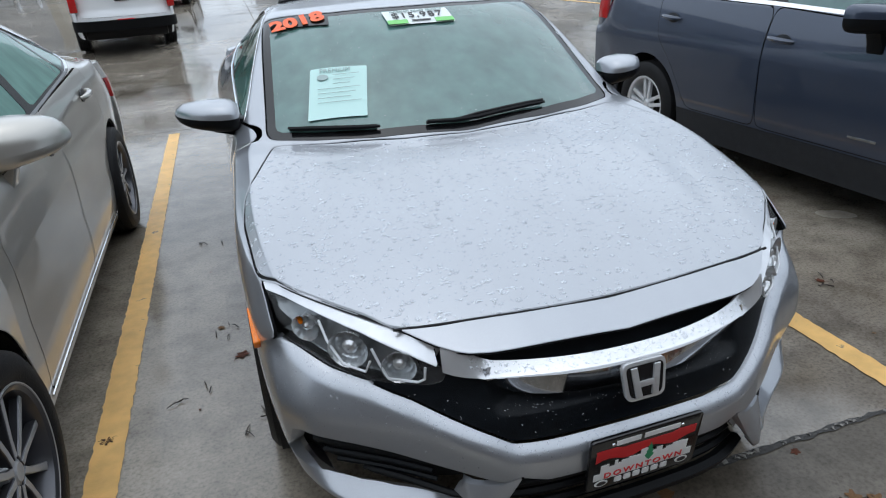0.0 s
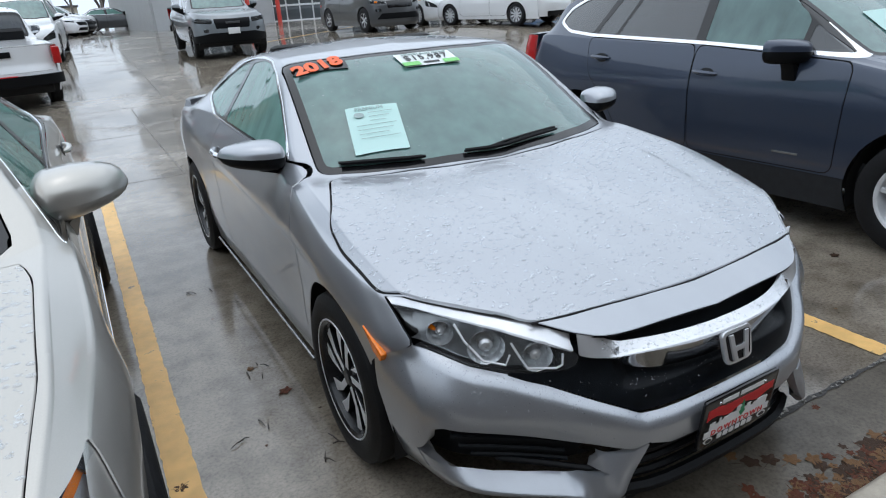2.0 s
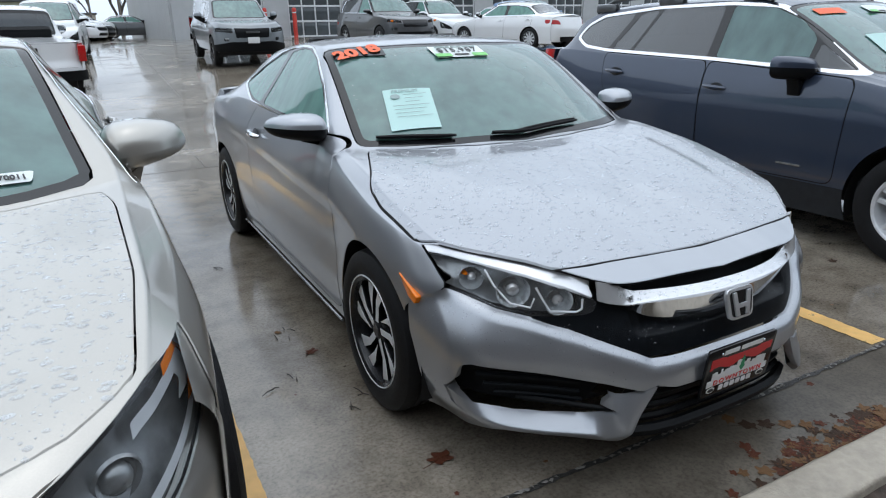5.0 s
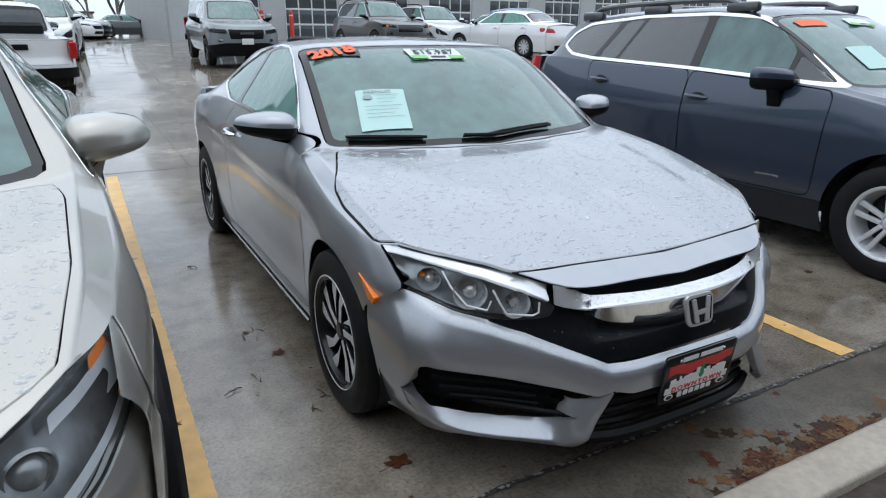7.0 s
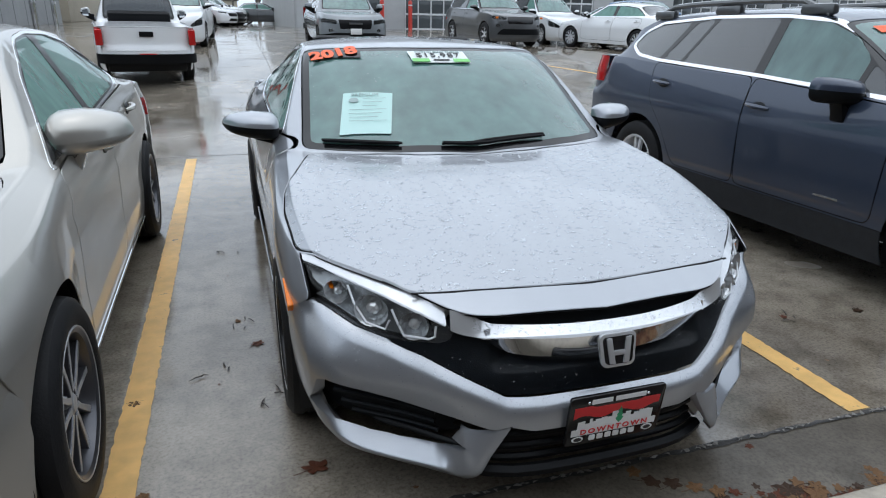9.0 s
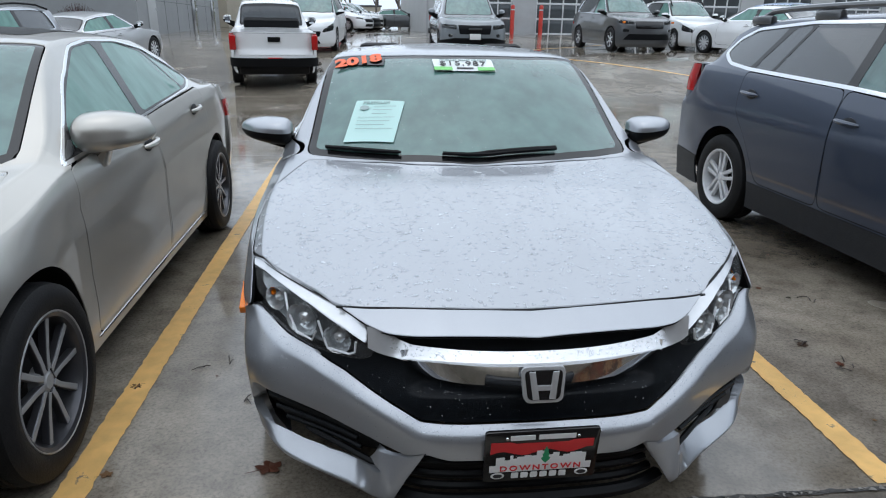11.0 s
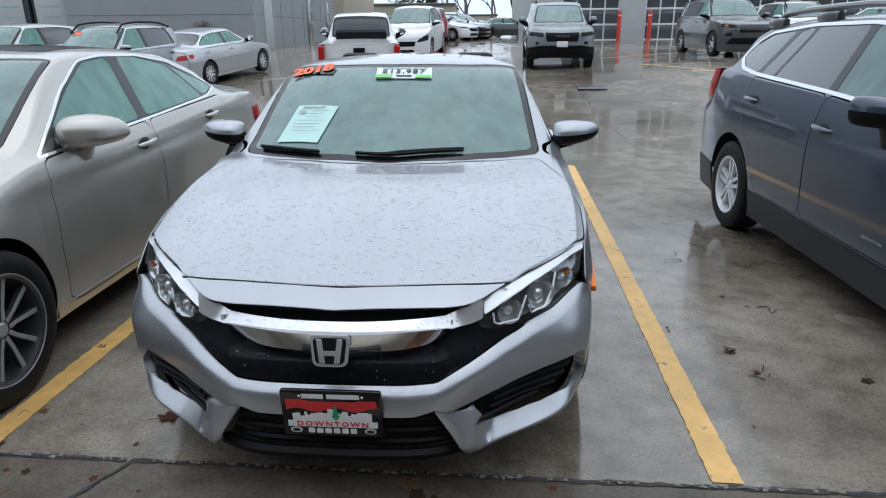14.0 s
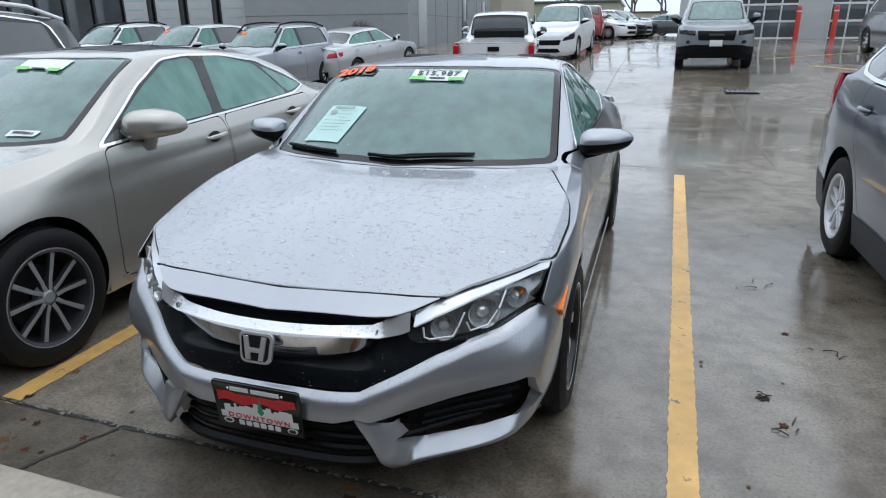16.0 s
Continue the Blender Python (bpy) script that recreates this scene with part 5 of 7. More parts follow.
    droplets(root, nose, 1500, 31, 0.0008, 0.0021, "fine rain specks on the bumper")
    droplets(root, black.keep(0.56 - black.v[:, 2]), 260, 32, 0.0008, 0.0024, "fine rain specks on the grille")
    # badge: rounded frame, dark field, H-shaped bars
    m = Matrix.Translation((0, 0.034, 0.578)) @ Matrix.Rotation(radians(78), 4, "X")
    badge = part("badge", prism(rounded([(-0.063, 0.051), (0.063, 0.051), (0.054, -0.051), (-0.054, -0.051)], 0.023, 6), 0.016, "xy", bevel=0.005), BADGE, root, "chrome badge")
    badge.matrix_basis = m
    flat("badge_field", rounded([(-0.053, 0.041), (0.053, 0.041), (0.044, -0.041), (-0.044, -0.041)], 0.016, 5), GLOSS_BLACK, badge, Matrix.Translation((0, 0, 0.0155)))
    for s in (-1, 1):
        part("badge_bar", prism([(s * 0.041, 0.038), (s * 0.024, 0.038), (s * 0.013, -0.038), (s * 0.031, -0.038)], 0.007, "xy", (0, 0, 0.0155), 0.0015), BADGE, badge)
    part("badge_bar", prism(rect(-0.02, -0.014, 0.02, 0.001), 0.006, "xy", (0, 0, 0.0155), 0.001), BADGE, badge)
    dealer_plate(root, Matrix.Translation((0, 0.006, 0.379)) @ Matrix.Rotation(radians(97), 4, "X"))
    # amber side markers on the arch edge
    for s in (-1, 1):
        outl = [(0.655, 0.655), (0.53, 0.606), (0.545, 0.578), (0.59, 0.592)]
        xm = 0.862
        bm = prism(rounded(outl, 0.008), 0.02, "yz", (s * xm - (0.02 if s < 0 else 0), 0, 0), 0.003)
        for v in bm.verts:
            v.co.x += s * 0.03 * (v.co.y - 0.6)
        part("side_marker", bm, AMBER, root, "amber side marker lamp")


COUPE = sedan(4.49, 1.385, 1.79, 2.70, 0.934, 0.318, 0.985, 0.74)
COUPE.update(
    y0=0.05, y1=4.36, under_from=0.05, hood_gap=0.008, trim_fn=coupe_trim, front_fn=coupe_front, bowp=2.8, arch=0.358, crown=0.3,
    top=[(0.05, 0.662), (0.1, 0.684), (0.19, 0.72), (0.35, 0.768), (0.6, 0.825), (0.85, 0.87), (1.05, 0.905), (1.167, 0.925), (1.25, 0.975), (1.84, 1.312), (1.95, 1.35), (2.1, 1.368), (2.5, 1.385), (3.0, 1.358), (3.5, 1.258), (3.85, 1.13), (4.1, 1.05), (4.36, 1.0)],
    xe=[(0.05, 0.72), (0.19, 0.79), (0.5, 0.815), (0.85, 0.8), (1.05, 0.79), (1.167, 0.775), (1.25, 0.772), (1.5, 0.72), (1.84, 0.634), (1.95, 0.613), (2.5, 0.572), (3.0, 0.558), (3.5, 0.57), (4.0, 0.62), (4.36, 0.62)],
    de=[(0.05, -0.044), (0.19, -0.048), (0.6, -0.05), (1.0, -0.035), (1.167, -0.02), (1.3, 0.0), (1.84, 0.015), (1.95, 0.025), (2.5, 0.045), (3, 0.05), (4.3, 0.05)],
    xb=[(0.45, 0.775), (0.54, 0.81), (0.62, 0.838), (0.75, 0.86), (0.9, 0.868), (1.2, 0.85), (1.5, 0.825), (2.4, 0.8), (3.0, 0.79), (3.5, 0.81), (4.0, 0.8), (4.4, 0.7)],
    zb=[(0.45, 0.7), (0.62, 0.762), (0.93, 0.825), (1.25, 0.895), (1.5, 0.96), (2.0, 0.98), (2.8, 1.005), (3.3, 1.01), (3.8, 0.98), (4.3, 0.93)],
    w=[(0.45, 0.825), (0.54, 0.862), (0.62, 0.876), (0.93, 0.893), (1.5, 0.885), (2.5, 0.885), (3.3, 0.893), (3.63, 0.897), (4.0, 0.87), (4.4, 0.78)],
    zw=[(0.4, 0.62), (0.93, 0.66), (1.5, 0.7), (3, 0.74), (4.4, 0.76)], sill=[(0, 0.19)], crease=[(1.0, 0.72), (1.4, 0.742), (2.0, 0.77), (2.6, 0.8), (3.3, 0.83), (3.7, 0.84)], folds=[(0.2, 0.46), (1.1, 0.6)],
    bow=[(0.05, 0.4), (0.25, 0.4), (0.6, 0.37), (1.0, 0.32), (1.167, 0.3), (1.9, 0.28), (2.6, 0.0), (3.4, -0.05), (4.36, -0.22)],
    screen=[(0, 1.185), (0.35, 1.22), (0.55, 1.28), (0.722, 1.37), (0.63, 2.03), (0.35, 1.94), (0, 1.91), (-0.35, 1.94), (-0.63, 2.03), (-0.722, 1.37), (-0.55, 1.28), (-0.35, 1.22)],
    backlight=[(-0.5, 2.98), (0.5, 2.98), (0.53, 3.75), (-0.53, 3.75)],
    dlo=[(1.52, 0.98), (2.75, 1.0), (3.0, 1.01), (3.42, 1.1), (3.22, 1.215), (2.95, 1.295), (2.68, 1.33), (2.45, 1.34), (2.25, 1.334), (2.06, 1.29), (1.81, 1.18)],
    windows=[("front_window", [(1.56, 0.997), (2.72, 1.018), (2.68, 1.3), (2.45, 1.324), (2.28, 1.318), (2.09, 1.277), (1.84, 1.168)], GLASS_SIDE), ("quarter_window", [(2.79, 1.02), (3.0, 1.03), (3.38, 1.1), (3.2, 1.198), (2.95, 1.277), (2.75, 1.3)], GLASS_SIDE)],
    doors=[("door", [(1.34, 0.28), (1.4, 0.23), (2.74, 0.23), (2.86, 0.45), (2.86, 0.9), (2.78, 1.012), (1.44, 0.985), (1.34, 0.9)])],
    hood=[(0, 0.196), (0.15, 0.198), (0.3, 0.21), (0.45, 0.23), (0.552, 0.256), (0.6, 0.32), (0.65, 0.367), (0.75, 0.477), (0.838, 0.61), (0.85, 0.85), (0.835, 0.98), (0.79, 1.07), (0.7, 1.315), (0.5, 1.245), (0.25, 1.19), (0, 1.175), (-0.25, 1.19), (-0.5, 1.245), (-0.7, 1.315), (-0.79, 1.07), (-0.835, 0.98), (-0.85, 0.85), (-0.838, 0.61), (-0.75, 0.477), (-0.65, 0.367), (-0.6, 0.32), (-0.552, 0.256), (-0.45, 0.23), (-0.3, 0.21), (-0.15, 0.198)],
    rims=(0.222, (5, "twist"), BLACK_ALLOY, ALLOY), track=1.56, belt_cut=0.93, cabin=2.05, trim=CHROME,
    mirror=(0.918, 1.6, 1.018, (0.235, 0.13, 0.12)), trim_w=0.008, handles=[(2.63, 0.86)], handle_mat=CHROME)
coupe, coupe_skin, coupe_screen = car("coupe_car", "wet metallic silver two-door coupe parked between yellow lines", "car", COUPE, SILVER, (0, 0, 0), -0.8, 1.5)


def on_screen(skin, x, y):
    """The pose of the glass under (x, y): z outwards, y up the slope."""
    d = np.hypot(skin.v[:, 0] - x, skin.v[:, 1] - y)
    i = np.argsort(d)[:4]
    w = 1 / (d[i] + 1e-4)
    p = (skin.v[i] * w[:, None]).sum(0) / w.sum()
    n = Vector((skin.n[i] * w[:, None]).sum(0)).normalized()
    r = Vector((1, 0, 0))
    r = (r - n * r.dot(n)).normalized()
    u = n.cross(r)
    return Matrix((( r.x, u.x, n.x, p[0]), (r.y, u.y, n.y, p[1]), (r.z, u.z, n.z, p[2]), (0, 0, 0, 1)))


def glass_label(name, skin, poly, mat, parent, label, lift=0.003):
    skin = skin.keep(inside_poly(poly, skin.v[:, 0], skin.v[:, 1]) + 0.12).refined().refined()
    piece = skin.keep(inside_poly(poly, skin.v[:, 0], skin.v[:, 1]))
    return skin_part(name, piece.pushed(lift), mat, parent, label)


def wipers(parent, skin, runs):
    for pts in runs:
        q = [on_screen(skin, x, y) @ Vector((0, 0, 0.012)) for x, y in pts]
        w = part("wiper", tube(q, [0.008] + [0.0095] * (len(q) - 2) + [0.006], 6), BLACK, parent)
        q2 = [on_screen(skin, x, y + 0.02) @ Vector((0, 0, 0.006)) for x, y in pts]
        part("blade", tube(q2, 0.006, 6), RUBBER, w)


def price_sticker(parent, skin, poly, at, text, big=0.06):
    glass_label("price_sticker", skin, poly, STICKER, parent, "white price sticker with green border")
    m = on_screen(skin, *at)
    w = poly[1][0] - poly[0][0]
    if text:
        letters("INTERNET SMART PRICING", w * 0.066, GREY_INK, parent, m @ Matrix.Translation((0, w * 0.135, 0.006)), "sticker_heading", bold=0.0004)
        letters(text, w * 0.21, BLACK_INK, parent, m @ Matrix.Translation((-0.004, w * 0.012, 0.006)), "price_number", bold=0.0003, spacing=1.15)
    for a, b, mt in ((-0.5, -0.2, LIME_INK), (0.22, 0.5, LIME_INK)):
        flat("sticker_band", rect(a * w, -0.215 * w, b * w, -0.105 * w), mt, parent, m, 0.005)
    flat("sticker_logo", rounded(rect(-0.13 * w, -0.165 * w, 0.15 * w, -0.125 * w), 0.004), BLACK_INK, parent, m, 0.0055)


price_sticker(coupe, coupe_screen, [(-0.132, 1.866), (0.165, 1.866), (0.172, 1.752), (-0.125, 1.752)], (0.018, 1.81), "$15,987")
glass_label("year_patch", coupe_screen, [(-0.626, 1.99), (-0.361, 1.9), (-0.371, 1.83), (-0.626, 1.9)], GLOSS_BLACK, coupe, "dark patch under the year")
letters("2018", 0.115, ORANGE_INK, coupe, on_screen(coupe_screen, -0.488, 1.905) @ Matrix.Translation((0, -0.005, 0.007)) @ Matrix.Rotation(radians(3), 4, "Z"), "year_number", bold=0.006)
glass_label("window_paper", coupe_screen, [(-0.501, 1.6), (-0.283, 1.55), (-0.346, 1.32), (-0.561, 1.375)], PAPER, coupe, "printed paper sheet behind the windscreen", 0.002)
_pm = on_screen(coupe_screen, -0.421, 1.462) @ Matrix.Rotation(radians(-10), 4, "Z")
letters("PREMIUM", 0.03, GREY_INK, coupe, _pm @ Matrix.Translation((-0.01, 0.112, 0.006)), "paper_heading")
flat("paper_print", oval(-0.06, 0.075, 0.022, 0.016, 12), GREY_INK, coupe, _pm, 0.006)
for _i in range(7):
    flat("paper_line", rect(-0.02 - 0.06 * (_i > 2), 0.085 - 0.025 * _i, 0.085 - 0.02 * (_i % 3), 0.0867 - 0.025 * _i), GREY_INK, coupe, _pm, 0.006)
wipers(coupe, coupe_screen, [[(-0.64, 1.36), (-0.56, 1.315), (-0.48, 1.285), (-0.4, 1.26), (-0.32, 1.243)], [(-0.14, 1.212), (-0.04, 1.216), (0.06, 1.226), (0.16, 1.24), (0.26, 1.255), (0.36, 1.272)]])


# black rod along the hood's front shut line, standing for the gap's shade
_xs = np.linspace(-0.55, 0.55, 61)
_ln = np.array([on_screen(coupe_skin, q, w) @ Vector((0, 0, -0.002)) for q, w in zip(_xs, smooth([(0, 0.196), (0.15, 0.198), (0.3, 0.21), (0.45, 0.23), (0.552, 0.256)], np.abs(_xs)))])
_ln[:, 2] = np.polyval(np.polyfit(_xs, _ln[:, 2], 6), _xs)
_ln[:, 1] = np.polyval(np.polyfit(_xs, _ln[:, 1], 6), _xs)
part("hood_seal", tube(_ln.tolist(), 0.0038, 6), RUBBER, coupe, "dark seal in the hood's front shut line")
droplets(coupe, COUPE["hood_skin"], 5600, 4, 0.0012, 0.0072)
# grey rods put in as the highlight along the sill edges
for _s in (-1, 1):
    part("sill_strip", tube([(_s * 0.864, y, 0.205) for y in (1.32, 2.0, 2.6, 3.2)], 0.007, 8), LAMP_GREY, coupe, "bright sill strip")
droplets(coupe, coupe_screen, 500, 5, 0.001, 0.003, "fine rain specks on the windscreen")

# ---- neighbours ----
SEDAN = sedan(4.9, 1.445, 1.82, 2.82, 1.03, 0.335, 0.985, 0.83)
SEDAN.update(
    y0=0.1, crease=[(1.1, 0.84), (1.6, 0.86), (2.5, 0.885), (3.6, 0.94), (4.3, 0.95)], arch=0.385, bowp=2.4, crown=0.3, under_from=0.6,
    top=[(0.1, 0.73), (0.16, 0.765), (0.3, 0.81), (0.6, 0.87), (0.9, 0.92), (1.1, 0.955), (1.2, 0.975), (1.28, 1.015), (1.9, 1.345), (2.0, 1.388), (2.15, 1.416), (2.7, 1.45), (3.3, 1.425), (3.8, 1.3), (4.12, 1.16), (4.3, 1.115), (4.75, 1.08)],
    xe=[(0.1, 0.72), (0.5, 0.77), (1.0, 0.775), (1.2, 0.78), (1.28, 0.775), (1.55, 0.71), (1.9, 0.61), (2.1, 0.58), (2.7, 0.56), (3.4, 0.56), (4.0, 0.62), (4.75, 0.64)],
    de=[(0.1, -0.06), (0.6, -0.055), (1.2, -0.02), (1.9, 0.01), (2.1, 0.025), (2.7, 0.05), (3.5, 0.055), (4.7, 0.05)],
    xb=[(0.5, 0.79), (0.7, 0.82), (1.1, 0.86), (1.5, 0.85), (2.5, 0.82), (3.4, 0.81), (4.0, 0.82), (4.8, 0.72)],
    zb=[(0.5, 0.79), (0.7, 0.825), (1.1, 0.88), (1.5, 0.95), (2.0, 0.965), (2.8, 1.0), (3.6, 1.04), (4.2, 1.04), (4.8, 0.98)],
    w=[(0.5, 0.85), (0.75, 0.885), (1.03, 0.91), (1.6, 0.895), (3.0, 0.9), (3.85, 0.91), (4.4, 0.86), (4.8, 0.78)], zw=[(0.4, 0.66), (1.0, 0.68), (2, 0.72), (4.8, 0.78)], sill=[(0, 0.2)],
    bow=[(0.1, 0.38), (0.5, 0.36), (1.2, 0.3), (1.95, 0.28), (2.6, 0.0), (3.6, -0.05), (4.75, -0.2)],
    screen=[(0, 1.22), (0.35, 1.255), (0.55, 1.32), (0.725, 1.425), (0.585, 2.15), (0.3, 2.04), (0, 2.0), (-0.3, 2.04), (-0.585, 2.15), (-0.725, 1.425), (-0.55, 1.32), (-0.35, 1.255)],
    backlight=[(-0.5, 3.3), (0.5, 3.3), (0.54, 4.1), (-0.54, 4.1)],
    dlo=[(1.5, 0.958), (2.8, 1.015), (3.6, 1.06), (3.9, 1.115), (3.72, 1.22), (3.4, 1.33), (3.0, 1.385), (2.6, 1.395), (2.35, 1.375), (2.05, 1.25)],
    windows=[("front_window", [(1.7, 0.998), (2.55, 1.025), (2.68, 1.378), (2.4, 1.36), (2.12, 1.25), (1.8, 1.09)], GLASS_SIDE), ("front_corner_pane", [(1.55, 0.976), (1.68, 0.985), (1.76, 1.055)], GLASS_DARK),
             ("rear_side_window", [(2.65, 1.03), (3.52, 1.075), (3.46, 1.2), (3.36, 1.305), (3.0, 1.37), (2.79, 1.382)], GLASS_SIDE), ("rear_quarter_pane", [(3.55, 1.08), (3.84, 1.12), (3.68, 1.2), (3.42, 1.295), (3.5, 1.18)], GLASS_SIDE)],
    doors=[("front_door", [(1.52, 0.27), (1.6, 0.24), (2.58, 0.24), (2.6, 0.6), (2.6, 1.005), (1.53, 0.955)]), ("rear_door", [(2.615, 0.24), (3.35, 0.24), (3.5, 0.5), (3.7, 0.75), (3.78, 1.06), (2.62, 1.007)])],
    hood=[(0, 0.2), (0.4, 0.25), (0.6, 0.33), (0.716, 0.44), (0.755, 0.8), (0.755, 1.25), (0.73, 1.36), (0.5, 1.27), (0, 1.19), (-0.5, 1.27), (-0.73, 1.36), (-0.755, 1.25), (-0.755, 0.8), (-0.716, 0.44), (-0.6, 0.33), (-0.4, 0.25)],
    kit=dict(w=[(0.18, 0.8), (0.3, 0.87), (0.55, 0.885), (0.7, 0.86), (0.8, 0.835), (0.88, 0.815)], face=[(0.18, 0.08), (0.3, 0.02), (0.55, 0.0), (0.68, 0.04), (0.75, 0.09), (0.82, 0.12), (0.88, 0.2)], side=0.8, p=2.2,
             top=[(0, 0.755), (0.4, 0.775), (0.7, 0.822), (0.8, 0.838), (1.0, 0.85)], seam=[(0, 0.68), (0.55, 0.66), (0.7, 0.585), (0.82, 0.665), (0.9, 0.72)]),
    tail_wz=[(0.25, 0.84), (0.6, 0.88), (0.85, 0.87), (1.0, 0.83)], rims=(0.238, (5, "vee"), DARK_ALLOY, MID_ALLOY), track=1.6, tyre_w=0.225, belt_cut=0.95, cabin=2.2,
    mirror=(0.91, 1.88, 1.04, (0.29, 0.16, 0.17)), mirror_low=CHAMPAGNE, mirror_stem="foot", mirror_split=-0.3, handles=[(2.46, 0.89), (3.46, 0.945)],
    front_parts=[("headlight", [(0.42, 0.7), (0.6, 0.79), (0.7, 0.82), (0.83, 0.845), (0.87, 0.76), (0.84, 0.69), (0.76, 0.635), (0.62, 0.595), (0.45, 0.585)], LENS, 0.003, True), ("grille", [(-0.3, 0.3), (0.3, 0.3), (0.22, 0.5), (0.4, 0.74), (-0.4, 0.74), (-0.22, 0.5)], GLOSS_BLACK, -0.02, False)])
sedan_near, _sk, sedan_screen = car("sedan_car", "wet warm silver sedan with sunroof and chrome window trim", "car", SEDAN, CHAMPAGNE, (-2.41, -0.42, 0), 0, 1.2)
LAMP_OUT = [(0.42, 0.7), (0.6, 0.79), (0.7, 0.82), (0.83, 0.845), (0.87, 0.76), (0.84, 0.69), (0.76, 0.635), (0.62, 0.595), (0.45, 0.585)]
LAMP_FOOT = [(0.4, 0.585), (0.45, 0.585), (0.62, 0.595), (0.76, 0.635), (0.84, 0.69), (0.87, 0.76)]
for _s in (-1, 1):
    _k = SEDAN["kit"]
    _h = new("headlight_inside")
    _h.parent = sedan_near
    _lp = SEDAN["lamp_skin"].refined()
    _lp = _lp.keep(_lp.v[:, 0] * _s)
    skin_part("housing", _lp.pushed(-0.03), LAMP_DARK, _h)
    _lq = lambda k: (np.abs(k.v[:, 0]), k.v[:, 2], inside_poly(LAMP_OUT, np.abs(k.v[:, 0]), k.v[:, 2]))
    _x, _z, _f = _lq(_lp)
    skin_part("lamp_seal", _lp.keep(0.012 - _f).pushed(-0.003), GLOSS_BLACK, _h)
    _over = _z - smooth(LAMP_FOOT, _x)
    skin_part("light_strip", _lp.keep(np.minimum(0.026 - np.abs(_over - 0.036) * 2.4, 0.83 - _x)).pushed(-0.014), ALLOY, _h)
    skin_part("light_strip", _lp.keep(np.minimum(np.minimum(0.012 - np.abs(_f - 0.05), _x - 0.7), _z - 0.735)).pushed(-0.012), ALLOY, _h)
    skin_part("amber_reflector", _lp.keep(np.minimum(np.minimum(0.012 - np.abs(_f - 0.027), _x - 0.77), np.minimum(_z - 0.715, 0.835 - _z))).pushed(-0.01), AMBER, _h)
    for _x, _z, _r in ((0.66, 0.715, 0.04), (0.54, 0.68, 0.038)):
        _b = part("projector", lathe([(_r * 1.12, 0.004), (_r, -0.002), (_r * 0.9, 0.01), (_r * 0.75, 0.012), (_r * 0.7, 0.0), (_r * 0.4, -0.012), (0.002, -0.016)], 24, "y"), LAMP_GREY, _h)
        _b.matrix_basis = Matrix.Translation((_s * _x, float(kit_y(_k, _x, _z)) + 0.03, _z)) @ Matrix.Rotation(_s * radians(25), 4, "Z")
price_sticker(sedan_near, sedan_screen, [(-0.02, 1.97), (0.3, 1.99), (0.3, 1.885), (-0.02, 1.865)], (0.14, 1.925), "")
glass_label("stock_label", sedan_screen, [(0.42, 1.4), (0.57, 1.442), (0.565, 1.396), (0.42, 1.354)], STICKER, sedan_near, "white stock number label")
letters("29970011", 0.028, BLACK_INK, sedan_near, on_screen(sedan_screen, 0.494, 1.4) @ Matrix.Translation((0, 0.004, 0.007)) @ Matrix.Rotation(radians(9), 4, "Z"), "stock_figures", bold=0.0008)
droplets(sedan_near, SEDAN["hood_skin"], 5200, 6, 0.0014, 0.0076, label="clear rain droplets beaded on the paint")
_sr = SEDAN["whole"].keep(np.minimum(inside_poly(rounded(rect(-0.43, 2.3, 0.43, 3.0), 0.06), SEDAN["whole"].v[:, 0], SEDAN["whole"].v[:, 1]), SEDAN["whole"].v[:, 2] - 1.2))
skin_part("sunroof", _sr.pushed(0.002), GLOSS_BLACK, sedan_near)
for _s in (-1, 1):
    part("sill_strip", tube([(_s * (side_x(SEDAN["whole"], y, 0.27) + 0.002), y, 0.262) for y in (1.5, 2.0, 2.6, 3.2, 3.4)], 0.005, 6), CHROME, sedan_near, "thin chrome sill strip")
wipers(sedan_near, sedan_screen, [[(-0.55 + 0.12 * k, 1.36 - 0.02 * k) for k in range(6)], [(0.0, 1.232), (0.1, 1.237), (0.2, 1.247), (0.28, 1.256)]])

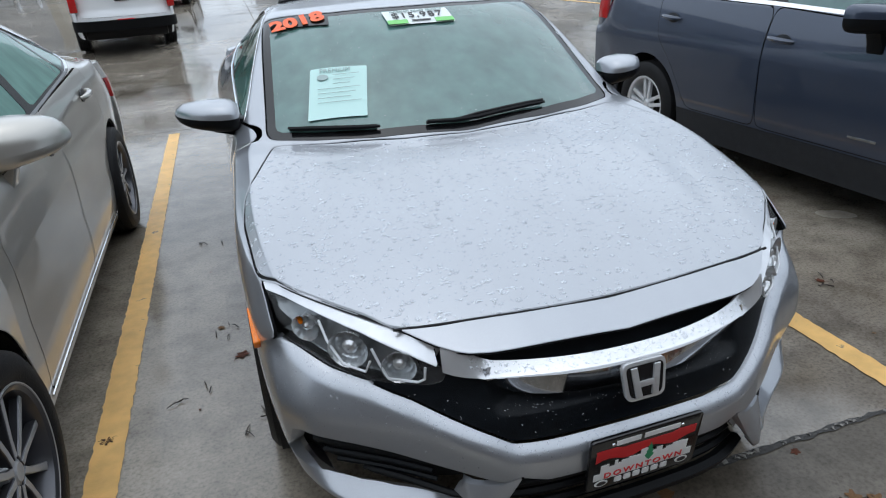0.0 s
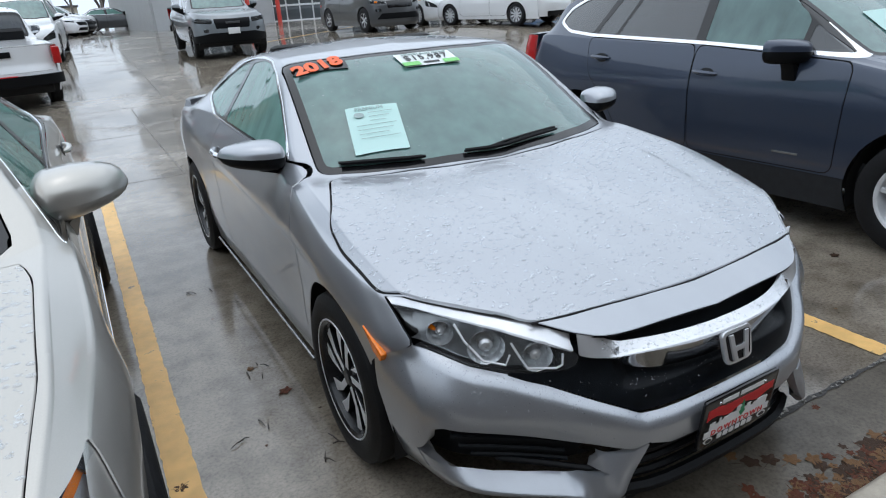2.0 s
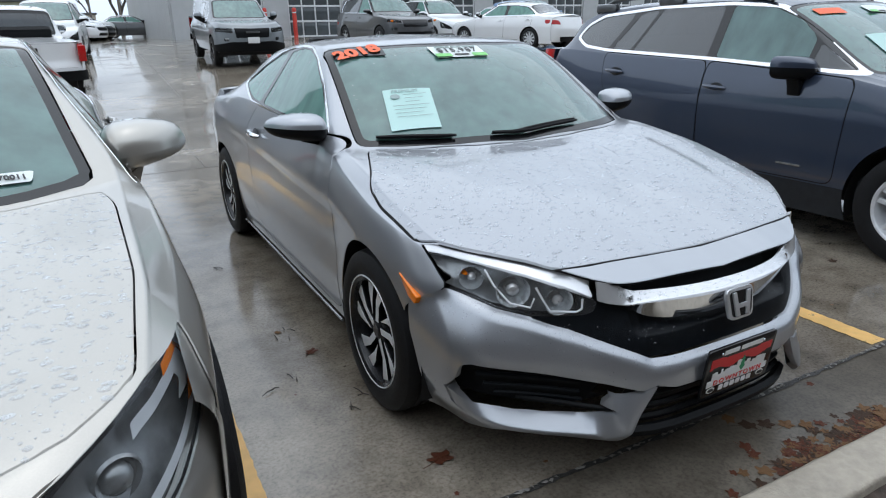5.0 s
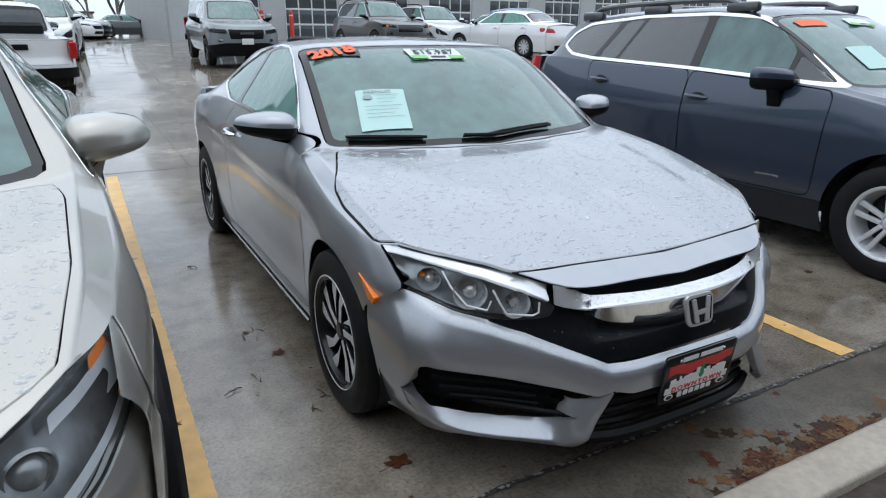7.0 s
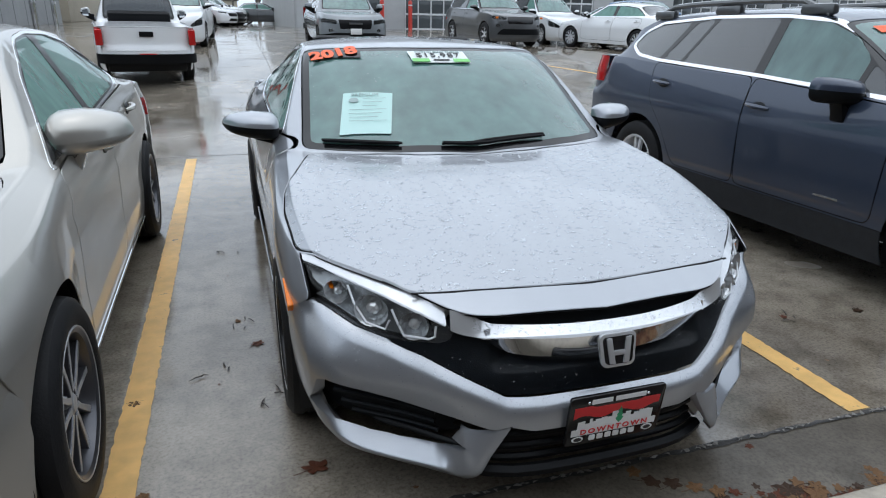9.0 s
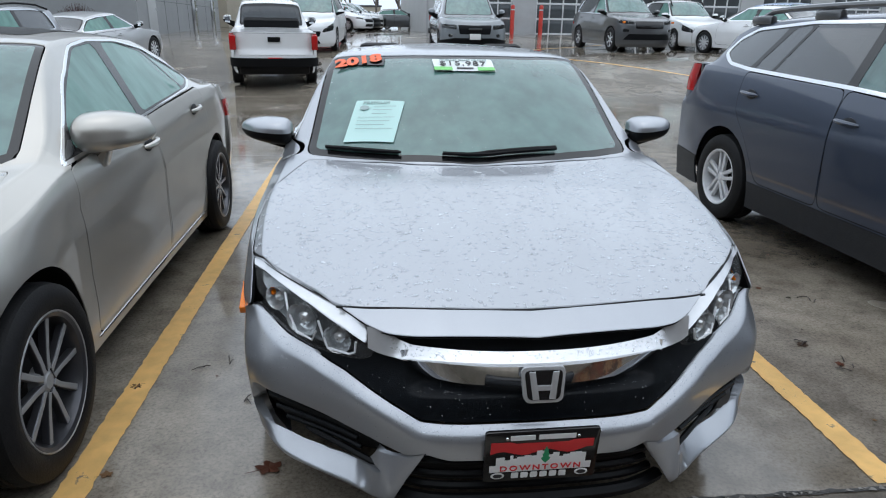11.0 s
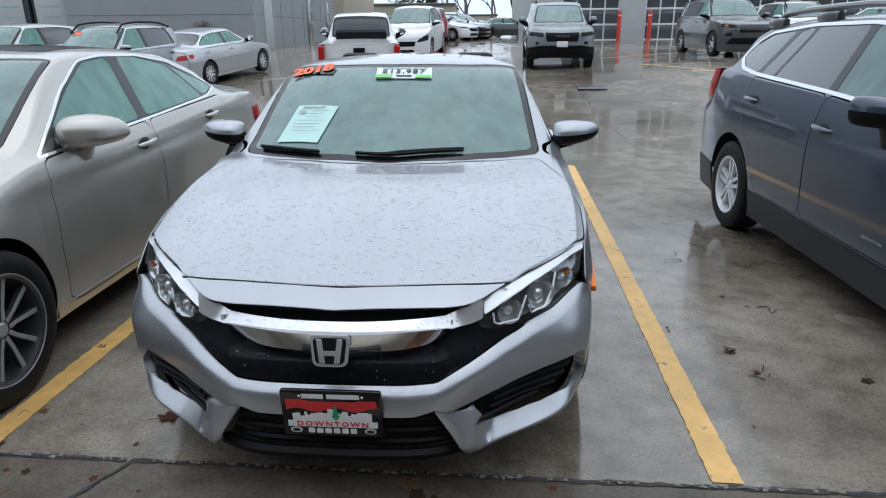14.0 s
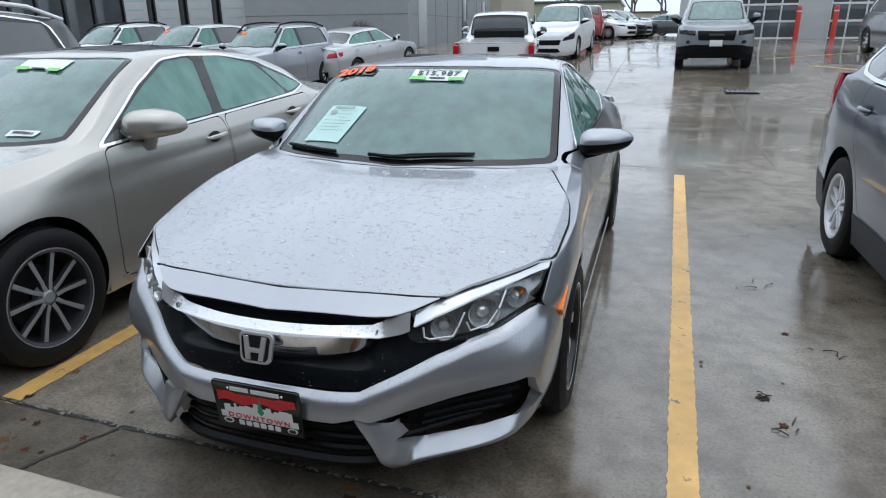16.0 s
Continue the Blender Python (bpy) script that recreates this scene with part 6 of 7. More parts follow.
ESTATE = sedan(4.82, 1.62, 1.84, 2.745, 0.93, 0.345, 1.09, 0.94, "wagon")
ESTATE.update(
    top=[(0.08, 0.84), (0.2, 0.89), (0.45, 0.96), (0.8, 1.015), (1.05, 1.055), (1.15, 1.08), (1.25, 1.13), (1.85, 1.49), (1.97, 1.545), (2.2, 1.59), (2.7, 1.62), (3.4, 1.612), (3.95, 1.575), (4.15, 1.51), (4.45, 1.2), (4.66, 1.02)], tail_wz=[(0.3, 0.82), (0.65, 0.865), (1.05, 0.865), (1.2, 0.84)],
    xe=[(0.08, 0.72), (0.6, 0.79), (1.15, 0.81), (1.3, 0.8), (1.55, 0.745), (1.85, 0.675), (2.2, 0.64), (3.0, 0.62), (3.9, 0.61), (4.3, 0.66), (4.7, 0.68)],
    xb=[(0.4, 0.83), (0.7, 0.87), (1.2, 0.88), (2.0, 0.86), (3.4, 0.85), (4.2, 0.83), (4.7, 0.74)],
    zb=[(0.4, 0.88), (0.8, 0.95), (1.2, 1.03), (1.5, 1.08), (2.5, 1.13), (3.5, 1.165), (4.2, 1.2), (4.7, 1.1)], zw=[(0.2, 0.75), (1, 0.8), (4.8, 0.85)],
    bow=[(0.08, 0.38), (0.6, 0.33), (1.15, 0.26), (1.95, 0.2), (2.6, 0.0), (3.6, -0.05), (4.66, -0.2)],
    screen=[(0, 1.18), (0.4, 1.22), (0.6, 1.27), (0.745, 1.36), (0.655, 2.06), (0.3, 1.98), (0, 1.95), (-0.3, 1.98), (-0.655, 2.06), (-0.745, 1.36), (-0.6, 1.27), (-0.4, 1.22)],
    backlight=[(-0.55, 4.1), (0.55, 4.1), (0.6, 4.4), (-0.6, 4.4)], glass_rear=GLASS_DARK,
    dlo=[(1.34, 1.085), (2.5, 1.148), (3.6, 1.19), (3.9, 1.22), (4.08, 1.3), (4.02, 1.42), (3.85, 1.5), (3.2, 1.55), (2.5, 1.555), (2.1, 1.525), (1.85, 1.43)],
    windows=[("front_window", [(1.75, 1.13), (2.45, 1.165), (2.47, 1.53), (2.15, 1.51), (1.9, 1.42), (1.75, 1.31)], GLASS_GREY), ("front_corner_pane", [(1.42, 1.11), (1.71, 1.125), (1.71, 1.28)], GLASS_DARK),
             ("rear_side_window", [(2.53, 1.168), (3.3, 1.2), (3.15, 1.53), (2.55, 1.535)], GLASS_DARK), ("rear_door_pane", [(3.33, 1.2), (3.55, 1.212), (3.38, 1.5), (3.19, 1.525)], GLASS_DARK), ("cargo_window", [(3.6, 1.215), (3.88, 1.24), (4.04, 1.31), (3.98, 1.41), (3.82, 1.475), (3.45, 1.51)], GLASS_DARK)],
    doors=[("front_door", [(1.42, 0.41), (2.49, 0.41), (2.5, 0.8), (2.49, 1.145), (1.38, 1.07)]), ("rear_door", [(2.505, 0.41), (3.17, 0.41), (3.36, 0.7), (3.55, 0.9), (3.6, 1.185), (2.5, 1.147)])],
    handles=[(2.38, 0.965), (3.42, 1.035)], handle_mat=BLUE_GREY, mirror=(0.955, 1.77, 1.122, (0.255, 0.13, 0.15)), mirror_stem="foot", mirror_boxy=True, belt_cut=1.06, cabin=2.0, rails=(2.2, 4.0), rail_mat=GREY_P, trim_w=0.022,
    cladding=[(0, 0.36), (0.5, 0.36), (1.4, 0.395), (3.3, 0.4), (4.3, 0.46), (5, 0.48)], rims=(0.225, (5, "pair"), ALLOY, ALLOY), arch=0.41,
    tail_parts=[("tail_light", [(0.62, 0.97), (1.1, 0.97), (1.1, 1.2), (0.7, 1.2)], RED_LENS, 0.006, True)],
    tail=[(0.3, 0.08), (0.45, 0.02), (0.65, 0.0), (0.9, 0.06), (1.05, 0.1), (1.2, 0.16)])
estate, _sk, estate_screen = car("estate_car", "dark blue-grey estate car with roof rails on wet concrete", "car", ESTATE, BLUE_GREY, (3.32, -0.27, 0), 0, 1.1)
price_sticker(estate, estate_screen, [(-0.1, 1.88), (0.2, 1.88), (0.2, 1.79), (-0.1, 1.79)], (0.05, 1.835), "")
glass_label("year_patch", estate_screen, [(-0.55, 1.95), (-0.33, 1.89), (-0.33, 1.82), (-0.55, 1.88)], ORANGE_INK, estate, "orange year sticker")
glass_label("window_paper", estate_screen, [(-0.45, 1.62), (-0.22, 1.58), (-0.25, 1.37), (-0.48, 1.42)], PAPER, estate, "printed paper sheet")
for _s in (-1, 1):
    for _y in (2.3, 3.1, 3.85):
        part("rail_foot", box((0.06, 0.26, 0.07), (_s * 0.605, _y, 1.585 - 0.03 * (_y > 3.5)), 0.02), GREY_P, estate)
    part("model_name_bar", box((0.004, 0.17, 0.014), (_s * 0.912, 1.72, 0.5), 0.001), LAMP_GREY, estate)


# ---- vehicles further off ----
def truck_spec(cap):
    t = sedan(5.39, 1.79, 1.89, 3.24, 0.93, 0.385, 1.16, 1.08, "wagon")
    bed = 1.2
    t["top"] = [(0.08, 0.95), (0.2, 1.05), (0.5, 1.1), (1.0, 1.14), (1.35, 1.18), (1.45, 1.24), (2.0, 1.64), (2.12, 1.7), (2.5, 1.77), (3.3, 1.76), (3.45, 1.73)]
    t["top"] += [(4.2, 1.78), (5.1, 1.76), (5.28, 1.68)] if cap else [(3.5, 1.66), (3.68, 1.24), (3.74, bed), (5.28, bed)]
    t["fine"] = [] if cap else np.linspace(3.46, 3.76, 14)
    t["xe"] = [(0.08, 0.74), (0.6, 0.82), (1.4, 0.76), (2.1, 0.66), (3.4, 0.65)] + ([(5.28, 0.68)] if cap else [(3.68, 0.74), (3.76, 0.86), (5.28, 0.86)])
    t["de"] = [(0.08, -0.05), (0.6, -0.03), (1.4, 0.0), (2.1, 0.04), (3.4, 0.05)] + ([(5.28, 0.05)] if cap else [(3.7, 0.02), (5.28, 0.004)])
    t["zb"] = [(0.4, 0.98), (0.8, 1.06), (1.5, 1.12), (3.4, 1.16), (5.3, 1.17)]
    t["zw"] = [(0.2, 0.85), (5.3, 0.9)]
    t["sill"] = [(0, 0.36)]
    t["bow"] = [(0.08, 0.36), (0.6, 0.3), (1.4, 0.18), (2.1, 0.12), (2.6, 0), (5.3, 0)]
    t["screen"] = [(0, 1.38), (0.5, 1.44), (0.72, 1.52), (0.62, 2.13), (0, 2.06), (-0.62, 2.13), (-0.72, 1.52), (-0.5, 1.44)]
    t["backlight"] = [(-0.6, 5.12), (0.6, 5.12), (0.6, 5.25), (-0.6, 5.25)] if cap else [(-0.66, 3.47), (0.66, 3.47), (0.72, 3.67), (-0.72, 3.67)]
    t["dlo"] = [(1.75, 1.185), (3.4, 1.21), (3.36, 1.63), (2.3, 1.65)]
    t["windows"] = [("front_window", [(1.85, 1.22), (2.65, 1.23), (2.62, 1.62), (2.35, 1.62)], GLASS_DARK), ("rear_side_window", [(2.73, 1.23), (3.35, 1.24), (3.3, 1.6), (2.7, 1.62)], GLASS_DARK)]
    t["doors"] = [("front_door", [(1.6, 0.5), (2.68, 0.5), (2.7, 1.18), (1.6, 1.12)]), ("rear_door", [(2.72, 0.5), (3.4, 0.5), (3.42, 1.19), (2.72, 1.18)])]
    t["handles"] = [(2.5, 1.05), (3.28, 1.07)]
    t["mirror"] = (1.05, 1.95, 1.25, (0.2, 0.12, 0.22))
    t["belt_cut"], t["cabin"] = 1.15, 2.3
    t["tail"] = [(0.5, 0.02), (0.7, 0.0), (0.9, 0.06), (bed, 0.07)]
    t["tail_side"], t["tail_start"] = 0.3, 5.1
    t["tail_wz"] = [(0.5, 0.9), (1.2, 0.9)]
    t["tail_parts"] = [("tail_light", [(0.8, 0.88), (1.1, 0.88), (1.1, 1.17), (0.8, 1.17)], RED_LENS, 0.01, True), ("bumper_step", [(-1, 0.45), (1, 0.45), (1, 0.68), (-1, 0.68)], BLACK, 0.03, False), ("tailgate", [(-0.77, 0.74), (0.77, 0.74), (0.77, 1.18), (-0.77, 1.18)], WHITE_P, 0.006, False)]
    t["rims"] = (0.225, (6, "single"), BLACK_ALLOY, DARK_ALLOY)
    t["kit"]["w"][0] = (0.4, 0.8)
    t["kit"]["face"] = [(0.4, 0.06), (0.5, 0.02), (0.62, 0.0), (0.85, 0.01), (1.0, 0.05), (1.05, 0.1), (1.14, 0.2)]
    t["front_parts"] = [("grille", [(-0.42, 0.74), (0.42, 0.74), (0.46, 0.98), (-0.46, 0.98)], BLACK, 0.004, False), ("headlight", [(0.5, 0.86), (0.92, 0.9), (0.92, 1.0), (0.5, 0.98)], LENS, 0.004, True), ("lower_guard", [(-0.95, 0.4), (0.95, 0.4), (0.95, 0.56), (0.55, 0.64), (-0.55, 0.64), (-0.95, 0.56)], BLACK, 0.01, False), ("fog_lamp", [(0.6, 0.66), (0.72, 0.66), (0.72, 0.74), (0.6, 0.74)], LENS, 0.004, True)]
    return t


def park(name, label, cat, spec, mat, x, y, yaw, detail=0.42, **more):
    """Stand a vehicle on the sloping lot; (x, y) is the middle of its front end."""
    f = Vector((math.sin(radians(yaw)), -math.cos(radians(yaw))))
    L = spec["length"]
    a, b = lot_height(y - f.y * 0.9, x - f.x * 0.9), lot_height(y - f.y * (L - 1.1), x - f.x * (L - 1.1))
    pitch = math.degrees(math.atan2(b - a, L - 2.0))
    s = dict(spec, **more)
    root, _, scr = car(name, label, cat, s, mat, (x, y, a - 0.9 * math.tan(radians(pitch))), yaw, detail)
    root.matrix_basis = pose(x, y, a - 0.9 * math.tan(radians(pitch)), 0, 0, yaw) @ Matrix.Rotation(radians(pitch), 4, "X")
    return root, scr


pick, _ = park("pickup_truck", "white pickup truck seen from behind on wet concrete", "pickup", truck_spec(False), WHITE_P, -3.0, 18.5, 188, 0.6)
for _s in (-1, 1):
    part("tail_light", box((0.13, 0.12, 0.3), (_s * 0.845, 5.33, 1.0), 0.02), RED_LENS, pick)
part("number_plate", box((0.3, 0.01, 0.15), (0, 5.395, 0.62), 0.004), RED_INK, pick)
part("plate_print", box((0.2, 0.012, 0.04), (0, 5.395, 0.62), 0.002), WHITE_INK, pick)
part("tailgate_handle", box((0.26, 0.03, 0.1), (0, 5.345, 1.06), 0.01), BLACK, pick)
grey_truck, _ = park("pickup_truck", "cement grey pickup with camper shell facing out", "pickup", truck_spec(True), CEMENT, 2.68, 16.7, -2, 0.6, rails=(2.4, 3.4))
part("number_plate", box((0.3, 0.01, 0.15), (0, -0.03, 0.68), 0.004), WHITE_INK, grey_truck)
part("brand_bar", box((0.36, 0.01, 0.05), (0, -0.012, 0.88), 0.004), GREY_P, grey_truck)
SUV = sedan(4.83, 1.8, 1.92, 2.79, 0.93, 0.385, 1.15, 1.05, "wagon")
SUV["front_parts"] = [("headlight", [(0.5, 0.86), (0.93, 0.9), (0.93, 1.0), (0.5, 0.95)], LENS, 0.004, True), ("grille", [(-0.46, 0.74), (0.46, 0.74), (0.48, 0.96), (-0.48, 0.96)], GLOSS_BLACK, 0.004, False), ("lower_intake", [(-0.8, 0.4), (0.8, 0.4), (0.66, 0.58), (-0.66, 0.58)], BLACK, 0.004, False), ("fog_lamp", [(0.66, 0.64), (0.82, 0.64), (0.82, 0.72), (0.66, 0.72)], LENS, 0.004, True)]
offroader, _ = park("suv_car", "dark grey off-road estate with alloy wheels", "suv", SUV, GREY_P, 8.7, 19.0, 3, 0.6, rims=(0.23, (6, "single"), DARK_ALLOY, ALLOY), rails=(2.0, 4.1))
for _s in (-1, 1):
    part("turn_lamp", box((0.09, 0.05, 0.06), (_s * 0.83, 0.2, 0.93), 0.015), AMBER, offroader)
CROSSOVER = sedan(4.6, 1.7, 1.85, 2.69, 0.92, 0.36, 1.08, 0.98, "wagon")
park("suv_car", "white compact suv facing out of its bay", "suv", CROSSOVER, WHITE_P, 11.6, 20.6, 0, 0.5, rails=(1.9, 3.9))
park("suv_car", "white compact suv parked past the white pickup", "suv", CROSSOVER, WHITE_P, -2.15, 20.3, -5, 0.42)
SALOON = sedan(4.85, 1.45, 1.84, 2.82, 0.96, 0.33, 0.97, 0.8)
park("sedan_car", "silver saloon seen from behind by the grey wall", "car", SALOON, PALE_SILVER, -7.0, 20.0, 168, 0.5)
crossover, crossover_screen = park("suv_car", "silver compact suv with orange sticker in the back row", "suv", CROSSOVER, SILVER, -8.9, 11.9, -8, 0.5, rails=(1.9, 3.9))
glass_label("year_patch", crossover_screen, [(-0.55, 1.98), (-0.3, 1.9), (-0.3, 1.8), (-0.55, 1.88)], ORANGE_INK, crossover, "orange year sticker")
wag, wscr = park("suv_car", "silver crossover with orange sticker in the back row", "suv", CROSSOVER, PALE_SILVER, -11.9, 12.6, -8, 0.42)
glass_label("year_patch", wscr, [(-0.55, 2.05), (-0.3, 1.97), (-0.3, 1.85), (-0.55, 1.93)], ORANGE_INK, wag, "orange year sticker")
park("suv_car", "white crossover in the back row of the lot", "suv", CROSSOVER, WHITE_P, -15.4, 13.5, -8, 0.4, rails=(1.9, 3.9))
park("suv_car", "dark grey suv with silver roof rails beside the sedan", "suv", SUV, GREY_P, -5.25, -0.35, 0, 0.6, rails=(1.9, 4.2), rail_mat=ALLOY)
park("sedan_car", "white saloon seen from behind on the wet lot", "car", SALOON, WHITE_P, 11.0, 19.9, 195, 0.5)
park("sedan_car", "silver saloon parked before the workshop", "car", SALOON, SILVER, 14.2, 25.6, 195, 0.4)
park("suv_car", "light blue suv parked before the workshop", "suv", CROSSOVER, LIGHT_BLUE, 16.2, 19.9, 8, 0.4)
for _nm, _lb, _sp, _mt, _x, _y, _w in (("suv_car", "red suv in the far row", CROSSOVER, RED_P, -2.1, 37.0, 180), ("sedan_car", "white saloon in the far row", SALOON, WHITE_P, 0.2, 35.5, 62), ("sedan_car", "black saloon in the far row", SALOON, BLACK_P, 0.7, 38.6, 62), ("suv_car", "white suv in the far row", CROSSOVER, WHITE_P, 1.0, 42, 64), ("suv_car", "black suv in the far row", CROSSOVER, BLACK_P, 1.3, 45.2, 64), ("sedan_car", "dark grey saloon across the far aisle", SALOON, GREY_P, 4.8, 47.5, 88), ("sedan_car", "silver saloon at the far end", SALOON, SILVER, 3.0, 58, 85), ("suv_car", "white suv at the far end", CROSSOVER, WHITE_P, 7.6, 60, 85), ("sedan_car", "grey saloon at the far end", SALOON, CEMENT, 0.2, 63, 80)):
    park(_nm, _lb + " of the lot", "car", _sp, _mt, _x, _y, _w, 0.3)


# ---- workshop with glazed doors ----
def wall_block(name, x0, x1, y0, y1, z0, z1, mat, label, cat="wall", parent=None):
    ob = part(name, box((x1 - x0, y1 - y0, z1 - z0), ((x0 + x1) / 2, (y0 + y1) / 2, (z0 + z1) / 2)), mat, parent, flat=True)
    return tagged(ob, label, cat, kind="structure")


WY, WX, DOOR, PIER, ZB = 34.7, 9.12, 3.05, 1.32, 1.1
wall_block("wall_1", WX - PIER - DOOR - 1.5, 60, WY, WY + 0.4, 5.1, 9, WALL_LIGHT, "light grey panel wall over the workshop doors")
_edges = [WX - PIER - DOOR - 1.5]
for _i in range(-1, 9):
    _a = WX + _i * (DOOR + PIER)
    wall_block("wall_%d" % (_i + 3), _edges[-1], _a, WY, WY + 0.4, ZB - 0.3, 5.1, WALL_LIGHT, "light grey pier between workshop doors")
    _edges.append(_a + DOOR)
    d = thing("garage_door", "glazed sectional workshop door in an aluminium frame", "door", "workshop doors", "structure")
    d.location = (_a, WY + 0.12, ZB)
    for _r in range(6):
        part("rail", box((DOOR, 0.07, 0.1), (DOOR / 2, 0, _r * 0.78 + 0.05), 0.01), FRAME_ALU, d)
        if _r < 5:
            for _c in range(4):
                _w = (DOOR - 0.1) / 4
                part("pane", box((_w - 0.06, 0.02, 0.7), (0.05 + _w * (_c + 0.5), 0.01, _r * 0.78 + 0.44), 0.003), PANE_DARK, d)
    for _c in range(5):
        part("stile", box((0.075, 0.06, 3.95), (0.04 + _c * (DOOR - 0.08) / 4, 0.0, 2.0), 0.008), FRAME_ALU, d)
wall_block("wall_20", _edges[0] - 0.1, _edges[0] + 0.3, WY + 0.1, WY + 22, ZB - 0.3, 9, WALL_LIGHT, "light grey side wall of the workshop")
for _x in (WX - PIER - 0.12, WX + 0.12):
    b = thing("bollard", "red sleeved steel bollard before the workshop", "bollard", "red bollards")
    b.location = (_x, WY - 0.6, lot_height(WY - 0.6, _x))
    part("sleeve", lathe([(0.11, 0.0), (0.11, 1.38), (0.105, 1.42), (0.06, 1.47), (0.001, 1.48)], 20, "z"), RED_POST, b)
    part("stripe", lathe([(0.112, 1.2), (0.112, 1.26)], 20, "z"), FRAME_ALU, b)

# ---- grey panelled building with a shop front ----
wall_block("wall_30", -16.2, -8.5, 24.8, 25.2, 0.6, 8.5, WALL_GREY, "grey metal panel wall of a neighbouring building")
side = wall_block("wall_31", -8.9, -8.5, 25.2, 39.5, 0.6, 8.5, WALL_GREY, "grey panel side wall with service doors")
SEAM = material("panel_joint", (0.12, 0.125, 0.13), 0.7)
for _z in (2.3, 4.1, 5.9):
    part("panel_joint", box((7.7, 0.012, 0.02), (-12.35, 24.797, _z)), SEAM, bpy.data.objects["wall_30"], flat=True)
    part("panel_joint", box((0.012, 14.3, 0.02), (-8.497, 32.35, _z)), SEAM, side, flat=True)
for _k in range(7):
    part("panel_joint", box((0.012, 0.02, 7.6), (-8.497, 26.6 + 1.9 * _k, 4.7)), SEAM, side, flat=True)
for _y, _w, _mt in ((26.6, 1.05, WALL_LIGHT), (33.5, 0.9, GREY_P), (37.8, 0.9, GREY_P)):
    dd = thing("service_door", "flush metal service door in the grey wall", "door", "", "structure")
    dd.location = (-8.5, _y, lot_height(_y, -8.5))
    part("leaf", box((0.05, _w, 2.1), (0.005, 0, 1.05), 0.01), _mt, dd)
    part("frame", box((0.03, _w + 0.14, 2.17), (0.0, 0, 1.085), 0.005), WALL_GREY, dd)
    part("handle", box((0.06, 0.04, 0.12), (0.05, _w * 0.4, 1.0), 0.01), FRAME_ALU, dd)
shop = thing("shop_front", "dark glazed shop front with posters in its panes", "shopfront", "", "structure")
shop.location = (-16.2, 25.4, 0.8)
for _k in range(9):
    part("pane", box((1.72, 0.02, 3.4), (-1.8 * _k - 0.9, 0.05, 1.9), 0.003), PANE_DARK, shop)
    part("mullion", box((0.09, 0.12, 3.8), (-1.8 * _k - 1.8, 0, 1.9), 0.01), GLOSS_BLACK, shop)
for _z in (0.15, 2.75, 3.7):
    part("transom", box((16.2, 0.12, 0.12), (-8.1, -0.005, _z), 0.01), GLOSS_BLACK, shop)
for _k in range(4):
    p = part("poster", box((1.3, 0.01, 2.3), (-0.95 - 1.8 * _k, -0.02, 1.5), 0.002), WALL_LIGHT, shop)
    for _j in range(5):
        part("poster_print", box((1.1 - 0.15 * (_j % 3), 0.012, 0.09), (-0.95 - 1.8 * _k, -0.022, 2.3 - 0.4 * _j), 0.002), GREY_INK, p)
wall_block("wall_32", -33, -16.2, 25.3, 25.8, 4.7, 8.5, WALL_GREY, "grey panel wall over the shop front")
wall_block("wall_33", -33, -16.3, 30.0, 30.4, 0.6, 8.5, GREY_P, "dark wall inside the shop")
wall_block("wall_34", -33, -8.6, 25.6, 39.5, 8.5, 8.7, WALL_GREY, "flat roof of the grey building", "roof")

# ---- beyond the lot ----
BEIGE = material("beige_render", (0.4, 0.36, 0.29), 0.7, var=0.05, scale=2, mottle=0.06, mscale=0.3)
OLIVE = material("olive_siding", (0.28, 0.28, 0.2), 0.7, var=0.05, scale=2, mottle=0.06, mscale=0.3)


def building(label, x0, x1, y0, y1, h, mat, storeys=1):
    b = thing("building", label, "building")
    z = 1.2
    b.location = (x0, y0, z)
    w, d = x1 - x0, y1 - y0
    part("wall", box((w, d, h), (w / 2, d / 2, h / 2), 0.03), mat, b)
    part("roof", box((w + 0.4, d + 0.4, 0.25), (w / 2, d / 2, h + 0.12), 0.05), GREY_P, b)
    for k in range(int(w // 3)):
        win = part("window", box((1.3, 0.06, 1.1), (1.8 + 3 * k, -0.01, h * 0.5), 0.02), PANE_DARK, b)
        part("window_frame", box((1.45, 0.04, 1.25), (1.8 + 3 * k, 0.0, h * 0.5), 0.02), FRAME_ALU, win)


building("beige rendered hall with a flat roof", -17, -9.2, 46, 60, 6.5, BEIGE)
building("low olive shed with a shallow roof", -14, -2.5, 75, 90, 3.4, OLIVE)
building("long low tan building far behind the cars", -4, 3, 105, 120, 3.0, BEIGE)

BARK = material("wet_bark", (0.06, 0.05, 0.042), 0.8, var=0.2, scale=20, bump=0.3, bscale=60)
NEEDLE = material("dark_conifer", (0.035, 0.048, 0.032), 0.8, var=0.3, scale=6)


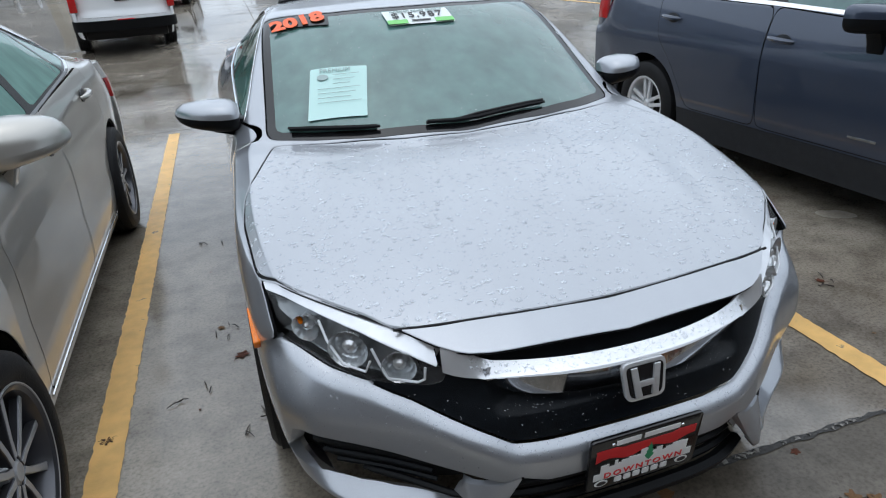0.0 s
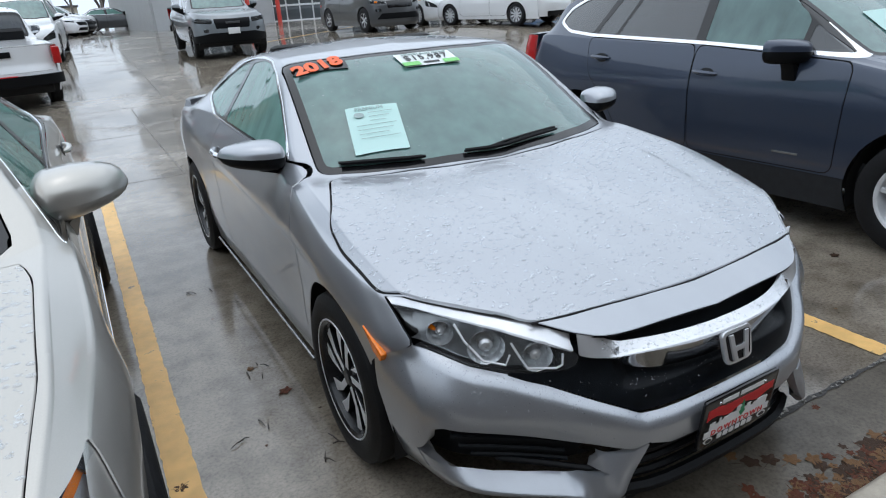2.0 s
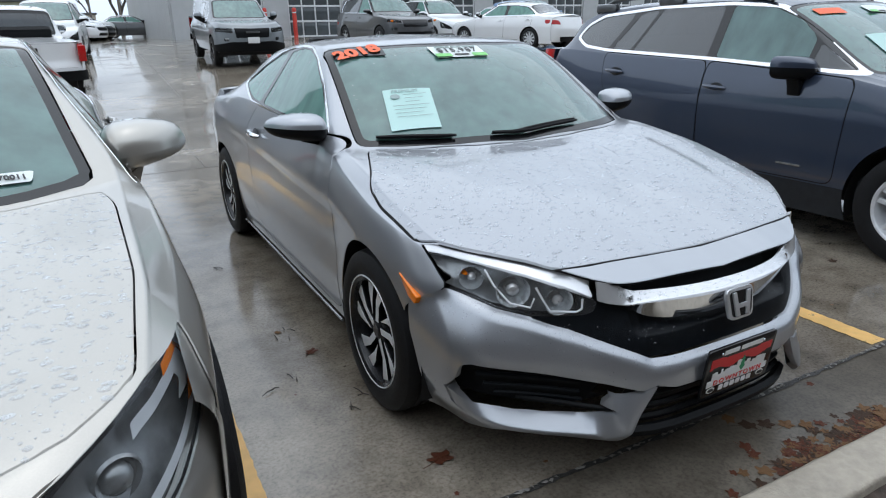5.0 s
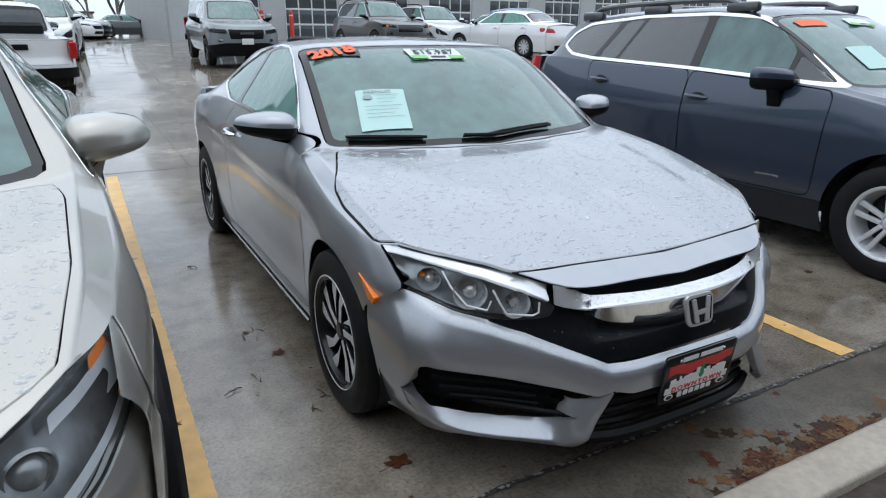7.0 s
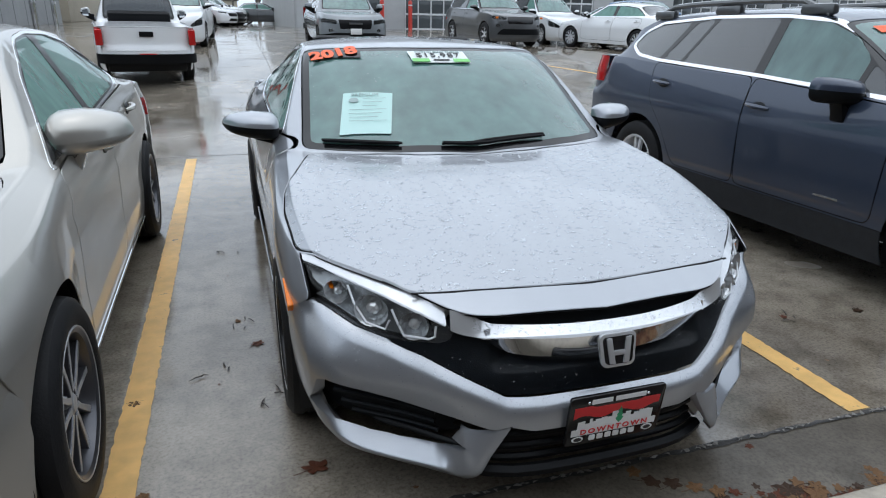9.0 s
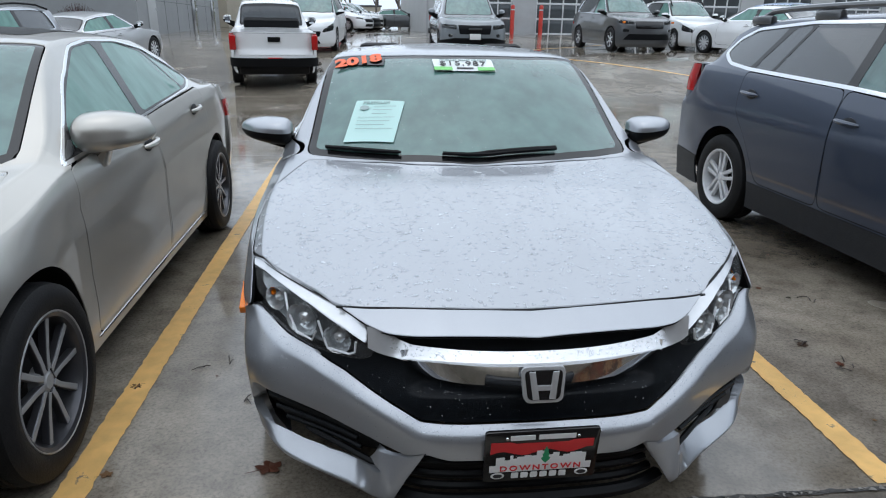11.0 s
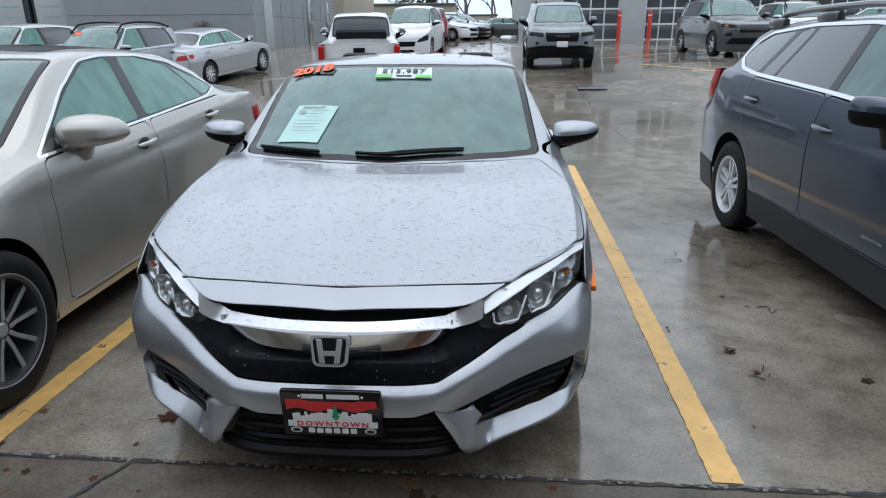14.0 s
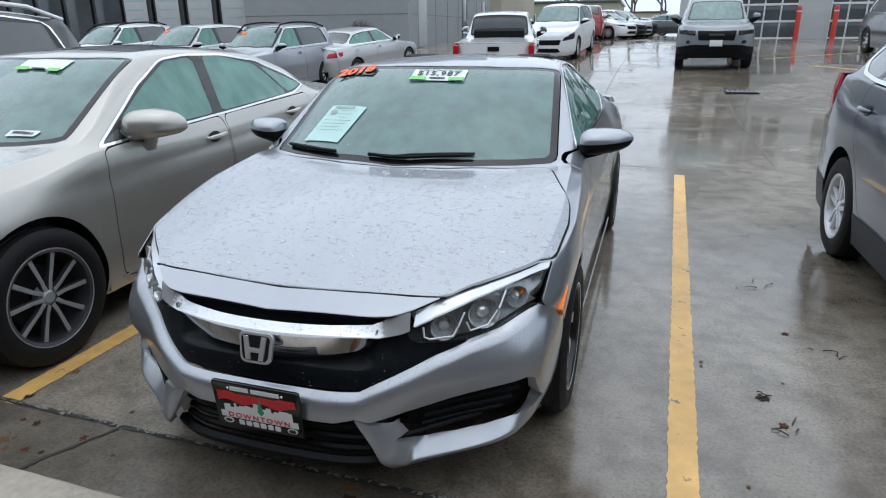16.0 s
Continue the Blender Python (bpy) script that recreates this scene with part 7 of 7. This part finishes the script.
def bare_tree(x, y, h, seed):
    """A leafless tree: a forked trunk with limbs and many thin twigs."""
    rnd = random.Random(seed)
    t = thing("tree", "bare winter tree in the distance", "tree", "far trees")
    t.location = (x, y, 1.15)
    trunk, crown = bmesh.new(), bmesh.new()

    def grow(p, d, length, r, depth):
        pts, q = [p], p
        for k in range(3):
            d = (d + Vector((rnd.uniform(-1, 1), rnd.uniform(-1, 1), rnd.uniform(-0.3, 0.6))) * 0.16).normalized()
            q = q + d * length / 3
            pts.append(q)
        tube(pts, [r, r * 0.9, r * 0.75, r * 0.6], 5 if depth < 2 else 3, trunk if depth < 2 else crown)
        if depth < 4:
            for k in range(rnd.choice((3, 3, 4))):
                nd = (d + Vector((rnd.uniform(-1, 1), rnd.uniform(-1, 1), rnd.uniform(-0.2, 0.7))) * 0.75).normalized()
                grow(pts[rnd.choice((2, 3, 3))], nd, length * rnd.uniform(0.55, 0.8), r * 0.55, depth + 1)

    grow(Vector((0, 0, 0)), Vector((0, 0, 1)), h * 0.34, h * 0.018, 0)
    part("trunk", trunk, BARK, t)
    tw = part("crown", crown, BARK, t)


def conifer(x, y, h, seed):
    rnd = random.Random(seed)
    t = thing("tree", "dark conifer far behind the lot", "tree", "far trees")
    t.location = (x, y, 1.15)
    part("trunk", tube([(0, 0, 0), (0, 0, h * 0.95)], [h * 0.018, h * 0.004], 6), BARK, t)
    bm = bmesh.new()
    for k in range(420):
        z = h * (0.1 + 0.9 * rnd.random() ** 0.9)
        r = (h * 1.02 - z) * 0.22 * rnd.uniform(0.35, 1.1)
        a = rnd.uniform(0, 2 * math.pi)
        c = Vector((r * math.cos(a), r * math.sin(a), z))
        s = h * rnd.uniform(0.02, 0.045)
        o = Vector((math.cos(a), math.sin(a), -0.35)) * s * 1.8
        w = Vector((-math.sin(a), math.cos(a), 0)) * s
        vs = [bm.verts.new(q) for q in (c - w, c + w, c + o, c + o * 0.4 + Vector((0, 0, s * 0.5)))]
        bm.faces.new((vs[0], vs[1], vs[2])), bm.faces.new((vs[0], vs[3], vs[1]))
    part("crown", bm, NEEDLE, t)


for _i, (_x, _y, _h) in enumerate(((-2, 110, 13), (3, 125, 14), (7, 118, 15), (12, 122, 13), (5.5, 98, 11), (9.5, 95, 12), (-7, 120, 12), (13, 105, 13), (-20, 110, 12), (-14, 130, 13))):
    bare_tree(_x, _y, _h, _i + 5)
for _i, (_x, _y, _h) in enumerate(((-13, 118, 12), (-10, 122, 15), (-8, 116, 11))):
    conifer(_x, _y, _h, _i)
POLE = material("weathered_pole", (0.12, 0.105, 0.09), 0.8, var=0.2, scale=6)
for _i, (_x, _y, _h) in enumerate(((-3.5, 80, 11), (-1.5, 88, 12), (2.2, 100, 12), (4.6, 84, 9))):
    p = thing("utility_pole", "tall wooden utility pole behind the lot", "pole", "utility poles")
    p.location = (_x, _y, 1.15)
    part("shaft", tube([(0, 0, 0), (0, 0, _h)], [0.16, 0.1], 8), POLE, p)
    part("crossarm", box((2.2, 0.1, 0.12), (0, 0, _h - 0.7), 0.01), POLE, p)


def hedge_bush(x, y, r):
    rnd = random.Random(9)
    t = thing("bush", "dark bare rounded shrub by the wall", "bush")
    t.location = (x, y, lot_height(y, x) - 0.02)
    bm = bmesh.new()
    for k in range(500):
        a, b = rnd.uniform(0, 2 * math.pi), math.acos(rnd.uniform(-0.1, 1))
        d = Vector((math.sin(b) * math.cos(a), math.sin(b) * math.sin(a), math.cos(b)))
        q = d * r * rnd.uniform(0.75, 1.05) + Vector((0, 0, r * 0.7))
        tube([q * 0.25 + Vector((0, 0, 0.1)), q], [0.012, 0.004], 3, bm)
    part("branching", bm, material("shrub_twigs", (0.06, 0.03, 0.028), 0.9, var=0.2, scale=9), t)


hedge_bush(-10.2, 23.8, 0.75)

# ---- ground details: kerb, joints, drain, leaves ----
CRACK = material("dark_joint_filler", (0.03, 0.028, 0.026), 0.6, var=0.3, scale=60, bump=0.4, bscale=120)
SLAB_JOINT = material("dull_joint_filler", (0.12, 0.108, 0.094), 0.5, var=0.3, scale=12)
CRUMB = material("pale_joint_crumbs", (0.2, 0.19, 0.175), 0.7, var=0.2, scale=50)
strip("pavement_joint", [(-6, 0.34), (-1.5, 0.247), (0.07, 0.2), (1.75, 0.165), (6, 0.06)], 0.022, CRACK, "dark crumbling joint in the concrete", 0.006, "joint", 0.006, 2)
strip("pavement_joint", [(-0.82, 0.21), (-0.95, -0.02), (-1.02, -0.2)], 0.016, CRACK, "dark crumbling joint in the concrete", 0.007, "joint", 0.005, 3)
for _pts in ([(-6, 6.35), (6, 6.25)], [(-6, 9.6), (9, 9.4)], [(-6, 12.4), (10, 12.4)], [(-0.55, 6.3), (-0.45, 12.4)], [(2.6, 6.3), (2.7, 12.4)], [(5.7, 6.3), (5.8, 12.4)], [(-3.6, 6.3), (-3.5, 20)], [(0.2, 12.4), (0.6, 32)], [(4.6, 12.4), (6.5, 31)], [(-12, 16), (12, 16)], [(-12, 20), (20, 20)], [(-12, 24.5), (20, 24.5)]):
    strip("pavement_joint", _pts, 0.013, SLAB_JOINT, "straight joint between concrete slabs", 0.003, "joint", 0.002, 4)
for _pts in ([(8.4, 13.0), (5.0, 17.5)], [(4.4, 20.5), (9, 24)]):
    strip("bay_line", _pts, 0.1, YELLOW, "faded yellow bay line across the wet lot", 0.005, "marking", 0.012, 6)


def crumbs(pts, n, seed):
    """Pale broken filler strewn along a joint, as one joined sheet of chips."""
    rnd = random.Random(seed)
    bm = bmesh.new()
    for _ in range(n):
        k = rnd.randrange(len(pts) - 1)
        f = rnd.random()
        x, y = (pts[k][i] + (pts[k + 1][i] - pts[k][i]) * f for i in (0, 1))
        r = rnd.uniform(0.004, 0.013)
        vs = [bm.verts.new((x + rnd.uniform(-0.01, 0.01) + r * rnd.uniform(0.6, 1.6) * math.cos(a), y + rnd.gauss(0, 0.006) + r * 0.6 * math.sin(a), 0.0085)) for a in (0, 1.3, 2.4, 3.6, 5.0)]
        top = bm.verts.new((x, y, 0.0085 + r * 0.5))
        for i in range(5):
            bm.faces.new((vs[i], vs[(i + 1) % 5], top))
    return tagged(part("joint_crumbs", bm, CRUMB), "pale crumbs of broken joint filler", "rubble", kind="stuff")


crumbs([(-1.9, 0.255), (-1.5, 0.247), (-0.8, 0.225), (0.07, 0.2), (1.0, 0.18), (1.75, 0.165)], 170, 8)
_gy = lambda x: 0.205 - 0.026 * x
_g = np.zeros((3, 41, 3))
for _i, _x in enumerate(np.linspace(-7, 7, 41)):
    for _k, _f in enumerate((0.0, 0.5, 1.0)):
        _g[_k, _i] = _x, (-0.23 - 0.03 * _x) * (1 - _f) + (_gy(_x) - 0.008) * _f, 0.003
tagged(skin_part("gutter", grid_skin(_g), GUTTER, None), "damp dark concrete gutter strip along the kerb", "gutter", kind="structure")


def kerb_unit(x0, x1, label):
    xs = np.linspace(x0, x1, max(2, int((x1 - x0) / 0.06)))
    prof = [(-0.215, 0.0), (-0.225, 0.09), (-0.23, 0.115), (-0.25, 0.13), (-0.3, 0.135), (-0.375, 0.133), (-0.39, 0.12), (-0.395, 0.0)]
    p = np.zeros((len(xs), len(prof), 3))
    rnd = random.Random(int(x0 * 10))
    for i, x in enumerate(xs):
        for k, (y, z) in enumerate(prof):
            p[i, k] = x, y - 0.03 * x + rnd.uniform(-0.0015, 0.0015), z + (rnd.uniform(-0.0015, 0.0015) if z else 0)
    ob = skin_part("kerb", grid_skin(p), KERB, None, flange=0)
    return tagged(ob, label, "kerb", kind="structure")


for _a in (-6.05, -4.05, -1.28, 0.99, 3.0, 5.0):
    _b = {-6.05: -4.06, -4.05: -1.29, -1.28: 0.985, 0.99: 2.99, 3.0: 4.99, 5.0: 7.0}[_a]
    kerb_unit(_a, _b, "weathered concrete kerb with damp edges")
SOIL = material("wet_mulch", (0.045, 0.032, 0.024), 0.85, var=0.4, scale=25, bump=0.8, bscale=40)
_bed = skin_part("planting_bed", grid_skin(np.array([[[x, y, 0.1] for x in (-7, 0, 7)] for y in (-4.0, -0.385)])), SOIL, None)
tagged(_bed, "wet brown mulch bed behind the kerb", "bed", kind="structure")
_bed.location.z = 0.0

GRATE = material("wet_cast_iron", (0.04, 0.04, 0.042), 0.35, 0.7, var=0.2, scale=20)
dr = thing("drain_grate", "square cast-iron drain grate in the wet lot", "drain")
dr.location = (3.05, 14.0, lot_height(14.0, 3.05) - 0.002)
dr.rotation_euler = (radians(2.2), 0, 0)
part("frame", box((0.66, 0.9, 0.02), (0, 0, 0.0), 0.004), GRATE, dr)
for _k in range(7):
    part("bar", box((0.035, 0.8, 0.012), (-0.27 + 0.09 * _k, 0, 0.008), 0.003), LAMP_GREY, dr)

LEAF = [material("wet_leaf_rust", (0.08, 0.024, 0.011), 0.6, spec=0.2, var=0.3, scale=60), material("wet_leaf_brown", (0.038, 0.02, 0.011), 0.6, spec=0.2, var=0.3, scale=60), material("wet_leaf_tan", (0.13, 0.068, 0.03), 0.6, spec=0.2, var=0.25, scale=60)]


def leaf_mesh(seed):
    rnd = random.Random(seed)
    bm = bmesh.new()
    n, pts = 22, []
    for i in range(n):
        a = 2 * math.pi * i / n
        r = (0.55 + 0.45 * abs(math.cos(2.5 * a))) * rnd.uniform(0.8, 1.1)
        pts.append((r * math.cos(a), r * math.sin(a) * 0.8, 0.25 * rnd.random() * r))
    c = bm.verts.new((0, 0, 0.06))
    vs = [bm.verts.new(p) for p in pts]
    for i in range(n):
        bm.faces.new((c, vs[i], vs[(i + 1) % n]))
    tube([(0, 0, 0.05), (0.9, 0.5, 0.1), (1.5, 0.7, 0.03)], 0.03, 4, bm)
    me = bpy.data.meshes.new("leaf")
    bm.to_mesh(me)
    bm.free()
    return me


_lm = []
for _s in range(4):
    for _m in LEAF:
        me = leaf_mesh(_s)
        me.materials.append(_m)
        _lm.append(me)
_rnd = random.Random(12)


def leaf(x, y, size, k=None):
    ob = new("leaf", _lm[k if k is not None else _rnd.randrange(12)])
    ob.matrix_basis = Matrix.Translation((x, y, lot_height(y, x) + 0.003)) @ Matrix.Rotation(_rnd.uniform(0, 6.28), 4, "Z") @ Matrix.Diagonal((size, size, size * _rnd.uniform(0.3, 0.7), 1))
    return tagged(ob, "fallen wet brown leaf on the concrete", "leaf", "fallen leaves")


leaf(-0.818, 0.51, 0.05, 0)
for _x, _y in ((-1.450, 1.113), (-1.367, 0.534), (-1.391, 0.302), (-1.452, 1.119)):
    leaf(_x, _y, 0.026)
for _x, _y in ((0.22, 0.15), (0.714, 0.143), (1.74, 0.99), (1.69, 1.19), (2.2, 0.93), (-1.03, 1.78), (-0.95, 1.5), (1.9, 1.9), (2.1, 0.4), (1.6, 0.0)):
    leaf(_x, _y, _rnd.uniform(0.02, 0.035))
for _i in range(290):
    _t = _rnd.gauss(0.5, 0.24)
    leaf(_t, -0.21 - 0.03 * _t + abs(_rnd.gauss(0, 0.065)) + 0.012, _rnd.uniform(0.012, 0.036))
for _x, _y, _s in ((0.66, -0.09, 0.055), (0.57, -0.12, 0.045), (0.74, -0.13, 0.05), (0.25, 0.09, 0.04), (0.31, 0.06, 0.038), (0.37, 0.02, 0.035), (0.43, -0.02, 0.036)):
    leaf(_x, _y, _s)
for _i in range(26):
    leaf(-1.42 + abs(_rnd.gauss(0, 0.25)), -0.1 + abs(_rnd.gauss(0, 0.09)), _rnd.uniform(0.015, 0.035))
for _i in range(40):
    leaf(_rnd.uniform(-1.3, 2.4), _rnd.uniform(-0.15, 5), _rnd.uniform(0.007, 0.016))
TWIG = material("wet_twig", (0.035, 0.024, 0.018), 0.6)
for _x, _y in ((-1.0, 1.75), (-0.93, 1.0), (-1.15, 1.3), (1.75, 0.95), (1.7, 1.18), (-0.75, 1.2), (1.9, 2.6), (2.05, 1.7), (-1.05, 2.9)):
    for _k in range(4):
        a = _rnd.uniform(0, 6.28)
        p = Vector((_x + _rnd.uniform(-0.06, 0.06), _y + _rnd.uniform(-0.06, 0.06), 0.006))
        d = Vector((math.cos(a), math.sin(a), 0)) * _rnd.uniform(0.02, 0.07)
        tagged(part("twig", tube([p, p + d * 0.5 + Vector((0, 0, 0.006)), p + d], [0.003, 0.0025, 0.0015], 5), TWIG), "small dark wet twig on the concrete", "twig", "twigs")


# ---- what closes the place behind the camera: an unseen brown wall, added to darken car fronts ----
BACKDROP_BROWN = material("winter_woodland", (0.075, 0.06, 0.048), 0.9, var=0.35, scale=1.2, mottle=0.35, mscale=0.15)
_xs = np.linspace(-70, 70, 90)
_rs = np.random.RandomState(2)
_p = np.zeros((6, 90, 3))
_p[..., 0] = _xs[None, :]
_p[..., 1] = -13 - 0.004 * _xs[None, :] ** 2 * 0
_p[..., 2] = np.linspace(-0.2, 1, 6)[:, None] * (9.6 + _rs.rand(90) * 2.6)[None, :]
_p[..., 1] += _rs.rand(6, 90) * 1.2
tagged(skin_part("backdrop", grid_skin(_p, flip=True), BACKDROP_BROWN, None), "dull brown bank of bare woodland behind the lot", "backdrop", kind="structure")
